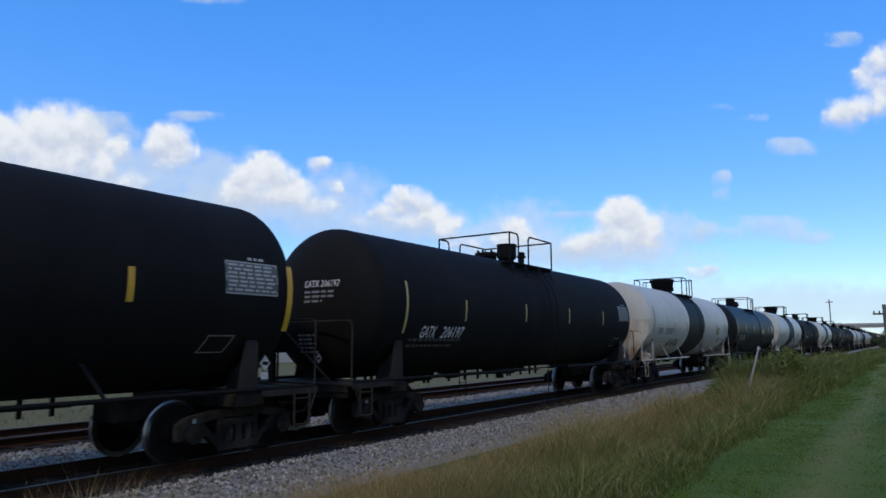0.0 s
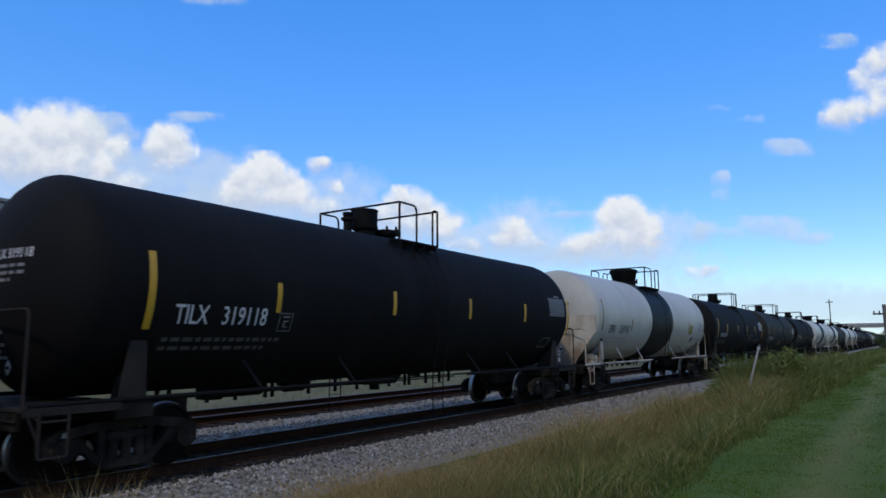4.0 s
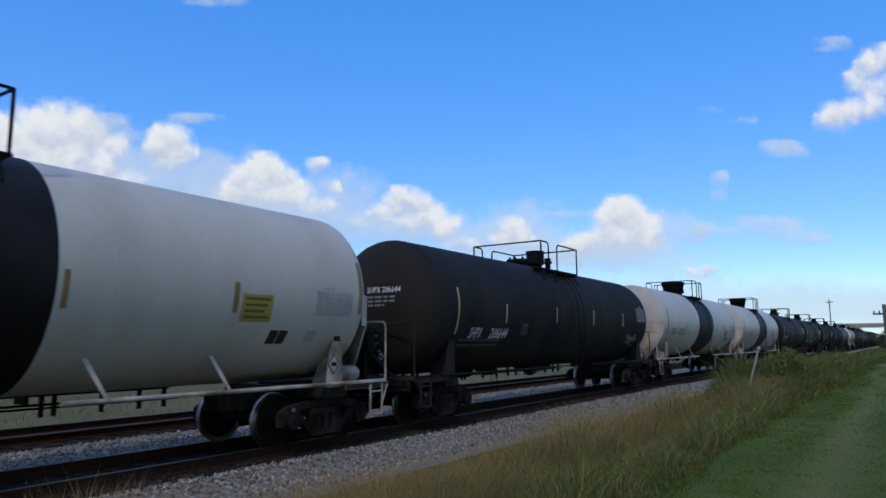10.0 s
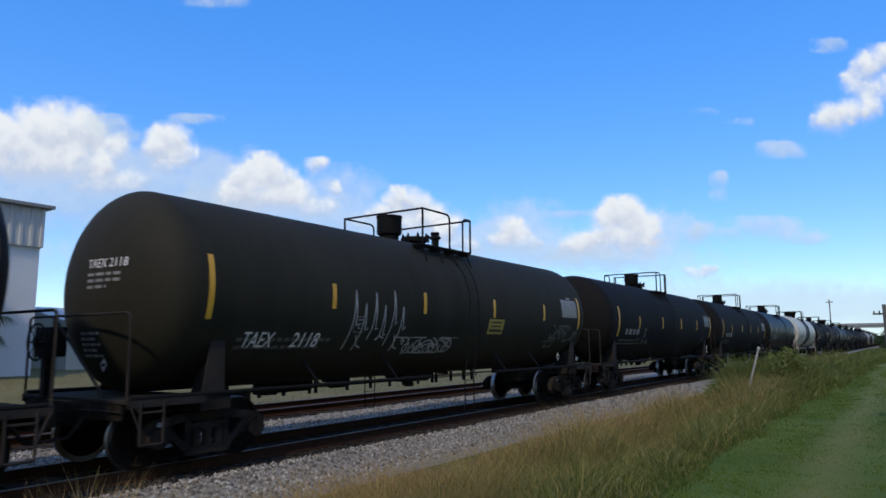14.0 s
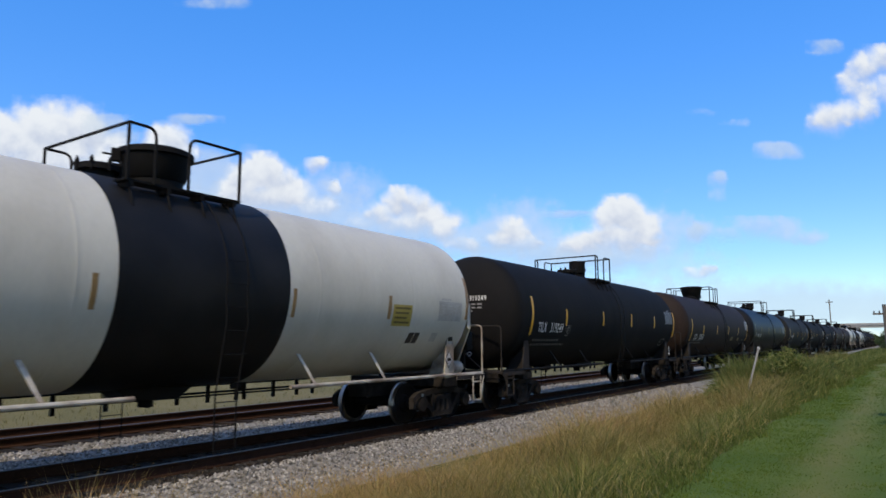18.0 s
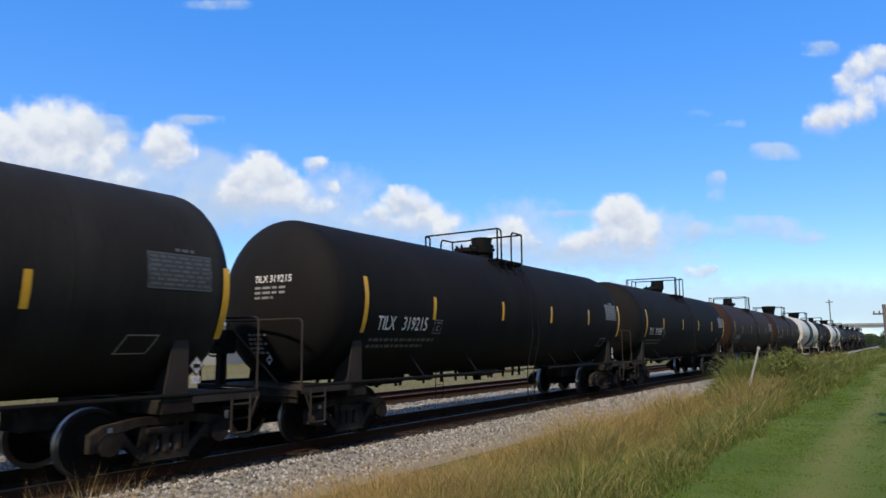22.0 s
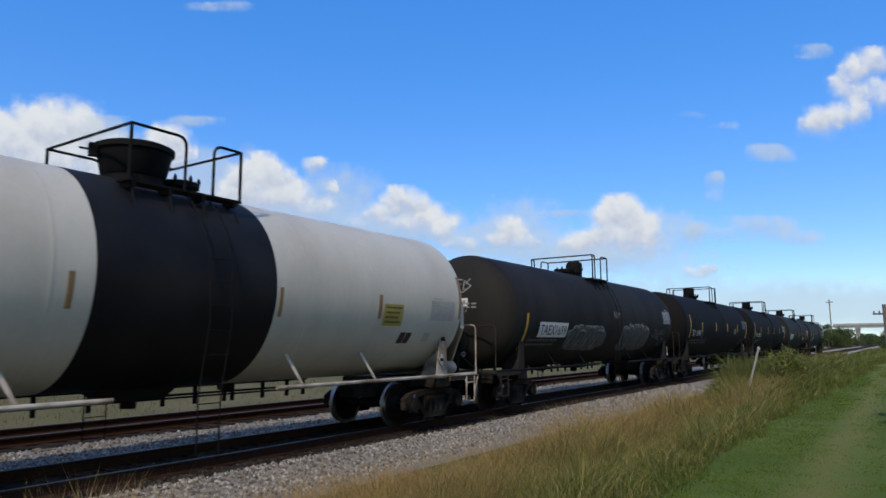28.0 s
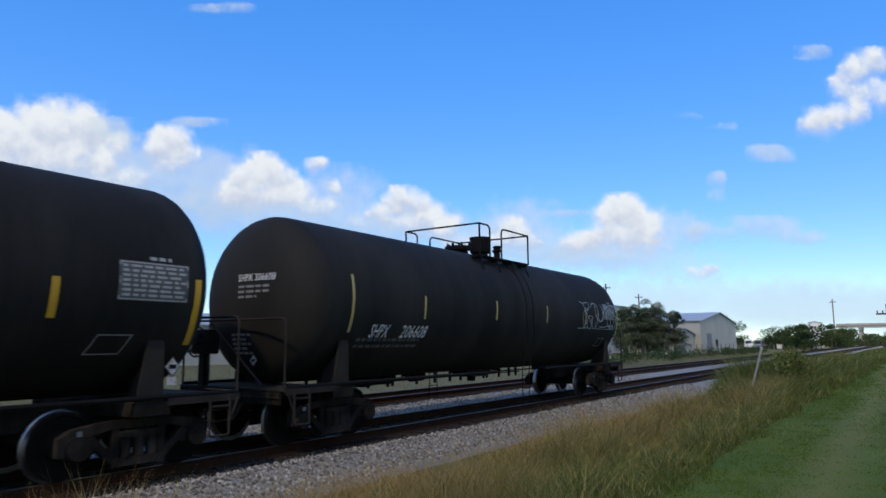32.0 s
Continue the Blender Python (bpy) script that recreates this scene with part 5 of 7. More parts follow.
def grass_ground(name, a, b, c, scale, worn=None):
    """Turf: three greens and straws mixed by two noises."""
    m = bpy.data.materials.new(name)
    m.use_nodes = True
    n, l = m.node_tree.nodes, m.node_tree.links
    bs = n["Principled BSDF"]
    bs.inputs["Roughness"].default_value = 0.9
    bs.inputs["Specular IOR Level"].default_value = 0.2
    tc = n.new("ShaderNodeTexCoord")
    big, fine = n.new("ShaderNodeTexNoise"), n.new("ShaderNodeTexNoise")
    big.inputs["Scale"].default_value, fine.inputs["Scale"].default_value = scale, 28
    big.inputs["Detail"].default_value, fine.inputs["Detail"].default_value = 6, 8
    l.new(tc.outputs["Object"], big.inputs["Vector"])
    l.new(tc.outputs["Object"], fine.inputs["Vector"])
    r1, r2 = n.new("ShaderNodeValToRGB"), n.new("ShaderNodeMix")
    r1.color_ramp.elements[0].position, r1.color_ramp.elements[1].position = 0.38, 0.66
    r1.color_ramp.elements[0].color, r1.color_ramp.elements[1].color = (*a, 1), (*b, 1)
    l.new(big.outputs[0], r1.inputs[0])
    r2.data_type = "RGBA"
    mr = n.new("ShaderNodeMapRange")
    mr.inputs[1].default_value, mr.inputs[2].default_value = 0.45, 0.72
    l.new(fine.outputs[0], mr.inputs[0])
    l.new(mr.outputs[0], r2.inputs[0])
    l.new(r1.outputs[0], r2.inputs[6])
    r2.inputs[7].default_value = (*c, 1)
    out = r2.outputs[2]
    if worn:
        sx, pw = n.new("ShaderNodeSeparateXYZ"), n.new("ShaderNodeMath")
        l.new(tc.outputs["Object"], sx.inputs[0])
        off = n.new("ShaderNodeMath")
        off.operation = "SUBTRACT"
        off.inputs[1].default_value = worn[0]
        l.new(sx.outputs[1], off.inputs[0])
        pw.operation = "ABSOLUTE"
        l.new(off.outputs[0], pw.inputs[0])
        ad = n.new("ShaderNodeMath")
        ad.operation = "MULTIPLY_ADD"
        ad.inputs[1].default_value = 1.6
        l.new(big.outputs[0], ad.inputs[0])
        l.new(pw.outputs[0], ad.inputs[2])
        wr = n.new("ShaderNodeMapRange")
        wr.inputs[1].default_value, wr.inputs[2].default_value, wr.inputs[3].default_value, wr.inputs[4].default_value = 0.75, 1.25, 0.75, 0.0
        l.new(ad.outputs[0], wr.inputs[0])
        wm = n.new("ShaderNodeMix")
        wm.data_type = "RGBA"
        l.new(wr.outputs[0], wm.inputs[0])
        l.new(out, wm.inputs[6])
        wm.inputs[7].default_value = (*worn[1], 1)
        out = wm.outputs[2]
    l.new(out, bs.inputs["Base Color"])
    bp = n.new("ShaderNodeBump")
    bp.inputs["Strength"].default_value, bp.inputs["Distance"].default_value = 0.9, 0.03
    l.new(fine.outputs[0], bp.inputs["Height"])
    l.new(bp.outputs[0], bs.inputs["Normal"])
    return m


LAWN = grass_ground("mown_turf", (0.056, 0.098, 0.011), (0.100, 0.135, 0.022), (0.062, 0.100, 0.012), 0.7, worn=(0.95, (0.145, 0.143, 0.038)))
VERGE = grass_ground("rough_verge_soil", (0.075, 0.082, 0.024), (0.13, 0.11, 0.045), (0.060, 0.060, 0.020), 0.8)
FIELD = grass_ground("dry_field", (0.130, 0.116, 0.045), (0.170, 0.142, 0.064), (0.088, 0.080, 0.032), 0.25)


# the train's shade is put into this dark bed; the far track's bed shares it
DARK_SHADE_BED = material("dark_shade_ballast", (0.030, 0.026, 0.023), 0.95, vary=0.4, scale=6, fine=45, bump=0.6, spec=0.1, dirt=(0.012, 0.011, 0.010), dirt_amount=0.7, dirt_scale=1.2)


def ground_sheet():
    xs = [-3000, -1200, -500, -200, -80, -40, -20] + [-10 + 0.5 * k for k in range(141)] + [62, 66, 70, 76, 84, 94, 106, 120, 150, 200, 260, 340, 500, 900, 1600, 3200]
    ys = [-3000, -900, -250, -80, -30, -12, -6] + [-4 + 0.3 * k for k in range(20)] + [2.0 + 0.22 * k for k in range(32)] + [9.2, 10.25, 11.4, 11.7, 12.2, 12.9, 13.4, 14, 15.5, 16.2, 17.3, 17.9, 18.6, 20, 22, 24, 28, 34, 44, 60, 100, 200, 600, 3000]
    bm = bmesh.new()
    g = [[bm.verts.new((x, y, rough_height(x, y) if -12 < x < 120 and -10 < y < 60 else ground_height(y) + bank(x, y))) for y in ys] for x in xs]
    for i in range(len(xs) - 1):
        for j in range(len(ys) - 1):
            f = bm.faces.new((g[i][j], g[i + 1][j], g[i + 1][j + 1], g[i][j + 1]))
            y = (ys[j] + ys[j + 1]) / 2
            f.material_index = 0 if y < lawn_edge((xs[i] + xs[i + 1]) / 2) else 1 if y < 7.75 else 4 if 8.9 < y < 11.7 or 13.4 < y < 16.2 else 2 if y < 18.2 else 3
    bm.normal_update()
    return mesh_of("ground", bm, [LAWN, VERGE, BALLAST_BED, FIELD, DARK_SHADE_BED])


ground = thing("ground", "mown green lawn, rough verge, grey ballast and dry field", "ground", kind="structure", mesh=ground_sheet())


# ---------------- track ----------------
RAIL_PROFILE = [(-0.075, -0.18), (0.075, -0.18), (0.075, -0.165), (0.012, -0.145), (0.012, -0.045), (0.036, -0.035), (0.036, -0.006), (0.028, 0.0), (-0.028, 0.0), (-0.036, -0.006), (-0.036, -0.035), (-0.012, -0.045), (-0.012, -0.145), (-0.075, -0.165)]


def rail_mesh():
    bm = bmesh.new()
    a = [bm.verts.new((-900, y, z)) for y, z in RAIL_PROFILE]
    b = [bm.verts.new((1200, y, z)) for y, z in RAIL_PROFILE]
    n = len(a)
    for i in range(n):
        f = bm.faces.new((a[i], b[i], b[(i + 1) % n], a[(i + 1) % n]))
        f.material_index = 1 if i in (6, 7, 8) else 0
    bmesh.ops.recalc_face_normals(bm, faces=bm.faces)
    return mesh_of("rail", bm, [RAIL_SIDE, RAIL_TOP], smooth=False)


def tie_mesh():
    bm = bmesh.new()
    box(bm, -0.115, 0.115, -1.3, 1.3, -0.36, -0.172, 0.012)
    return mesh_of("tie", bm, TIE, smooth=False)


RAIL_MESH, TIE_MESH = rail_mesh(), tie_mesh()


def track(name, y, label, z=0.0):
    tr = thing(name, label, "railway track", kind="structure", at=pose(0, y, z))
    for dy in (-0.7525, 0.7525):
        part("rail", RAIL_MESH, tr, at=pose(0, dy, 0))
    rng = random.Random(int(y * 10))
    for k in range(130):
        part("tie", TIE_MESH, tr, at=pose(-6 + 0.52 * k, rng.uniform(-0.03, 0.03), rng.uniform(-0.008, 0.004), 0, 0, rng.uniform(-1.0, 1.0)))
    bm = bmesh.new()
    for k in list(range(-800, 0)) + list(range(130, 1100)):
        box(bm, -6 + 0.52 * k - 0.115, -6 + 0.52 * k + 0.115, -1.3, 1.3, -0.30, -0.174)
    part("far_ties", mesh_of("far_ties", bm, TIE, smooth=False), tr)["kind"] = "stuff"
    return tr


track("track_near", TRACK_Y, "steel rails on timber ties in grey ballast")
track("track_far", TRACK_Y + 4.57, "rusty steel rails on dark timber ties", 0.10)


def stones(spans, mat):
    """Loose ballast stones as real pieces, one joined mesh."""
    rng = np.random.default_rng(4)
    base = np.array([(1, 0, 0), (-0.9, 0.1, 0), (0.1, 1, 0.1), (0, -0.95, 0), (0.1, 0.05, 0.85), (0, 0, -0.8)])
    tri = np.array([(0, 2, 4), (2, 1, 4), (1, 3, 4), (3, 0, 4), (2, 0, 5), (1, 2, 5), (3, 1, 5), (0, 3, 5)])
    V, F = [], []
    for y0, y1, x0, x1, n in spans:
        u = rng.random(n) ** 1.5
        x, y = x0 + (x1 - x0) * u, rng.uniform(y0, y1, n)
        size = rng.uniform(0.018, 0.042, n)
        for k in range(n):
            a = rng.uniform(0, 6.28)
            c, s = math.cos(a), math.sin(a)
            p = base * (rng.uniform(0.7, 1.2, 3) * size[k])
            q = np.stack([p[:, 0] * c - p[:, 1] * s, p[:, 0] * s + p[:, 1] * c, p[:, 2]], 1)
            F.append(tri + 6 * len(V))
            V.append(q + (x[k], y[k], rough_height(x[k], y[k]) + size[k] * 0.25))
    me = bpy.data.meshes.new("ballast_stones")
    me.from_pydata(np.concatenate(V).tolist(), [], np.concatenate(F).tolist())
    me.materials.append(mat)
    return me


def island_material(name, ramp, rough=0.9, translucent=False, by_y=None):
    """Colours picked piece by piece from a ramp."""
    m = bpy.data.materials.new(name)
    m.use_nodes = True
    n, l = m.node_tree.nodes, m.node_tree.links
    b = n["Principled BSDF"]
    b.inputs["Roughness"].default_value = rough
    b.inputs["Specular IOR Level"].default_value = 0.25
    geo, cr = n.new("ShaderNodeNewGeometry"), n.new("ShaderNodeValToRGB")
    l.new(geo.outputs["Random Per Island"], cr.inputs[0])
    e = cr.color_ramp.elements
    while len(e) < len(ramp):
        e.new(0.5)
    for k, (p, c) in enumerate(ramp):
        e[k].position, e[k].color = p, (*c, 1)
    out = cr.outputs[0]
    if by_y:
        y0, y1, second = by_y
        tc, sx = n.new("ShaderNodeTexCoord"), n.new("ShaderNodeSeparateXYZ")
        nz, ad = n.new("ShaderNodeTexNoise"), n.new("ShaderNodeMath")
        nz.inputs["Scale"].default_value, nz.inputs["Detail"].default_value = 0.45, 4
        l.new(tc.outputs["Object"], nz.inputs["Vector"])
        l.new(tc.outputs["Object"], sx.inputs[0])
        ad.operation = "MULTIPLY_ADD"
        ad.inputs[1].default_value = 6.0
        l.new(nz.outputs[0], ad.inputs[0])
        l.new(sx.outputs[1], ad.inputs[2])
        mr = n.new("ShaderNodeMapRange")
        mr.inputs[1].default_value, mr.inputs[2].default_value = y0 + 3, y1 + 3
        l.new(ad.outputs[0], mr.inputs[0])
        c2 = n.new("ShaderNodeValToRGB")
        l.new(geo.outputs["Random Per Island"], c2.inputs[0])
        e = c2.color_ramp.elements
        while len(e) < len(second):
            e.new(0.5)
        for k, (p, c) in enumerate(second):
            e[k].position, e[k].color = p, (*c, 1)
        mx = n.new("ShaderNodeMix")
        mx.data_type = "RGBA"
        l.new(mr.outputs[0], mx.inputs[0])
        l.new(out, mx.inputs[6])
        l.new(c2.outputs[0], mx.inputs[7])
        out = mx.outputs[2]
    l.new(out, b.inputs["Base Color"])
    if translucent:
        t, ms = n.new("ShaderNodeBsdfTranslucent"), n.new("ShaderNodeMixShader")
        l.new(out, t.inputs[0])
        ms.inputs[0].default_value = 0.35
        l.new(b.outputs[0], ms.inputs[1])
        l.new(t.outputs[0], ms.inputs[2])
        l.new(ms.outputs[0], n["Material Output"].inputs[0])
    return m


ISLAND_STONE = island_material("mixed_grey_stone", [(0.0, (0.075, 0.069, 0.060)), (0.35, (0.18, 0.166, 0.146)), (0.75, (0.285, 0.264, 0.232)), (1.0, (0.45, 0.425, 0.38))])
# stone colours darkened to stand for the shade under the train
SHADE_STONE = island_material("train_shade_stone", [(0.0, (0.012, 0.011, 0.010)), (0.6, (0.030, 0.027, 0.024)), (1.0, (0.075, 0.068, 0.06))])
thing("ballast_stones", "loose grey crushed stones beside the rails", "ballast", kind="stuff", mesh=stones([(7.9, 9.0, 1.5, 34, 14000), (11.75, 13.45, 3, 40, 9000), (16.3, 18.0, 6, 40, 1500)], ISLAND_STONE))
thing("shade_stones", "stones coloured dark for the train's shade between the rails", "ballast", kind="stuff", mesh=stones([(9.0, 9.4, 1.5, 34, 3500), (9.65, 10.85, 2, 30, 3500), (11.1, 11.7, 3, 34, 2500)], SHADE_STONE))

GREENS = [(0.0, (0.052, 0.078, 0.016)), (0.4, (0.140, 0.165, 0.036)), (0.75, (0.27, 0.25, 0.075)), (1.0, (0.46, 0.36, 0.16))]
STRAWS = [(0.0, (0.15, 0.135, 0.040)), (0.25, (0.34, 0.225, 0.080)), (0.7, (0.54, 0.37, 0.16)), (1.0, (0.34, 0.17, 0.07))]
TALL_GRASS = island_material("tall_grass_blades", GREENS, translucent=True, by_y=(3.2, 5.8, STRAWS))
EDGE_GRASS = island_material("green_edge_blades", [(0.0, (0.050, 0.078, 0.014)), (0.5, (0.095, 0.130, 0.022)), (0.85, (0.16, 0.17, 0.045)), (1.0, (0.30, 0.25, 0.10))], translucent=True)
FIELD_BLADES = island_material("field_blades", [(0.0, (0.082, 0.082, 0.026)), (0.6, (0.135, 0.118, 0.046)), (1.0, (0.19, 0.155, 0.072))], translucent=True)
LAWN_GRASS = island_material("short_lawn_blades", [(0.0, (0.074, 0.122, 0.013)), (0.5, (0.094, 0.148, 0.017)), (0.85, (0.115, 0.165, 0.023)), (1.0, (0.16, 0.18, 0.045))], translucent=True)
WEED_LEAF = island_material("weed_leaves", [(0.0, (0.045, 0.070, 0.015)), (0.4, (0.125, 0.158, 0.036)), (0.8, (0.22, 0.235, 0.070)), (1.0, (0.32, 0.28, 0.11))], translucent=True)
LEAF_DARK = island_material("dark_tree_leaves", [(0.0, (0.028, 0.050, 0.018)), (0.6, (0.056, 0.090, 0.030)), (1.0, (0.10, 0.13, 0.055))], translucent=True)
PALM_LEAF = island_material("palm_fronds", [(0.0, (0.050, 0.070, 0.036)), (0.6, (0.100, 0.125, 0.065)), (1.0, (0.20, 0.19, 0.12))], translucent=True)
BARK = material("tree_bark", (0.10, 0.080, 0.062), 0.9, vary=0.35, scale=6, bump=0.5)


def blades(name, mat, x, y, z, height, width, lean, rng, seg=3):
    """Bent grass blades, one joined mesh: place, height, width and lean per blade."""
    n = len(x)
    a = rng.uniform(0, 2 * np.pi, n)
    fx, fy = np.cos(a), np.sin(a)
    b = rng.uniform(0, 2 * np.pi, n)
    lx, ly = np.cos(b) * lean, np.sin(b) * lean
    V = np.zeros((n, 2 * seg + 1, 3))
    for k in range(seg):
        u = k / seg
        w = width * (1 - 0.55 * u) / 2
        cx, cy, cz = x + lx * height * u * u, y + ly * height * u * u, z + height * u * (1 - 0.25 * lean * u)
        V[:, 2 * k] = np.stack([cx - fx * w, cy - fy * w, cz], 1)
        V[:, 2 * k + 1] = np.stack([cx + fx * w, cy + fy * w, cz], 1)
    V[:, 2 * seg] = np.stack([x + lx * height, y + ly * height, z + height * (1 - 0.25 * lean)], 1)
    base = (np.arange(n) * (2 * seg + 1))[:, None]
    faces = []
    for k in range(seg - 1):
        faces.append(base + np.array([2 * k, 2 * k + 1, 2 * k + 3]))
        faces.append(base + np.array([2 * k, 2 * k + 3, 2 * k + 2]))
    faces.append(base + np.array([2 * seg - 2, 2 * seg - 1, 2 * seg]))
    me = bpy.data.meshes.new(name)
    F = np.concatenate(faces)
    me.vertices.add(n * (2 * seg + 1))
    me.vertices.foreach_set("co", V.reshape(-1))
    me.loops.add(len(F) * 3)
    me.loops.foreach_set("vertex_index", F.reshape(-1).astype(np.int32))
    me.polygons.add(len(F))
    me.polygons.foreach_set("loop_start", np.arange(0, len(F) * 3, 3, dtype=np.int32))
    me.update(calc_edges=True)
    me.materials.append(mat)
    return me


def heights(x, y):
    return np.array([rough_height(a, b) for a, b in zip(x, y)])


def clumped(rng, n, x0, x1, y0, y1, power=1.6, per=14, spread=0.12):
    k = n // per
    cx = x0 + (x1 - x0) * rng.random(k) ** power
    cy = rng.uniform(y0, y1, k)
    x = np.repeat(cx, per) + rng.normal(0, spread, k * per)
    y = np.repeat(cy, per) + rng.normal(0, spread, k * per)
    return x, y


def tall_grass():
    rng = np.random.default_rng(7)
    x, y = clumped(rng, 175000, 2.5, 48, 2.7, 8.15, 1.6, 22, 0.15)
    edge = np.clip((7.55 - y) / 2.0, 0.08, 1) * np.clip((y - 2.35) / 0.8, 0.35, 1)
    patch = np.array([noise.noise((a * 0.5, b * 0.7, 1.0)) for a, b in zip(x, y)])
    h = rng.uniform(0.20, 0.80, len(x)) * edge * np.clip(1.05 + 1.5 * patch, 0.22, 2.1)
    w = rng.uniform(0.004, 0.009, len(x)) * (1 + x / 28)
    return blades("tall_grass", TALL_GRASS, x, y, heights(x, y) - 0.02, h, w, rng.uniform(0.25, 1.0, len(x)), rng)


def lawn_grass():
    rng = np.random.default_rng(8)
    n = 110000
    x = 5.5 + 34 * rng.random(n) ** 1.8
    y = rng.uniform(-1.5, 2.9, n)
    y = np.minimum(y, np.array([lawn_edge(a) for a in x]) + rng.uniform(-1.2, 0.3, n))
    d = np.abs(y - 0.95 + 0.2 * np.sin(x * 0.7) + 0.1 * np.sin(x * 2.3))
    keep = rng.random(n) < np.clip(d / 0.70, 0.10, 1)
    x, y = x[keep], y[keep]
    n = len(x)
    h = rng.uniform(0.009, 0.024, n) * (1 + x / 40)
    w = rng.uniform(0.005, 0.010, n) * (1 + x / 18)
    return blades("lawn_grass", LAWN_GRASS, x, y, heights(x, y) - 0.005, h, w, rng.uniform(0.3, 0.9, n), rng, seg=2)


def field_grass():
    rng = np.random.default_rng(9)
    n = 30000
    x = rng.uniform(4, 130, n)
    y = 18.4 + 26 * rng.random(n) ** 1.6
    h = rng.uniform(0.06, 0.2, n)
    w = rng.uniform(0.012, 0.03, n)
    return blades("field_grass", FIELD_BLADES, x, y, heights(x, y) - 0.02, h, w, rng.uniform(0.2, 0.7, n), rng, seg=2)


def edge_grass():
    """Ragged shorter grass where the mown lawn gives way to the verge."""
    rng = np.random.default_rng(17)
    x, u = clumped(rng, 52000, 4.5, 60, -0.12, 1.0, 1.7, 12, 0.0)
    x = x + rng.normal(0, 0.14, len(x))
    u = u + rng.normal(0, 0.06, len(x))
    y = np.array([lawn_edge(a) for a in x]) + u * 1.3 + 0.15 * np.sin(x * 1.3)
    h = rng.uniform(0.08, 0.24, len(x)) * (0.6 + 1.0 * np.clip(u, 0, 1))
    w = rng.uniform(0.006, 0.012, len(x)) * (1 + x / 22)
    return blades("edge_grass", EDGE_GRASS, x, y, heights(x, y) - 0.02, h, w, rng.uniform(0.2, 0.8, len(x)), rng)


thing("edge_grass", "ragged green grass at the edge of the mown lawn", "grass", kind="stuff", mesh=edge_grass())
def verge_grass():
    """The same rough grass going on past the viewer."""
    rng = np.random.default_rng(71)
    x, y = clumped(rng, 26000, -16, 2.6, 2.7, 8.1, 1.0, 16, 0.16)
    h = rng.uniform(0.22, 0.60, len(x)) * np.clip((7.55 - y) / 2.0, 0.08, 1)
    return blades("verge_grass", TALL_GRASS, x, y, heights(x, y) - 0.02, h, rng.uniform(0.008, 0.016, len(x)), rng.uniform(0.25, 0.9, len(x)), rng)


thing("verge_grass", "rough straw-coloured grass beside the lawn", "grass", kind="stuff", mesh=verge_grass())
thing("tall_grass", "tall dry straw and green grass on the verge", "grass", kind="stuff", mesh=tall_grass())
thing("lawn_grass", "short mown green lawn grass", "grass", kind="stuff", mesh=lawn_grass())
thing("field_grass", "rough yellow-green field grass beyond the tracks", "grass", kind="stuff", mesh=field_grass())


def weeds():
    """Tall leafy weeds round the leaning post and along the ditch."""
    rng = np.random.default_rng(10)
    x, u = clumped(rng, 70000, 23.5, 85, 0.0, 1.0, 1.5, 40, 0.0)
    x, u = x + rng.normal(0, 0.3, len(x)), u + rng.normal(0, 0.06, len(x))
    low = np.array([lawn_edge(a) for a in x]) + 0.35
    y = low + np.clip(u, 0, 1.05) * (5.8 - low)
    x2, y2 = clumped(rng, 30000, 22.5, 31, 2.7, 5.2, 1.1, 50, 0.30)
    x, y = np.concatenate([x, x2]), np.concatenate([y, y2])
    near = np.exp(-((x - 27) / 3.2) ** 2 - ((y - 3.4) / 0.9) ** 2) + 1.0 * np.exp(-((x - 26.0) / 2.5) ** 2 - ((y - 4.9) / 0.9) ** 2)
    lump = np.array([noise.noise((a * 0.9, b * 1.1, 4.0)) for a, b in zip(x, y)])
    h = rng.uniform(0.35, 1.0, len(x)) * (0.44 + 1.25 * near) * (1 + 0.6 * lump)
    w = rng.uniform(0.009, 0.020, len(x)) * (1 + x / 50)
    return blades("weeds", WEED_LEAF, x, y, heights(x, y) - 0.03, h, w, rng.uniform(0.15, 0.8, len(x)), rng)


def bushes():
    """Leafy clumps that stand among the weeds by the leaning post."""
    rng = np.random.default_rng(31)
    n = 70
    x = rng.uniform(23.2, 34, n)
    y = rng.uniform(2.8, 5.9, n) - 0.04 * (x - 23)
    x[:36] = rng.normal(25.3, 0.8, 36)
    y[:22], y[22:36] = rng.normal(3.3, 0.26, 22), rng.normal(4.7, 0.32, 14)
    rise = rng.uniform(0.2, 0.7, n)
    rise[:22], rise[22:36] = rng.uniform(0.2, 1.25, 22), rng.uniform(0.2, 0.95, 14)
    c = np.stack([x, y, np.array([rough_height(a, b) for a, b in zip(x, y)]) + rise], 1)
    r = np.stack([rng.uniform(0.25, 0.6, n), rng.uniform(0.25, 0.5, n), rng.uniform(0.25, 0.55, n)], 1)
    return leaf_cloud("bushes", WEED_LEAF, c, r, 42000, 0.038, rng)


thing("weeds", "tall leafy green weeds in the ditch", "weeds", kind="stuff", mesh=weeds())


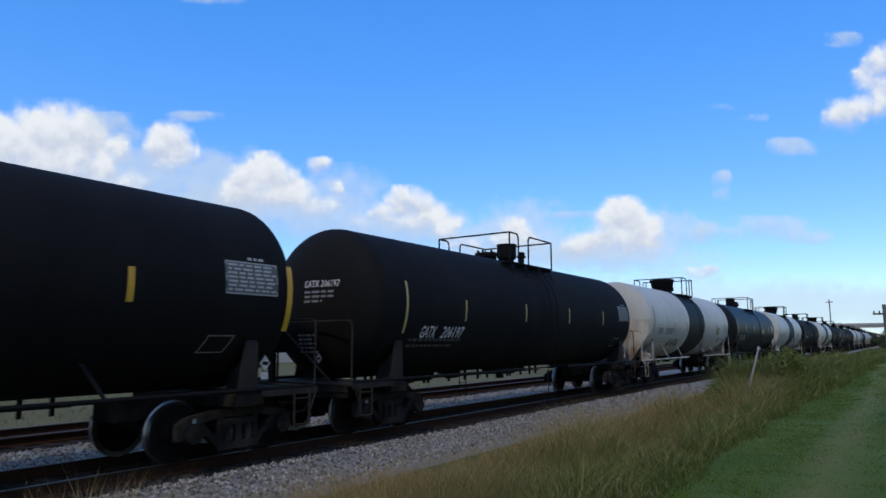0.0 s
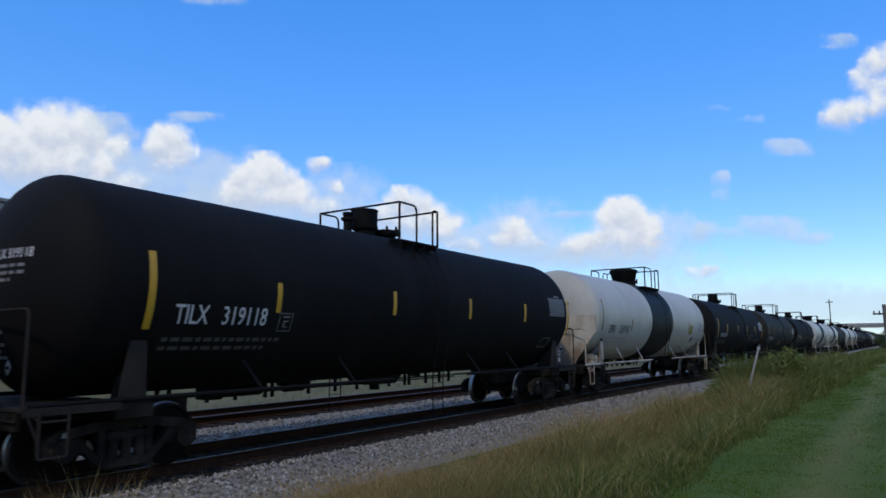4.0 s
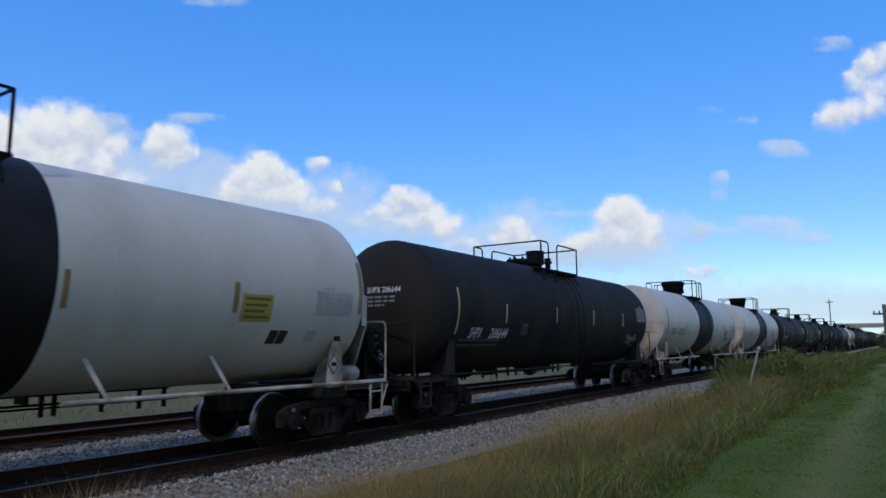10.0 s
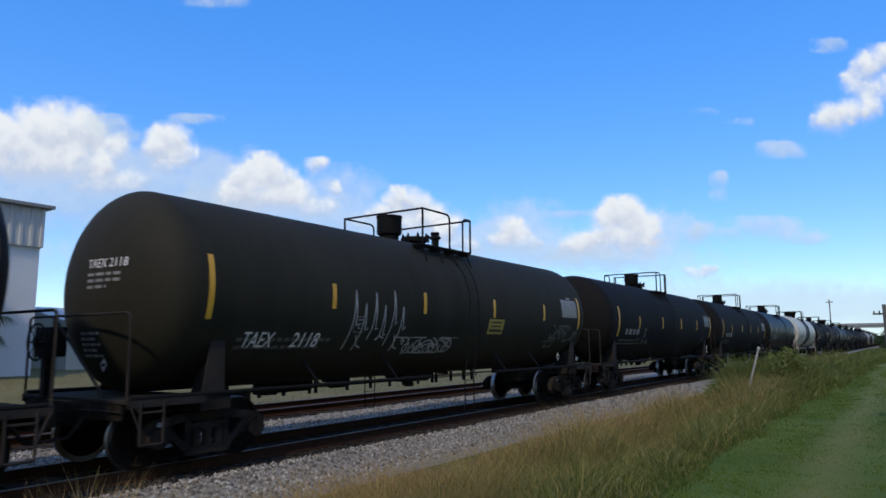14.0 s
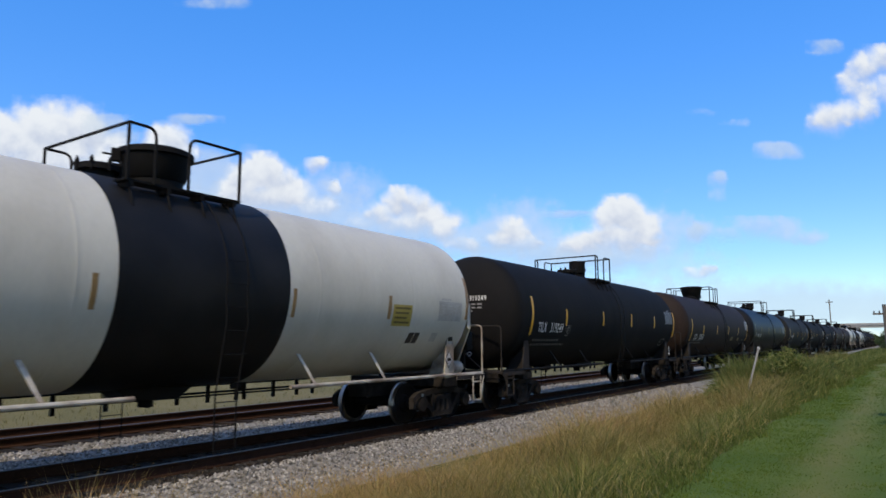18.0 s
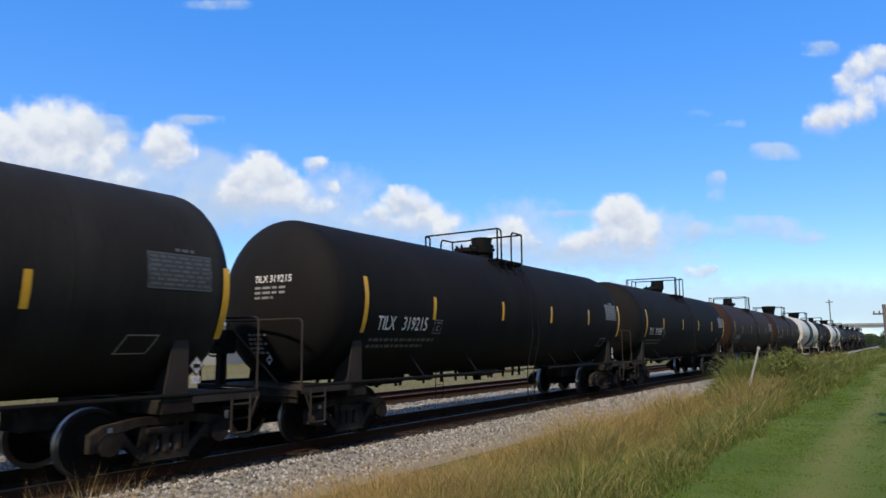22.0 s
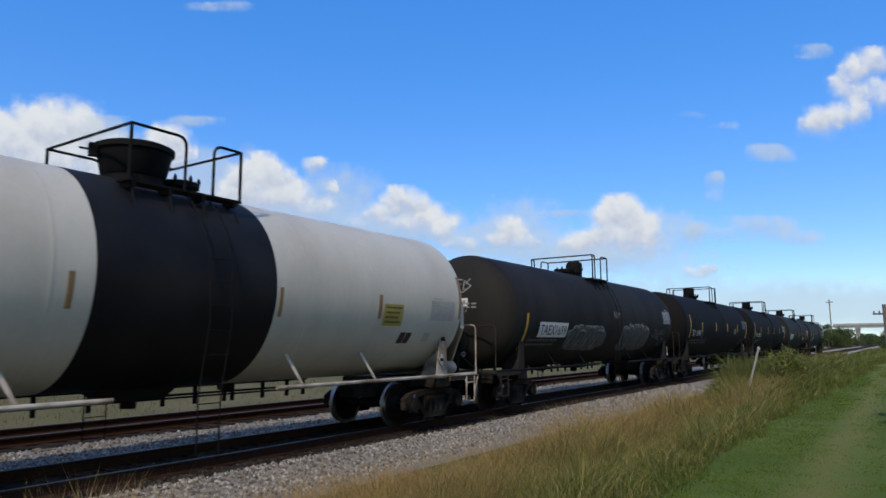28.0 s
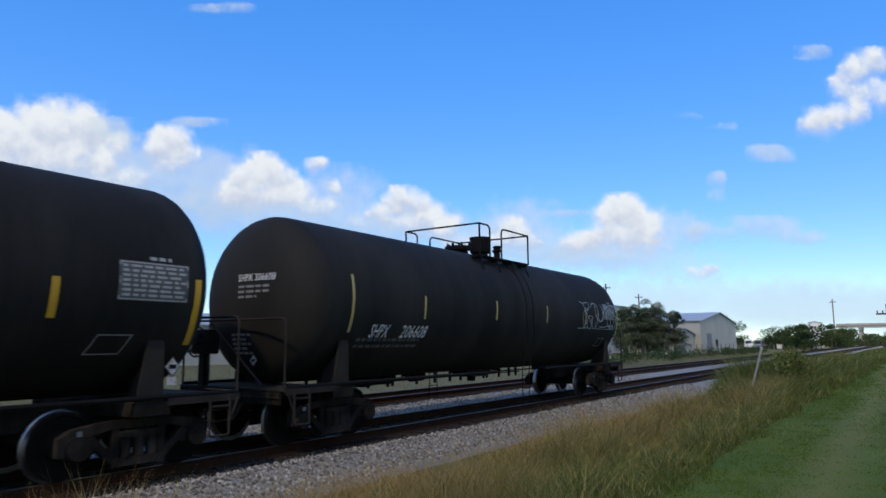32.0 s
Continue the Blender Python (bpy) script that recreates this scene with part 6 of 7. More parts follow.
def leaf_cloud(name, mat, centres, radii, count, leaf, rng):
    """Small leaves scattered over clumps, joined into one crown."""
    which = rng.integers(0, len(centres), count)
    d = rng.normal(0, 1, (count, 3))
    d /= np.linalg.norm(d, axis=1)[:, None]
    r = radii[which] * rng.random(count)[:, None] ** 0.45
    c = centres[which] + d * r
    a, b = rng.normal(0, 1, (count, 3)), rng.normal(0, 1, (count, 3))
    a /= np.linalg.norm(a, axis=1)[:, None]
    b -= a * (a * b).sum(1)[:, None]
    b /= np.linalg.norm(b, axis=1)[:, None]
    s = leaf * rng.uniform(0.6, 1.4, count)[:, None]
    V = np.stack([c - a * s, c - b * s * 0.5, c + a * s, c + b * s * 0.5], 1).reshape(-1, 3)
    F = np.arange(count * 4).reshape(-1, 4)
    me = bpy.data.meshes.new(name)
    me.from_pydata(V.tolist(), [], F.tolist())
    me.materials.append(mat)
    return me


thing("bushes", "leafy light green bushes by the leaning post", "bushes", kind="stuff", mesh=bushes())


def tree(x, y, h, spread, seed, label="dark green broad-leaved tree beyond the tracks", low=0.07):
    rng = np.random.default_rng(seed)
    z0 = ground_height(y)
    t = thing("tree", label, "tree", "trees along the line", at=pose(x, y, z0))
    bm = bmesh.new()
    tube(bm, [(0, 0, -0.1), (0.05 * h, 0, h * 0.3), (0.03 * h, 0.03 * h, h * 0.7)], 0.035 * h, 8)
    n = 15
    cs = []
    for k in range(n):
        a = 6.28 * k / n + rng.uniform(-0.3, 0.3)
        r = spread * rng.uniform(0.25, 0.85)
        c = np.array([r * math.cos(a), r * math.sin(a), h * rng.uniform(low, 0.80)])
        cs.append(c)
        tube(bm, [(0.03 * h, 0, h * 0.35), Vector(c * 0.6 + np.array([0, 0, h * 0.2])), Vector(c)], 0.012 * h, 5)
    cs.append(np.array([0, 0, h * 0.85]))
    part("trunk", mesh_of("trunk", bm, BARK), t)
    radii = rng.uniform(0.28, 0.48, (len(cs), 1)) * spread * np.array([[1.0, 1.0, 0.7]])
    part("crown", leaf_cloud("crown", LEAF_DARK, np.array(cs), radii, 5600, 0.042 * h ** 0.8, rng), t)
    return t


def palm(x, y, h, seed):
    rng = random.Random(seed)
    t = thing("palm_tree", "bushy green fan palm with a thick trunk by the sheds", "palm tree", "palms by the sheds", at=pose(x, y, ground_height(y)))
    bm = bmesh.new()
    tube(bm, [(0, 0, -0.1), (0.1, 0, h * 0.4), (0.15, 0.05, h * 0.82)], 0.22, 9)
    part("trunk", mesh_of("trunk", bm, BARK), t)
    bm = bmesh.new()
    for k in range(80):
        a, e = rng.uniform(0, 6.28), rng.uniform(-0.9, 1.4)
        L = h * rng.uniform(0.28, 0.42)
        d = Vector((math.cos(a) * math.cos(e), math.sin(a) * math.cos(e), math.sin(e)))
        o = Vector((0.15, 0.05, h * rng.uniform(0.30, 0.84)))
        side = d.cross(Vector((0, 0, 1))).normalized()
        up = side.cross(d)
        tip = o + d * L * 0.55
        tube(bm, [o, tip], 0.015, 4)
        for j in range(11):
            q = (j / 10 - 0.5) * 2.6
            dd = (d * math.cos(q) + side * math.sin(q)).normalized()
            end = tip + dd * L * 0.55 + Vector((0, 0, -0.12 * L * (1 + abs(q))))
            w = up.cross(dd).normalized() * 0.075
            v = [bm.verts.new(tip - w * 0.4), bm.verts.new(tip + dd * L * 0.3 - w), bm.verts.new(end), bm.verts.new(tip + dd * L * 0.3 + w)]
            bm.faces.new(v)
    part("crown", mesh_of("crown", bm, PALM_LEAF, smooth=False), t)


# ---------------- post, poles, sheds, bridge ----------------
def leaning_post():
    t = thing("marker_post", "weathered white marker post leaning in the weeds", "post", at=pose(22.60, 4.25, rough_height(22.60, 4.25) - 0.1))
    bm = bmesh.new()
    tube(bm, [(0, 0, 0), (-0.02, -0.27, 0.95), (-0.05, -0.58, 2.02)], 0.030, 10)
    part("shaft", mesh_of("shaft", bm, POST_WHITE), t)
    bm = bmesh.new()
    lathe(bm, [(0.045, -0.05), (0.045, 0.02), (0.02, 0.05)], "Z", 10, (-0.05, -0.58, 2.03))
    part("cap", mesh_of("cap", bm, POST_WHITE), t)


leaning_post()
WALL_PALE = material("pale_corrugated_wall", (0.52, 0.55, 0.58), 0.6, vary=0.08, scale=0.6, bump=0.05, dirt=(0.35, 0.36, 0.36), dirt_amount=0.4, dirt_scale=0.3)
WALL_GREY = material("grey_ribbed_cladding", (0.36, 0.38, 0.39), 0.6, vary=0.1, scale=0.6, bump=0.05, dirt=(0.25, 0.25, 0.24), dirt_amount=0.4, dirt_scale=0.3)
WALL_CREAM = material("cream_metal_wall", (0.42, 0.395, 0.33), 0.6, vary=0.08, scale=0.5, bump=0.04, dirt=(0.27, 0.24, 0.19), dirt_amount=0.4, dirt_scale=0.3)
ROOF_GREY = material("grey_metal_roof", (0.36, 0.38, 0.39), 0.45, vary=0.1, scale=0.8, bump=0.05)
TRIM_DARK = material("dark_eave_trim", (0.16, 0.17, 0.18), 0.6, vary=0.1, bump=0.05)
WINDOW_DARK = material("dark_window_glass", (0.03, 0.035, 0.04), 0.12, vary=0.1, bump=0.0)
CONCRETE = material("bridge_concrete", (0.235, 0.24, 0.245), 0.85, vary=0.12, scale=0.4, bump=0.1, dirt=(0.25, 0.24, 0.22), dirt_amount=0.4, dirt_scale=0.15)
POLE_WOOD = material("pole_wood", (0.13, 0.11, 0.09), 0.85, vary=0.25, scale=4, bump=0.3)


def ribbed_wall(bm, x0, y0, x1, y1, z0, z1, pitch=0.6, depth=0.05, mi=0):
    """A wall of upright folded sheets, from one plan corner to the other."""
    a, b = Vector((x0, y0, 0)), Vector((x1, y1, 0))
    n = max(2, int((b - a).length / pitch))
    d = (b - a).normalized()
    out = Vector((d.y, -d.x, 0))
    pts = []
    for k in range(n):
        s = (b - a).length * k / n
        w = (b - a).length / n
        for q, o in ((0, 0), (0.55, 0), (0.65, depth), (0.9, depth)):
            pts.append(a + d * (s + q * w) + out * o)
    pts.append(b)
    lo, hi = [bm.verts.new(p + Vector((0, 0, z0))) for p in pts], [bm.verts.new(p + Vector((0, 0, z1))) for p in pts]
    for k in range(len(pts) - 1):
        f = bm.faces.new((lo[k], lo[k + 1], hi[k + 1], hi[k]))
        f.material_index = mi


def warehouse():
    t = thing("warehouse", "large pale blue-grey metal warehouse with ribbed upper cladding", "warehouse", at=pose(19.0, 40.0, -0.25))
    bm = bmesh.new()
    box(bm, -60, 0, 0.05, 26, 0, 7.7)
    part("wall", mesh_of("wall", bm, WALL_PALE, smooth=False), t)
    bm = bmesh.new()
    ribbed_wall(bm, -60.1, -0.12, 0.1, -0.12, 7.55, 9.75, 0.55, 0.07)
    ribbed_wall(bm, 0.1, -0.12, 0.1, 26.1, 7.55, 9.75, 0.55, 0.07)
    part("upper_cladding", mesh_of("upper_cladding", bm, WALL_GREY, smooth=False), t, "grey ribbed cladding")
    bm = bmesh.new()
    box(bm, -60.4, 0.45, -0.5, 26.4, 9.75, 9.95, 0.03)
    part("eave", mesh_of("eave", bm, TRIM_DARK, smooth=False), t)
    bm = bmesh.new()
    plate(bm, [(-60.3, -0.4, 9.95), (-60.3, 13, 12.0), (-60.3, 26.3, 9.95)], (1, 0, 0), 60.6)
    part("roof", mesh_of("roof", bm, ROOF_GREY, smooth=False), t)


def shed(name, label, x0, x1, y0, y1, eave, ridge, wall, along="x", doors=()):
    t = thing(name, label, "building", "sheds along the line", at=pose(x0, y0, ground_height(y0) - 0.05))
    w, d = x1 - x0, y1 - y0
    bm = bmesh.new()
    if along == "x":
        prof = [(0, 0), (d, 0), (d, eave), (d / 2, ridge), (0, eave)]
        plate(bm, [(0, y, z) for y, z in prof], (1, 0, 0), w)
    else:
        prof = [(0, 0), (w, 0), (w, eave), (w / 2, ridge), (0, eave)]
        plate(bm, [(x, 0, z) for x, z in prof], (0, 1, 0), d)
    part("wall", mesh_of("wall", bm, wall, smooth=False), t)
    for s in (-1, 1):
        bm = bmesh.new()
        if along == "x":
            ye = -0.35 if s < 0 else d + 0.35
            plate(bm, [(-0.3, ye, eave - 0.05), (w + 0.3, ye, eave - 0.05), (w + 0.3, d / 2, ridge + 0.06), (-0.3, d / 2, ridge + 0.06)], (0, 0, 1), 0.10)
        else:
            xe = -0.35 if s < 0 else w + 0.35
            plate(bm, [(xe, -0.3, eave - 0.05), (xe, d + 0.3, eave - 0.05), (w / 2, d + 0.3, ridge + 0.06), (w / 2, -0.3, ridge + 0.06)], (0, 0, 1), 0.10)
        part("roof", mesh_of("roof", bm, ROOF_GREY, smooth=False), t)
    for kind, a, b, z0, z1 in doors:      # on the wall that faces the line
        bm = bmesh.new()
        box(bm, a, b, -0.06, 0.02, z0, z1, 0.01)
        part(kind, mesh_of(kind, bm, WINDOW_DARK if kind == "window" else TRIM_DARK, smooth=False), t)
    return t


warehouse()
shed("shed", "low cream shed with a grey roof behind the field", 24, 46, 46, 58, 3.2, 4.3, WALL_CREAM, doors=(("window", 3, 4.4, 1.1, 2.2), ("window", 8, 9.4, 1.1, 2.2), ("door", 13, 16, 0, 2.6)))
shed("shed", "tall white shed at the edge of the field", 97, 110, 37, 52, 7.3, 8.0, WALL_PALE)
shed("shed", "cream metal shed with a grey gable roof", 115.3, 142.8, 27.6, 46, 5.4, 7.1, WALL_CREAM, "y", doors=(("door", 4, 7, 0, 3.4), ("window", 10, 11.6, 1.2, 2.4)))
shed("shed", "small cream lean-to shed beside the larger one", 104, 115.5, 28.6, 36, 3.0, 3.9, WALL_CREAM, "y", doors=(("door", 2, 4.6, 0, 2.4),))
shed("shed", "low white flat building far down the line", 205, 212, 26, 33, 2.6, 3.1, WALL_PALE)
for k, (x, y, h) in enumerate([(91, 31.8, 6.2), (93.5, 30.2, 6.8), (95.5, 28.6, 6.6), (95, 33, 6.0), (98, 27.0, 5.6), (97, 30.6, 6.6), (14.6, 38.3, 5.8)]):
    palm(x, y, h, 30 + k)
for k, (x, y, h, s) in enumerate([(190, 27.5, 5.6, 4.2), (196, 25.0, 6.0, 4.0), (150, 16.9, 5.4, 3.4), (230, 18.4, 7.4, 4.4), (236, 15.4, 6.0, 4.0), (150, 50, 8.0, 5.0), (260, 3.5, 5.5, 5.0), (285, 12, 4.5, 5.0), (300, 26, 5.0, 6.0), (290, -6, 5.0, 5.0), (318, 30, 6.0, 5.0), (310, 8, 3.5, 4.0), (190, 40, 8, 6), (75, 0.4, 2.6, 1.6)]):
    tree(x, y, h, s, 50 + k)
for k in range(9):      # unseen trees added behind the viewer to cut skylight and darken reflections
    tree(-34 + 13 * k + (k * 7 % 5), -21 - (k * 5 % 7), 11 + (k * 3 % 4), 6.5, 90 + k, "unseen dark green tree added to block light behind the lawn", 0.4)


tree(12.8, -1.9, 6.4, 1.1, 120, "slim young tree beside the lawn", 0.62)


def scrub():
    """Rough bushes and tall weeds along the fence of the sheds."""
    rng = np.random.default_rng(61)
    n = 90
    x = rng.uniform(60, 150, n)
    c = np.stack([x, 24.2 + rng.uniform(-1.2, 1.2, n), rng.uniform(0.0, 0.5, n)], 1)
    r = np.stack([rng.uniform(0.6, 1.6, n), rng.uniform(0.5, 1.2, n), rng.uniform(0.4, 1.0, n)], 1)
    return leaf_cloud("scrub", LEAF_DARK, c, r, 9000, 0.10, rng)


thing("scrub", "rough green bushes and weeds along the fence", "bushes", kind="stuff", mesh=scrub())


def fence():
    t = thing("fence", "thin grey wire fence on posts beside the sheds", "fence", at=pose(88, 25.6, ground_height(25.6)))
    bm = bmesh.new()
    tube(bm, [(0, 0, -0.1), (0, 0, 1.7)], 0.05, 6)
    post = mesh_of("post", bm, POLE_WOOD)
    for k in range(18):
        part("post", post, t, at=pose(3.2 * k, 0, 0))
    for z in (0.5, 0.95, 1.4, 1.65):
        bm = bmesh.new()
        tube(bm, [(0, -0.05, z), (54.4, -0.05, z)], 0.012, 4)
        part("wire", mesh_of("wire", bm, TRIM_DARK), t)


fence()


def van(x, y, turn, mat, label):
    t = thing("van", label, "van", "vans by the sheds", at=pose(x, y, ground_height(y), 0, 0, turn))
    bm = bmesh.new()
    box(bm, -2.4, 2.4, -0.95, 0.95, 0.35, 1.15, 0.12)
    box(bm, -2.35, 1.35, -0.90, 0.90, 1.0, 2.25, 0.16)
    part("body", mesh_of("body", bm, mat), t)
    bm = bmesh.new()
    plate(bm, [(1.36, -0.75, 1.25), (1.36, 0.75, 1.25), (1.36, 0.68, 1.95), (1.36, -0.68, 1.95)], (1, 0, 0), 0.03)
    part("windscreen", mesh_of("windscreen", bm, WINDOW_DARK, smooth=False), t)
    for side in (-1, 1):
        bm = bmesh.new()
        box(bm, 0.2, 1.1, side * 0.90, side * 0.925, 1.3, 1.95)
        part("side_window", mesh_of("side_window", bm, WINDOW_DARK, smooth=False), t)
        for wx in (-1.5, 1.55):
            bm = bmesh.new()
            lathe(bm, [(0.2, side * 0.78), (0.36, side * 0.80), (0.36, side * 0.96), (0.2, side * 0.98)], "Y", 18, (wx, 0, 0.36))
            bmesh.ops.recalc_face_normals(bm, faces=bm.faces)
            part("wheel", mesh_of("wheel", bm, TRUCK_STEEL), t)


VAN_WHITE = material("white_van_paint", (0.62, 0.63, 0.64), 0.35, vary=0.05, bump=0.0)
VAN_GREY = material("grey_van_paint", (0.22, 0.23, 0.25), 0.35, vary=0.05, bump=0.0)
van(184, 32.8, 190, VAN_WHITE, "white panel van parked beside the cream shed")
van(187, 30.9, 178, VAN_GREY, "grey van parked behind a white one")
van(196, 32.0, 100, VAN_WHITE, "white van parked sideways near the low building")
shed("shed", "narrow tall white building beyond the dark trees", 258, 262, 23.2, 27.2, 8.2, 8.6, WALL_PALE)


def far_woods():
    """The low dark line of woods where the tracks run out of sight."""
    rng = np.random.default_rng(77)
    n = 46
    c = np.stack([rng.uniform(395, 520, n), np.linspace(-260, 330, n) + rng.uniform(-5, 5, n), rng.uniform(1.0, 3.4, n)], 1)
    r = np.stack([rng.uniform(5, 9, n), rng.uniform(7, 13, n), rng.uniform(2.6, 4.6, n)], 1)
    return leaf_cloud("far_woods", LEAF_DARK, c, r, 32000, 0.85, rng)


thing("far_woods", "low dark green woods at the horizon", "woods", kind="stuff", mesh=far_woods())


def utility_pole(x, y, h):
    t = thing("utility_pole", "wooden utility pole with a crossarm far down the line", "utility pole", "utility poles", at=pose(x, y, ground_height(y) - 0.1))
    bm = bmesh.new()
    tube(bm, [(0, 0, 0), (0, 0, h)], 0.16, 8)
    part("pole", mesh_of("pole", bm, POLE_WOOD), t)
    bm = bmesh.new()
    box(bm, -0.07, 0.07, -0.9, 0.9, h - 0.9, h - 0.75)
    part("crossarm", mesh_of("crossarm", bm, POLE_WOOD, smooth=False), t)
    for y in (-0.8, -0.4, 0.4, 0.8):
        bm = bmesh.new()
        lathe(bm, [(0.05, h - 0.75), (0.07, h - 0.62), (0.04, h - 0.52)], "Z", 8, (0, y, 0))
        part("insulator", mesh_of("insulator", bm, TRIM_DARK), t)


utility_pole(230, 17.4, 14.2)
utility_pole(128, 48, 13)
utility_pole(160, 52, 13)
utility_pole(71.5, 1.22, 4.9)


def bridge():
    t = thing("overpass", "pale concrete road overpass crossing far down the line", "bridge", at=pose(330, 0, 0))
    bm = bmesh.new()
    box(bm, -5, 5, -160, 24, 7.2, 8.1, 0.05)
    part("deck", mesh_of("deck", bm, CONCRETE, smooth=False), t)
    for x in (-5.2, 5.2):
        bm = bmesh.new()
        box(bm, x - 0.15, x + 0.15, -160, 24, 8.0, 8.9, 0.03)
        part("parapet", mesh_of("parapet", bm, CONCRETE, smooth=False), t)
    for y in (-60, -36, -12, 4.5, 15.5):
        bm = bmesh.new()
        for x in (-3, 3):
            lathe(bm, [(0.7, -0.3), (0.7, 6.3)], "Z", 12, (x, y, 0))
        box(bm, -4.6, 4.6, y - 0.8, y + 0.8, 6.2, 7.22, 0.05)
        part("pier", mesh_of("pier", bm, CONCRETE, smooth=False), t)


bridge()


def embankment():
    """The grassy ramp on which the road comes down from the overpass."""
    bm = bmesh.new()
    plate(bm, [(318, 22, -0.3), (342, 22, -0.3), (336, 22, 7.0), (324, 22, 7.0)], (0, 1, 0), 45)
    for v in bm.verts:
        if v.co.y > 60 and v.co.z > 1:
            v.co.z = 0.6
    return mesh_of("embankment", bm, LAWN, smooth=False)


thing("embankment", "long grassy road ramp beyond the far trees", "embankment", kind="structure", mesh=embankment())


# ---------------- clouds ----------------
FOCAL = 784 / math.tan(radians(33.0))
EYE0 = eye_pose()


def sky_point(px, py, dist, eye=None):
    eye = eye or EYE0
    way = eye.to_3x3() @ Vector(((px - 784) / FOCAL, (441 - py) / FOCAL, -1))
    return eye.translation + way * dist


def cloud_material(name, bright, base, soft, strength, ragged=0.80):
    m = bpy.data.materials.new(name)
    m.use_nodes = True
    n, l = m.node_tree.nodes, m.node_tree.links
    n.remove(n["Principled BSDF"])
    at = n.new("ShaderNodeAttribute")
    at.attribute_name = "thickness"
    tc = n.new("ShaderNodeTexCoord")
    nz = n.new("ShaderNodeTexNoise")
    nz.inputs["Scale"].default_value, nz.inputs["Detail"].default_value, nz.inputs["Roughness"].default_value = 0.0085, 8, 0.52
    l.new(tc.outputs["Object"], nz.inputs["Vector"])
    ad = n.new("ShaderNodeMath")
    ad.operation = "MULTIPLY_ADD"
    ad.inputs[1].default_value = ragged
    sub = n.new("ShaderNodeMath")
    sub.operation = "SUBTRACT"
    sub.inputs[1].default_value = 0.5
    l.new(nz.outputs[0], sub.inputs[0])
    l.new(sub.outputs[0], ad.inputs[0])
    l.new(at.outputs["Fac"], ad.inputs[2])
    al = n.new("ShaderNodeMapRange")
    al.interpolation_type = "SMOOTHSTEP"
    al.inputs[1].default_value, al.inputs[2].default_value, al.inputs[4].default_value = 0.14, 0.14 + soft, strength
    l.new(ad.outputs[0], al.inputs[0])
    crisp = n.new("ShaderNodeMapRange")        # tops end sharply, bases fade out
    crisp.inputs[1].default_value, crisp.inputs[2].default_value = 0.2, 1.1
    crisp.inputs[3].default_value, crisp.inputs[4].default_value = 0.26 + soft * 1.7, 0.24 + soft * 0.75
    rise = n.new("ShaderNodeAttribute")
    rise.attribute_name = "rise"
    l.new(rise.outputs["Fac"], crisp.inputs[0])
    l.new(crisp.outputs[0], al.inputs[2])
    up = n.new("ShaderNodeMath")
    up.operation = "MULTIPLY_ADD"
    up.inputs[1].default_value = 0.9
    l.new(sub.outputs[0], up.inputs[0])
    l.new(rise.outputs["Fac"], up.inputs[2])
    # sunlit tops and shaded bases are painted into the glow colour by height
    tone = n.new("ShaderNodeMapRange")
    tone.interpolation_type = "SMOOTHSTEP"
    tone.inputs[1].default_value, tone.inputs[2].default_value = 0.22, 0.85
    l.new(up.outputs[0], tone.inputs[0])
    mix = n.new("ShaderNodeMix")
    mix.data_type = "RGBA"
    l.new(tone.outputs[0], mix.inputs[0])
    mix.inputs[6].default_value, mix.inputs[7].default_value = (*base, 1), (*bright, 1)
    em, tr, ms = n.new("ShaderNodeEmission"), n.new("ShaderNodeBsdfTransparent"), n.new("ShaderNodeMixShader")
    l.new(mix.outputs[2], em.inputs[0])
    l.new(al.outputs[0], ms.inputs[0])
    l.new(tr.outputs[0], ms.inputs[1])
    l.new(em.outputs[0], ms.inputs[2])
    l.new(ms.outputs[0], n["Material Output"].inputs[0])
    return m


BRIGHT = cloud_material("sunlit_cloud", (0.355, 0.42, 0.53), (0.235, 0.30, 0.44), 0.78, 1.0)
PALE = cloud_material("pale_cloud", (0.25, 0.335, 0.47), (0.20, 0.29, 0.44), 0.55, 0.66)
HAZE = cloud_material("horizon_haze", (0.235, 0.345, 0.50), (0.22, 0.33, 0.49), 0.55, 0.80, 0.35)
# emission raised above the other clouds to add neutral fill light
VEIL = cloud_material("sun_dimming_fill_glow", (0.95, 0.93, 0.88), (0.95, 0.93, 0.88), 0.55, 0.79, 0.25)
CLOUDS = []


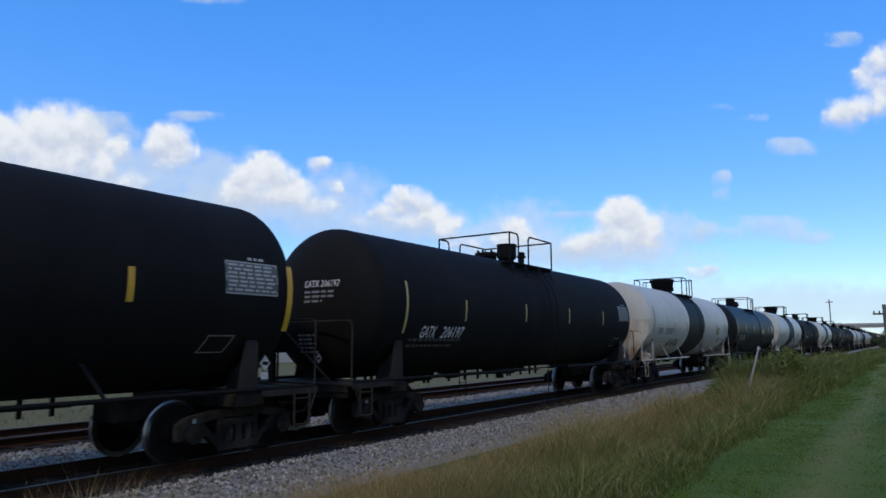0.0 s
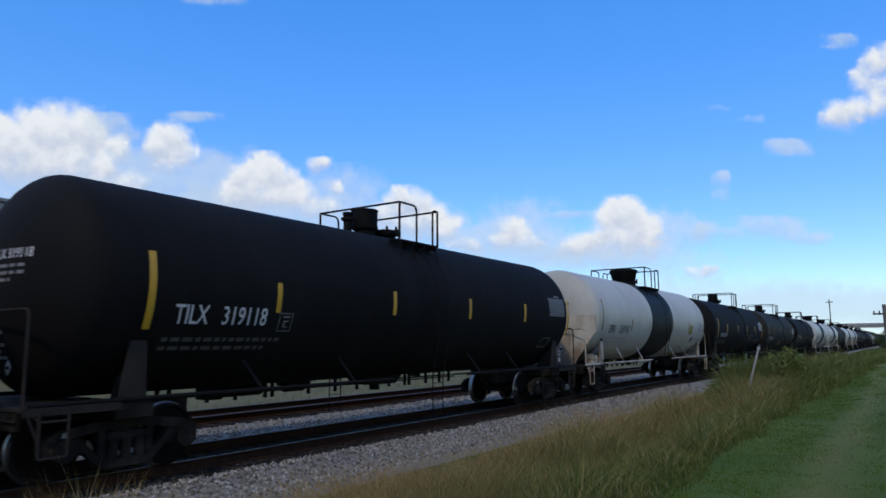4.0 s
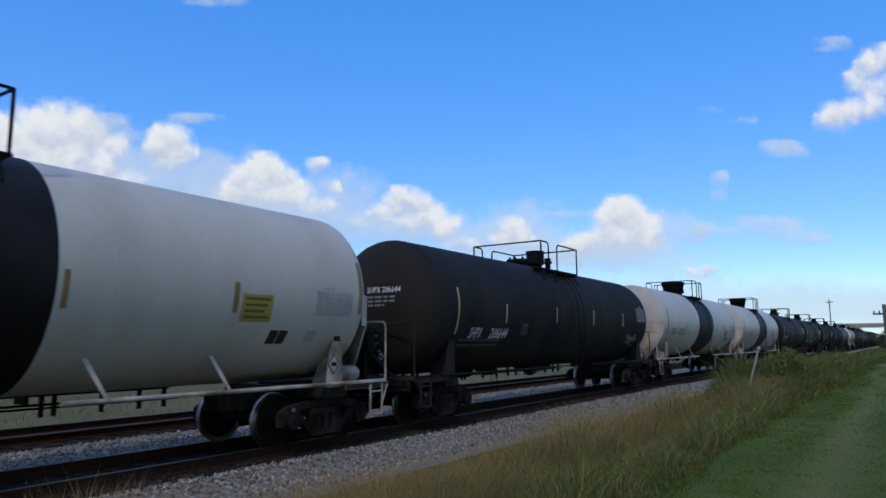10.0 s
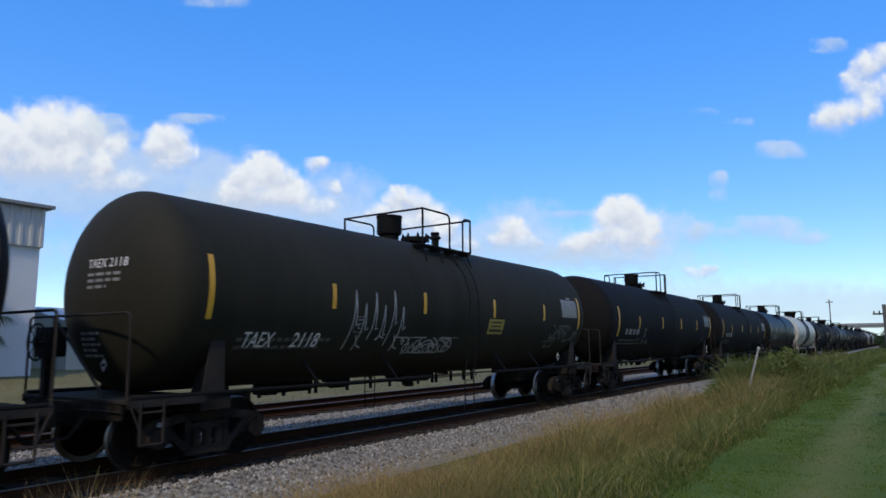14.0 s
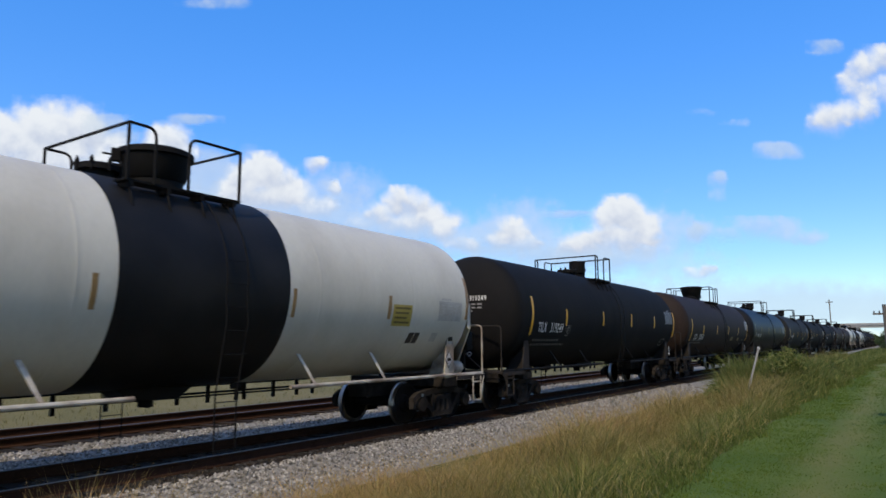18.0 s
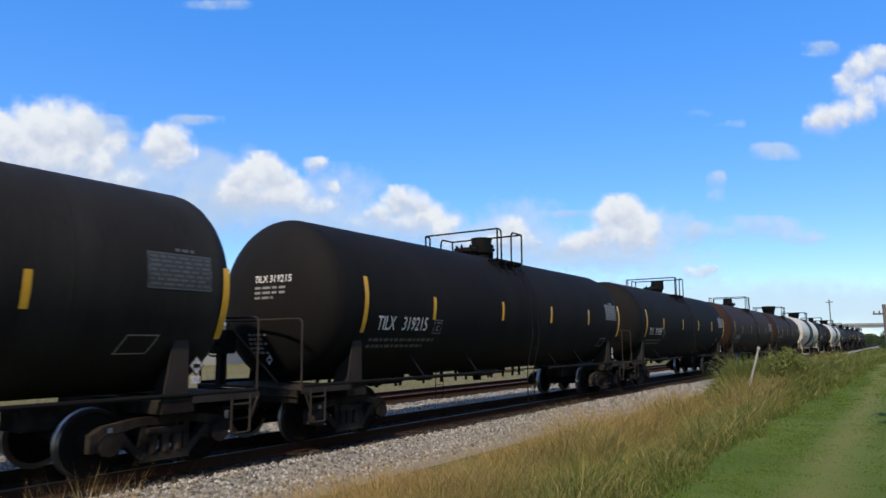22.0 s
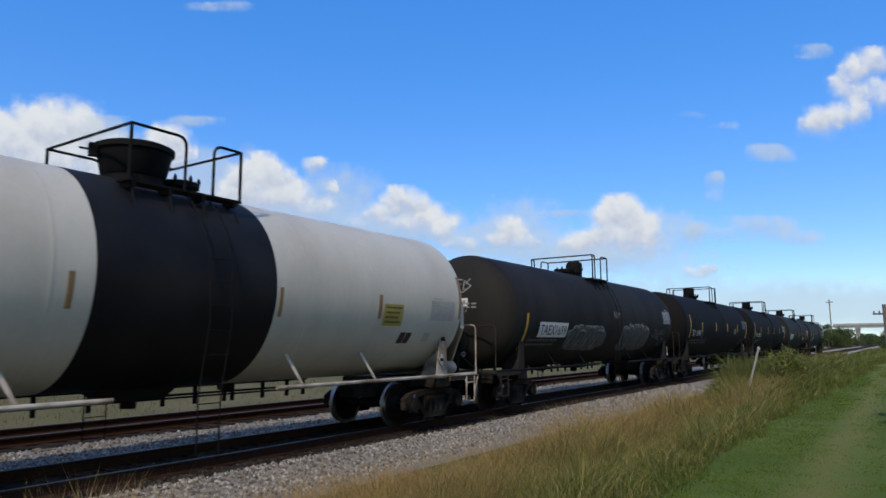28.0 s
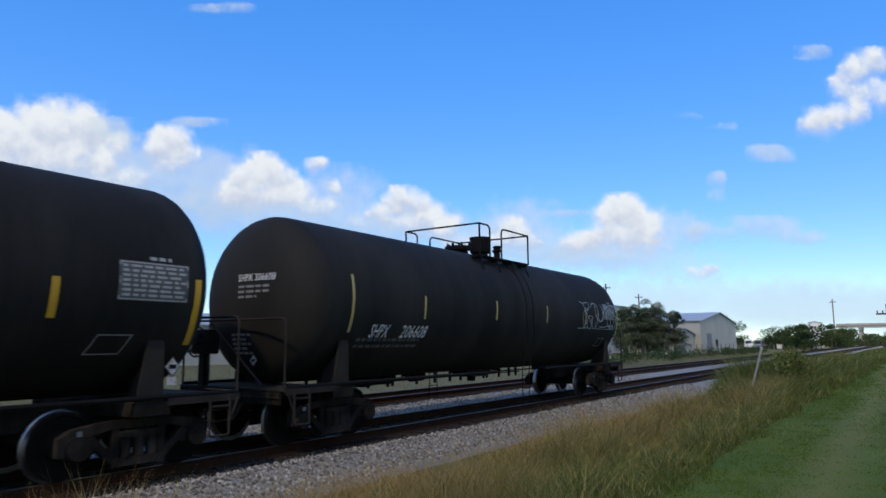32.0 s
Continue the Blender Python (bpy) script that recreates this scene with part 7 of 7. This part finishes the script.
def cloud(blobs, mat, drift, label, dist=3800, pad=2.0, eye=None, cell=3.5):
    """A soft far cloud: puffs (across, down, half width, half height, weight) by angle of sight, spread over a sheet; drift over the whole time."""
    rng = random.Random(int(blobs[0][0] * 7 + blobs[0][1]))
    puffs = []
    for bx, by, rx, ry, w in blobs:
        swell = 1.12 if mat is PALE else 0.90
        puffs.append((bx, by, rx * swell, ry * swell, w, by, ry))
        for k in range(9 if mat is BRIGHT else 3 if mat is PALE else 0):         # smaller heads swell out of the upper rim
            a = math.pi * rng.uniform(-0.12, 1.12)
            u = rng.uniform(0.55, 0.95)
            r = rng.uniform(0.22, 0.46)
            puffs.append((bx + rx * u * math.cos(a), by - ry * u * math.sin(a), max(rx * r * 0.8, ry * r), ry * r, w * rng.uniform(0.75, 1.0), by, ry))
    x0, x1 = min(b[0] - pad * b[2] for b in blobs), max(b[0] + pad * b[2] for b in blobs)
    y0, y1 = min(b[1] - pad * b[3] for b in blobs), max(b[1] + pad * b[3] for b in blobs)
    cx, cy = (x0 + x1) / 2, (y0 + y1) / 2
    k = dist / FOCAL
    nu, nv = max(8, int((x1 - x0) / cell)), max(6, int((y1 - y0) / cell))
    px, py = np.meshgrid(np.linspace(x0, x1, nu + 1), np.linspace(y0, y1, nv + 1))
    px, py = px.ravel(), py.ravel()
    warp = np.array([(noise.noise((a * 0.035, b * 0.035, 1.0)) * 6 + noise.noise((a * 0.11, b * 0.11, 2.0)) * 3.5, noise.noise((a * 0.035, b * 0.035, 5.0)) * 6 + noise.noise((a * 0.11, b * 0.11, 6.0)) * 3.5) for a, b in zip(px, py)])
    wx, wy = px + warp[:, 0], py + warp[:, 1]
    d, up, total = np.zeros(len(px)), np.zeros(len(px)), np.full(len(px), 1e-9)
    for bx, by, rx, ry, w, gy, gr in puffs:
        q = ((wx - bx) / rx) ** 2 + ((wy - by) / np.where(wy < by, ry * 1.08, ry * 0.9)) ** 2
        g = w * np.exp(-0.6 * q)
        d = np.maximum(d, g) + 0.12 * np.minimum(d, g)
        local, whole = 0.5 + 0.5 * np.clip((by - wy) / ry, -1.2, 1.2), 0.5 + 0.5 * np.clip((gy - wy) / gr, -1.4, 1.4)
        up, total = up + g ** 3 * (0.40 * local + 0.60 * whole), total + g ** 3
    i, j = np.tile(np.arange(nu + 1), nv + 1), np.repeat(np.arange(nv + 1), nu + 1)
    edge = np.minimum(np.minimum(i, nu - i), 6) / 6 * np.minimum(np.minimum(j, nv - j), 5) / 5
    vals = d * edge - 0.4 * (1 - edge)
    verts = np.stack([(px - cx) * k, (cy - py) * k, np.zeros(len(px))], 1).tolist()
    faces = [(b * (nu + 1) + a, b * (nu + 1) + a + 1, (b + 1) * (nu + 1) + a + 1, (b + 1) * (nu + 1) + a) for b in range(nv) for a in range(nu)]
    me = bpy.data.meshes.new("cloud")
    me.from_pydata(verts, [], faces)
    me.attributes.new("thickness", "FLOAT", "POINT").data.foreach_set("value", vals.astype(np.float32))
    me.attributes.new("rise", "FLOAT", "POINT").data.foreach_set("value", (up / total).astype(np.float32))
    me.materials.append(mat)
    turn = (eye or EYE0).to_3x3().to_4x4()
    ob = thing("cloud", label, "cloud", "clouds in the sky", kind="structure", mesh=me)
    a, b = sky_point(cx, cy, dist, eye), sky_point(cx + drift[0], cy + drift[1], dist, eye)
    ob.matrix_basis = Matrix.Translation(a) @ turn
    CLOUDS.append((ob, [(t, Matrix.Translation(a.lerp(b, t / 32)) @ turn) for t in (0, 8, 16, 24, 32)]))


WHITE_WORDS = "bright white cumulus cloud with a soft grey base"
THIN_WORDS = "thin pale wisp of cloud in the blue sky"
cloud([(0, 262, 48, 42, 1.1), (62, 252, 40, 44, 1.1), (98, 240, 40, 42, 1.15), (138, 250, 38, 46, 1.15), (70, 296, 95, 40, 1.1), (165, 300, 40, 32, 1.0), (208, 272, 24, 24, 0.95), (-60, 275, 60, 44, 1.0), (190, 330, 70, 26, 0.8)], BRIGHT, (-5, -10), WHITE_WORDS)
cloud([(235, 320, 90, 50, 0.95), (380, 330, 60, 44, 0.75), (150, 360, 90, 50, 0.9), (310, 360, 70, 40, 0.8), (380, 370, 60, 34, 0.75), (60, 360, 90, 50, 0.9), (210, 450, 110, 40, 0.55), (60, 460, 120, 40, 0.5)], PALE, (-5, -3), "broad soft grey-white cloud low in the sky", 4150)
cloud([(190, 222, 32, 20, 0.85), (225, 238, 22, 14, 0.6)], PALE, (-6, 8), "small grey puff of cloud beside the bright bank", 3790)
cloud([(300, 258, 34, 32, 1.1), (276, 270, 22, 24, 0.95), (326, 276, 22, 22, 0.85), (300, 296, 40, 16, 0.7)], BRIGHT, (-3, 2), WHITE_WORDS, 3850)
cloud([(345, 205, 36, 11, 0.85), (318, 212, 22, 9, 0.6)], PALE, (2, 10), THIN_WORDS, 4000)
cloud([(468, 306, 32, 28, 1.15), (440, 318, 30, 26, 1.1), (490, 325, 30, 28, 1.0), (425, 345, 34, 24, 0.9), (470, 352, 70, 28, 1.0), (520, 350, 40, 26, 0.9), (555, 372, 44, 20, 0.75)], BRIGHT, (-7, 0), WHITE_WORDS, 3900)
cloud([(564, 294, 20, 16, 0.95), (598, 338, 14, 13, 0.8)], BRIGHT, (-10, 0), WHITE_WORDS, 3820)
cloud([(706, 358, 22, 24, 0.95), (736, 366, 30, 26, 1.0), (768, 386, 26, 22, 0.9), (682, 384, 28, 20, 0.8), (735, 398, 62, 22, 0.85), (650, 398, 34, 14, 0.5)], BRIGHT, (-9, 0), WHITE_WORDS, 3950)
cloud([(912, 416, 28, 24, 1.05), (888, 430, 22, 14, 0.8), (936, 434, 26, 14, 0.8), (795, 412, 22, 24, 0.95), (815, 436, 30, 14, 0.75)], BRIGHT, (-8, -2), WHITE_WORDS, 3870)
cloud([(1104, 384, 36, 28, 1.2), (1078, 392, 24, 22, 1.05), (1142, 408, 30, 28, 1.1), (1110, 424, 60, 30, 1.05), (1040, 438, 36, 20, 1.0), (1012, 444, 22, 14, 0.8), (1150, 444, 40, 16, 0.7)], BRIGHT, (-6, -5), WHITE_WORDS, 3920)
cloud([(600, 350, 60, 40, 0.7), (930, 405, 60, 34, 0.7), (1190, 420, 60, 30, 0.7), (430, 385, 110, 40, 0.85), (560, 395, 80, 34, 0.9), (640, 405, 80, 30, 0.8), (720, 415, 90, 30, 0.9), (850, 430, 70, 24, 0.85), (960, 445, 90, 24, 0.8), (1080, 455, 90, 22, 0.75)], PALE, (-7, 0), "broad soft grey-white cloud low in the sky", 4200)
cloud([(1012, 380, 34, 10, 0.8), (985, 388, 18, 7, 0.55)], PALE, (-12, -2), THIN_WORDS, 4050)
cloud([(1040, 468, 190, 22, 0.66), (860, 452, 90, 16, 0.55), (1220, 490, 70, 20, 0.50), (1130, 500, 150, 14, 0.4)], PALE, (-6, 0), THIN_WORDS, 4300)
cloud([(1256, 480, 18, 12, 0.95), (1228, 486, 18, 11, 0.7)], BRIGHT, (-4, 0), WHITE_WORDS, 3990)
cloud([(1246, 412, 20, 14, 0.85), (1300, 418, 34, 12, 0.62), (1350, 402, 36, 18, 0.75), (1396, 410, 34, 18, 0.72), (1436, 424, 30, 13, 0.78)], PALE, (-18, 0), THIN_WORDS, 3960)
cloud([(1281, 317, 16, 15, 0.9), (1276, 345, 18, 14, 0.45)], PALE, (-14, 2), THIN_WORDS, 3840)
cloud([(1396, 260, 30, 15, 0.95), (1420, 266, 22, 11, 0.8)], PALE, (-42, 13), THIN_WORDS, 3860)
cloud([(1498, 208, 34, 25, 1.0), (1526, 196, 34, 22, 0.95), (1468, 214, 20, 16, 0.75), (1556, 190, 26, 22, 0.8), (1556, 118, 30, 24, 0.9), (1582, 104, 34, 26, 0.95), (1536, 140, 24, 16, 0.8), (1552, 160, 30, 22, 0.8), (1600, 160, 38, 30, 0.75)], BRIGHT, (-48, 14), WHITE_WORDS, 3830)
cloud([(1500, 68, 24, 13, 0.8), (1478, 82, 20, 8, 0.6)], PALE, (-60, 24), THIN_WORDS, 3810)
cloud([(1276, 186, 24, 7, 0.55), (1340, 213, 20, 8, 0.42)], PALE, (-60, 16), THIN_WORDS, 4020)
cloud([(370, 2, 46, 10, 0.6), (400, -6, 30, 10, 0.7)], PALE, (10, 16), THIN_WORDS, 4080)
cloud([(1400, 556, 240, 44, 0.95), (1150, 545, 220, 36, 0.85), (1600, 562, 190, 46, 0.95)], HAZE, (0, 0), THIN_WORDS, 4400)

# unseen glowing clouds over and behind the viewer, added as white fill light
rng = random.Random(5)
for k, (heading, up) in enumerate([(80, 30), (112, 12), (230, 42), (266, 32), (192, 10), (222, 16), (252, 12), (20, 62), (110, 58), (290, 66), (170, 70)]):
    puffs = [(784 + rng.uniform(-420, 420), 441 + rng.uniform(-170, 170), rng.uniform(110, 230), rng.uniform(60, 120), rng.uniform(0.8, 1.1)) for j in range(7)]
    cloud(puffs, BRIGHT, (-12, 4), "unseen white cloud added as fill light over the lawn", 4000 + 30 * k, 2.2, pose(0, 0, CAM_H, 90 + up, 0, -56 + heading), 16)
# unseen clouds added to dim the sun for fourteen seconds and again near the end, with a gap between
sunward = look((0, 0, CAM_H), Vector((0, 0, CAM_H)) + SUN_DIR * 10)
cloud([(770, 441, 110, 150, 1.1), (882, 450, 82, 140, 1.1), (958, 441, 92, 140, 0.66), (640, 430, 130, 150, 1.0), (560, 460, 150, 120, 1.0)], VEIL, (-400, 0), "unseen glowing cloud added to dim the sun at first", 1600, 2.2, sunward, 10)
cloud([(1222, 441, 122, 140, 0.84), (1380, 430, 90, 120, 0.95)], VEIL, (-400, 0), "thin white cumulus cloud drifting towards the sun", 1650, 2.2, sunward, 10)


# ---------------- what moves ----------------
def motions():
    times = [0.5 * k for k in range(65)]
    for i, car in enumerate(TRAIN):
        walk(car, [(t, pose(PITCH * (i - 0.5) - travelled(t), TRACK_Y, 0)) for t in times])
    first = WHEELS[0]
    walk(first, [(k / 30, Matrix.Translation((0, 0, 0.457)) @ Euler((0, -(travelled(k / 30) - travelled(0)) / 0.457, 0)).to_matrix().to_4x4()) for k in range(961)])
    keys = first.animation_data
    for w in WHEELS[1:]:
        w.rotation_mode = "QUATERNION"
        w.animation_data_create()
        w.animation_data.action = keys.action
        w.animation_data.action_slot = keys.action_slot
    for cloud, rows in CLOUDS:
        walk(cloud, rows)


motions()
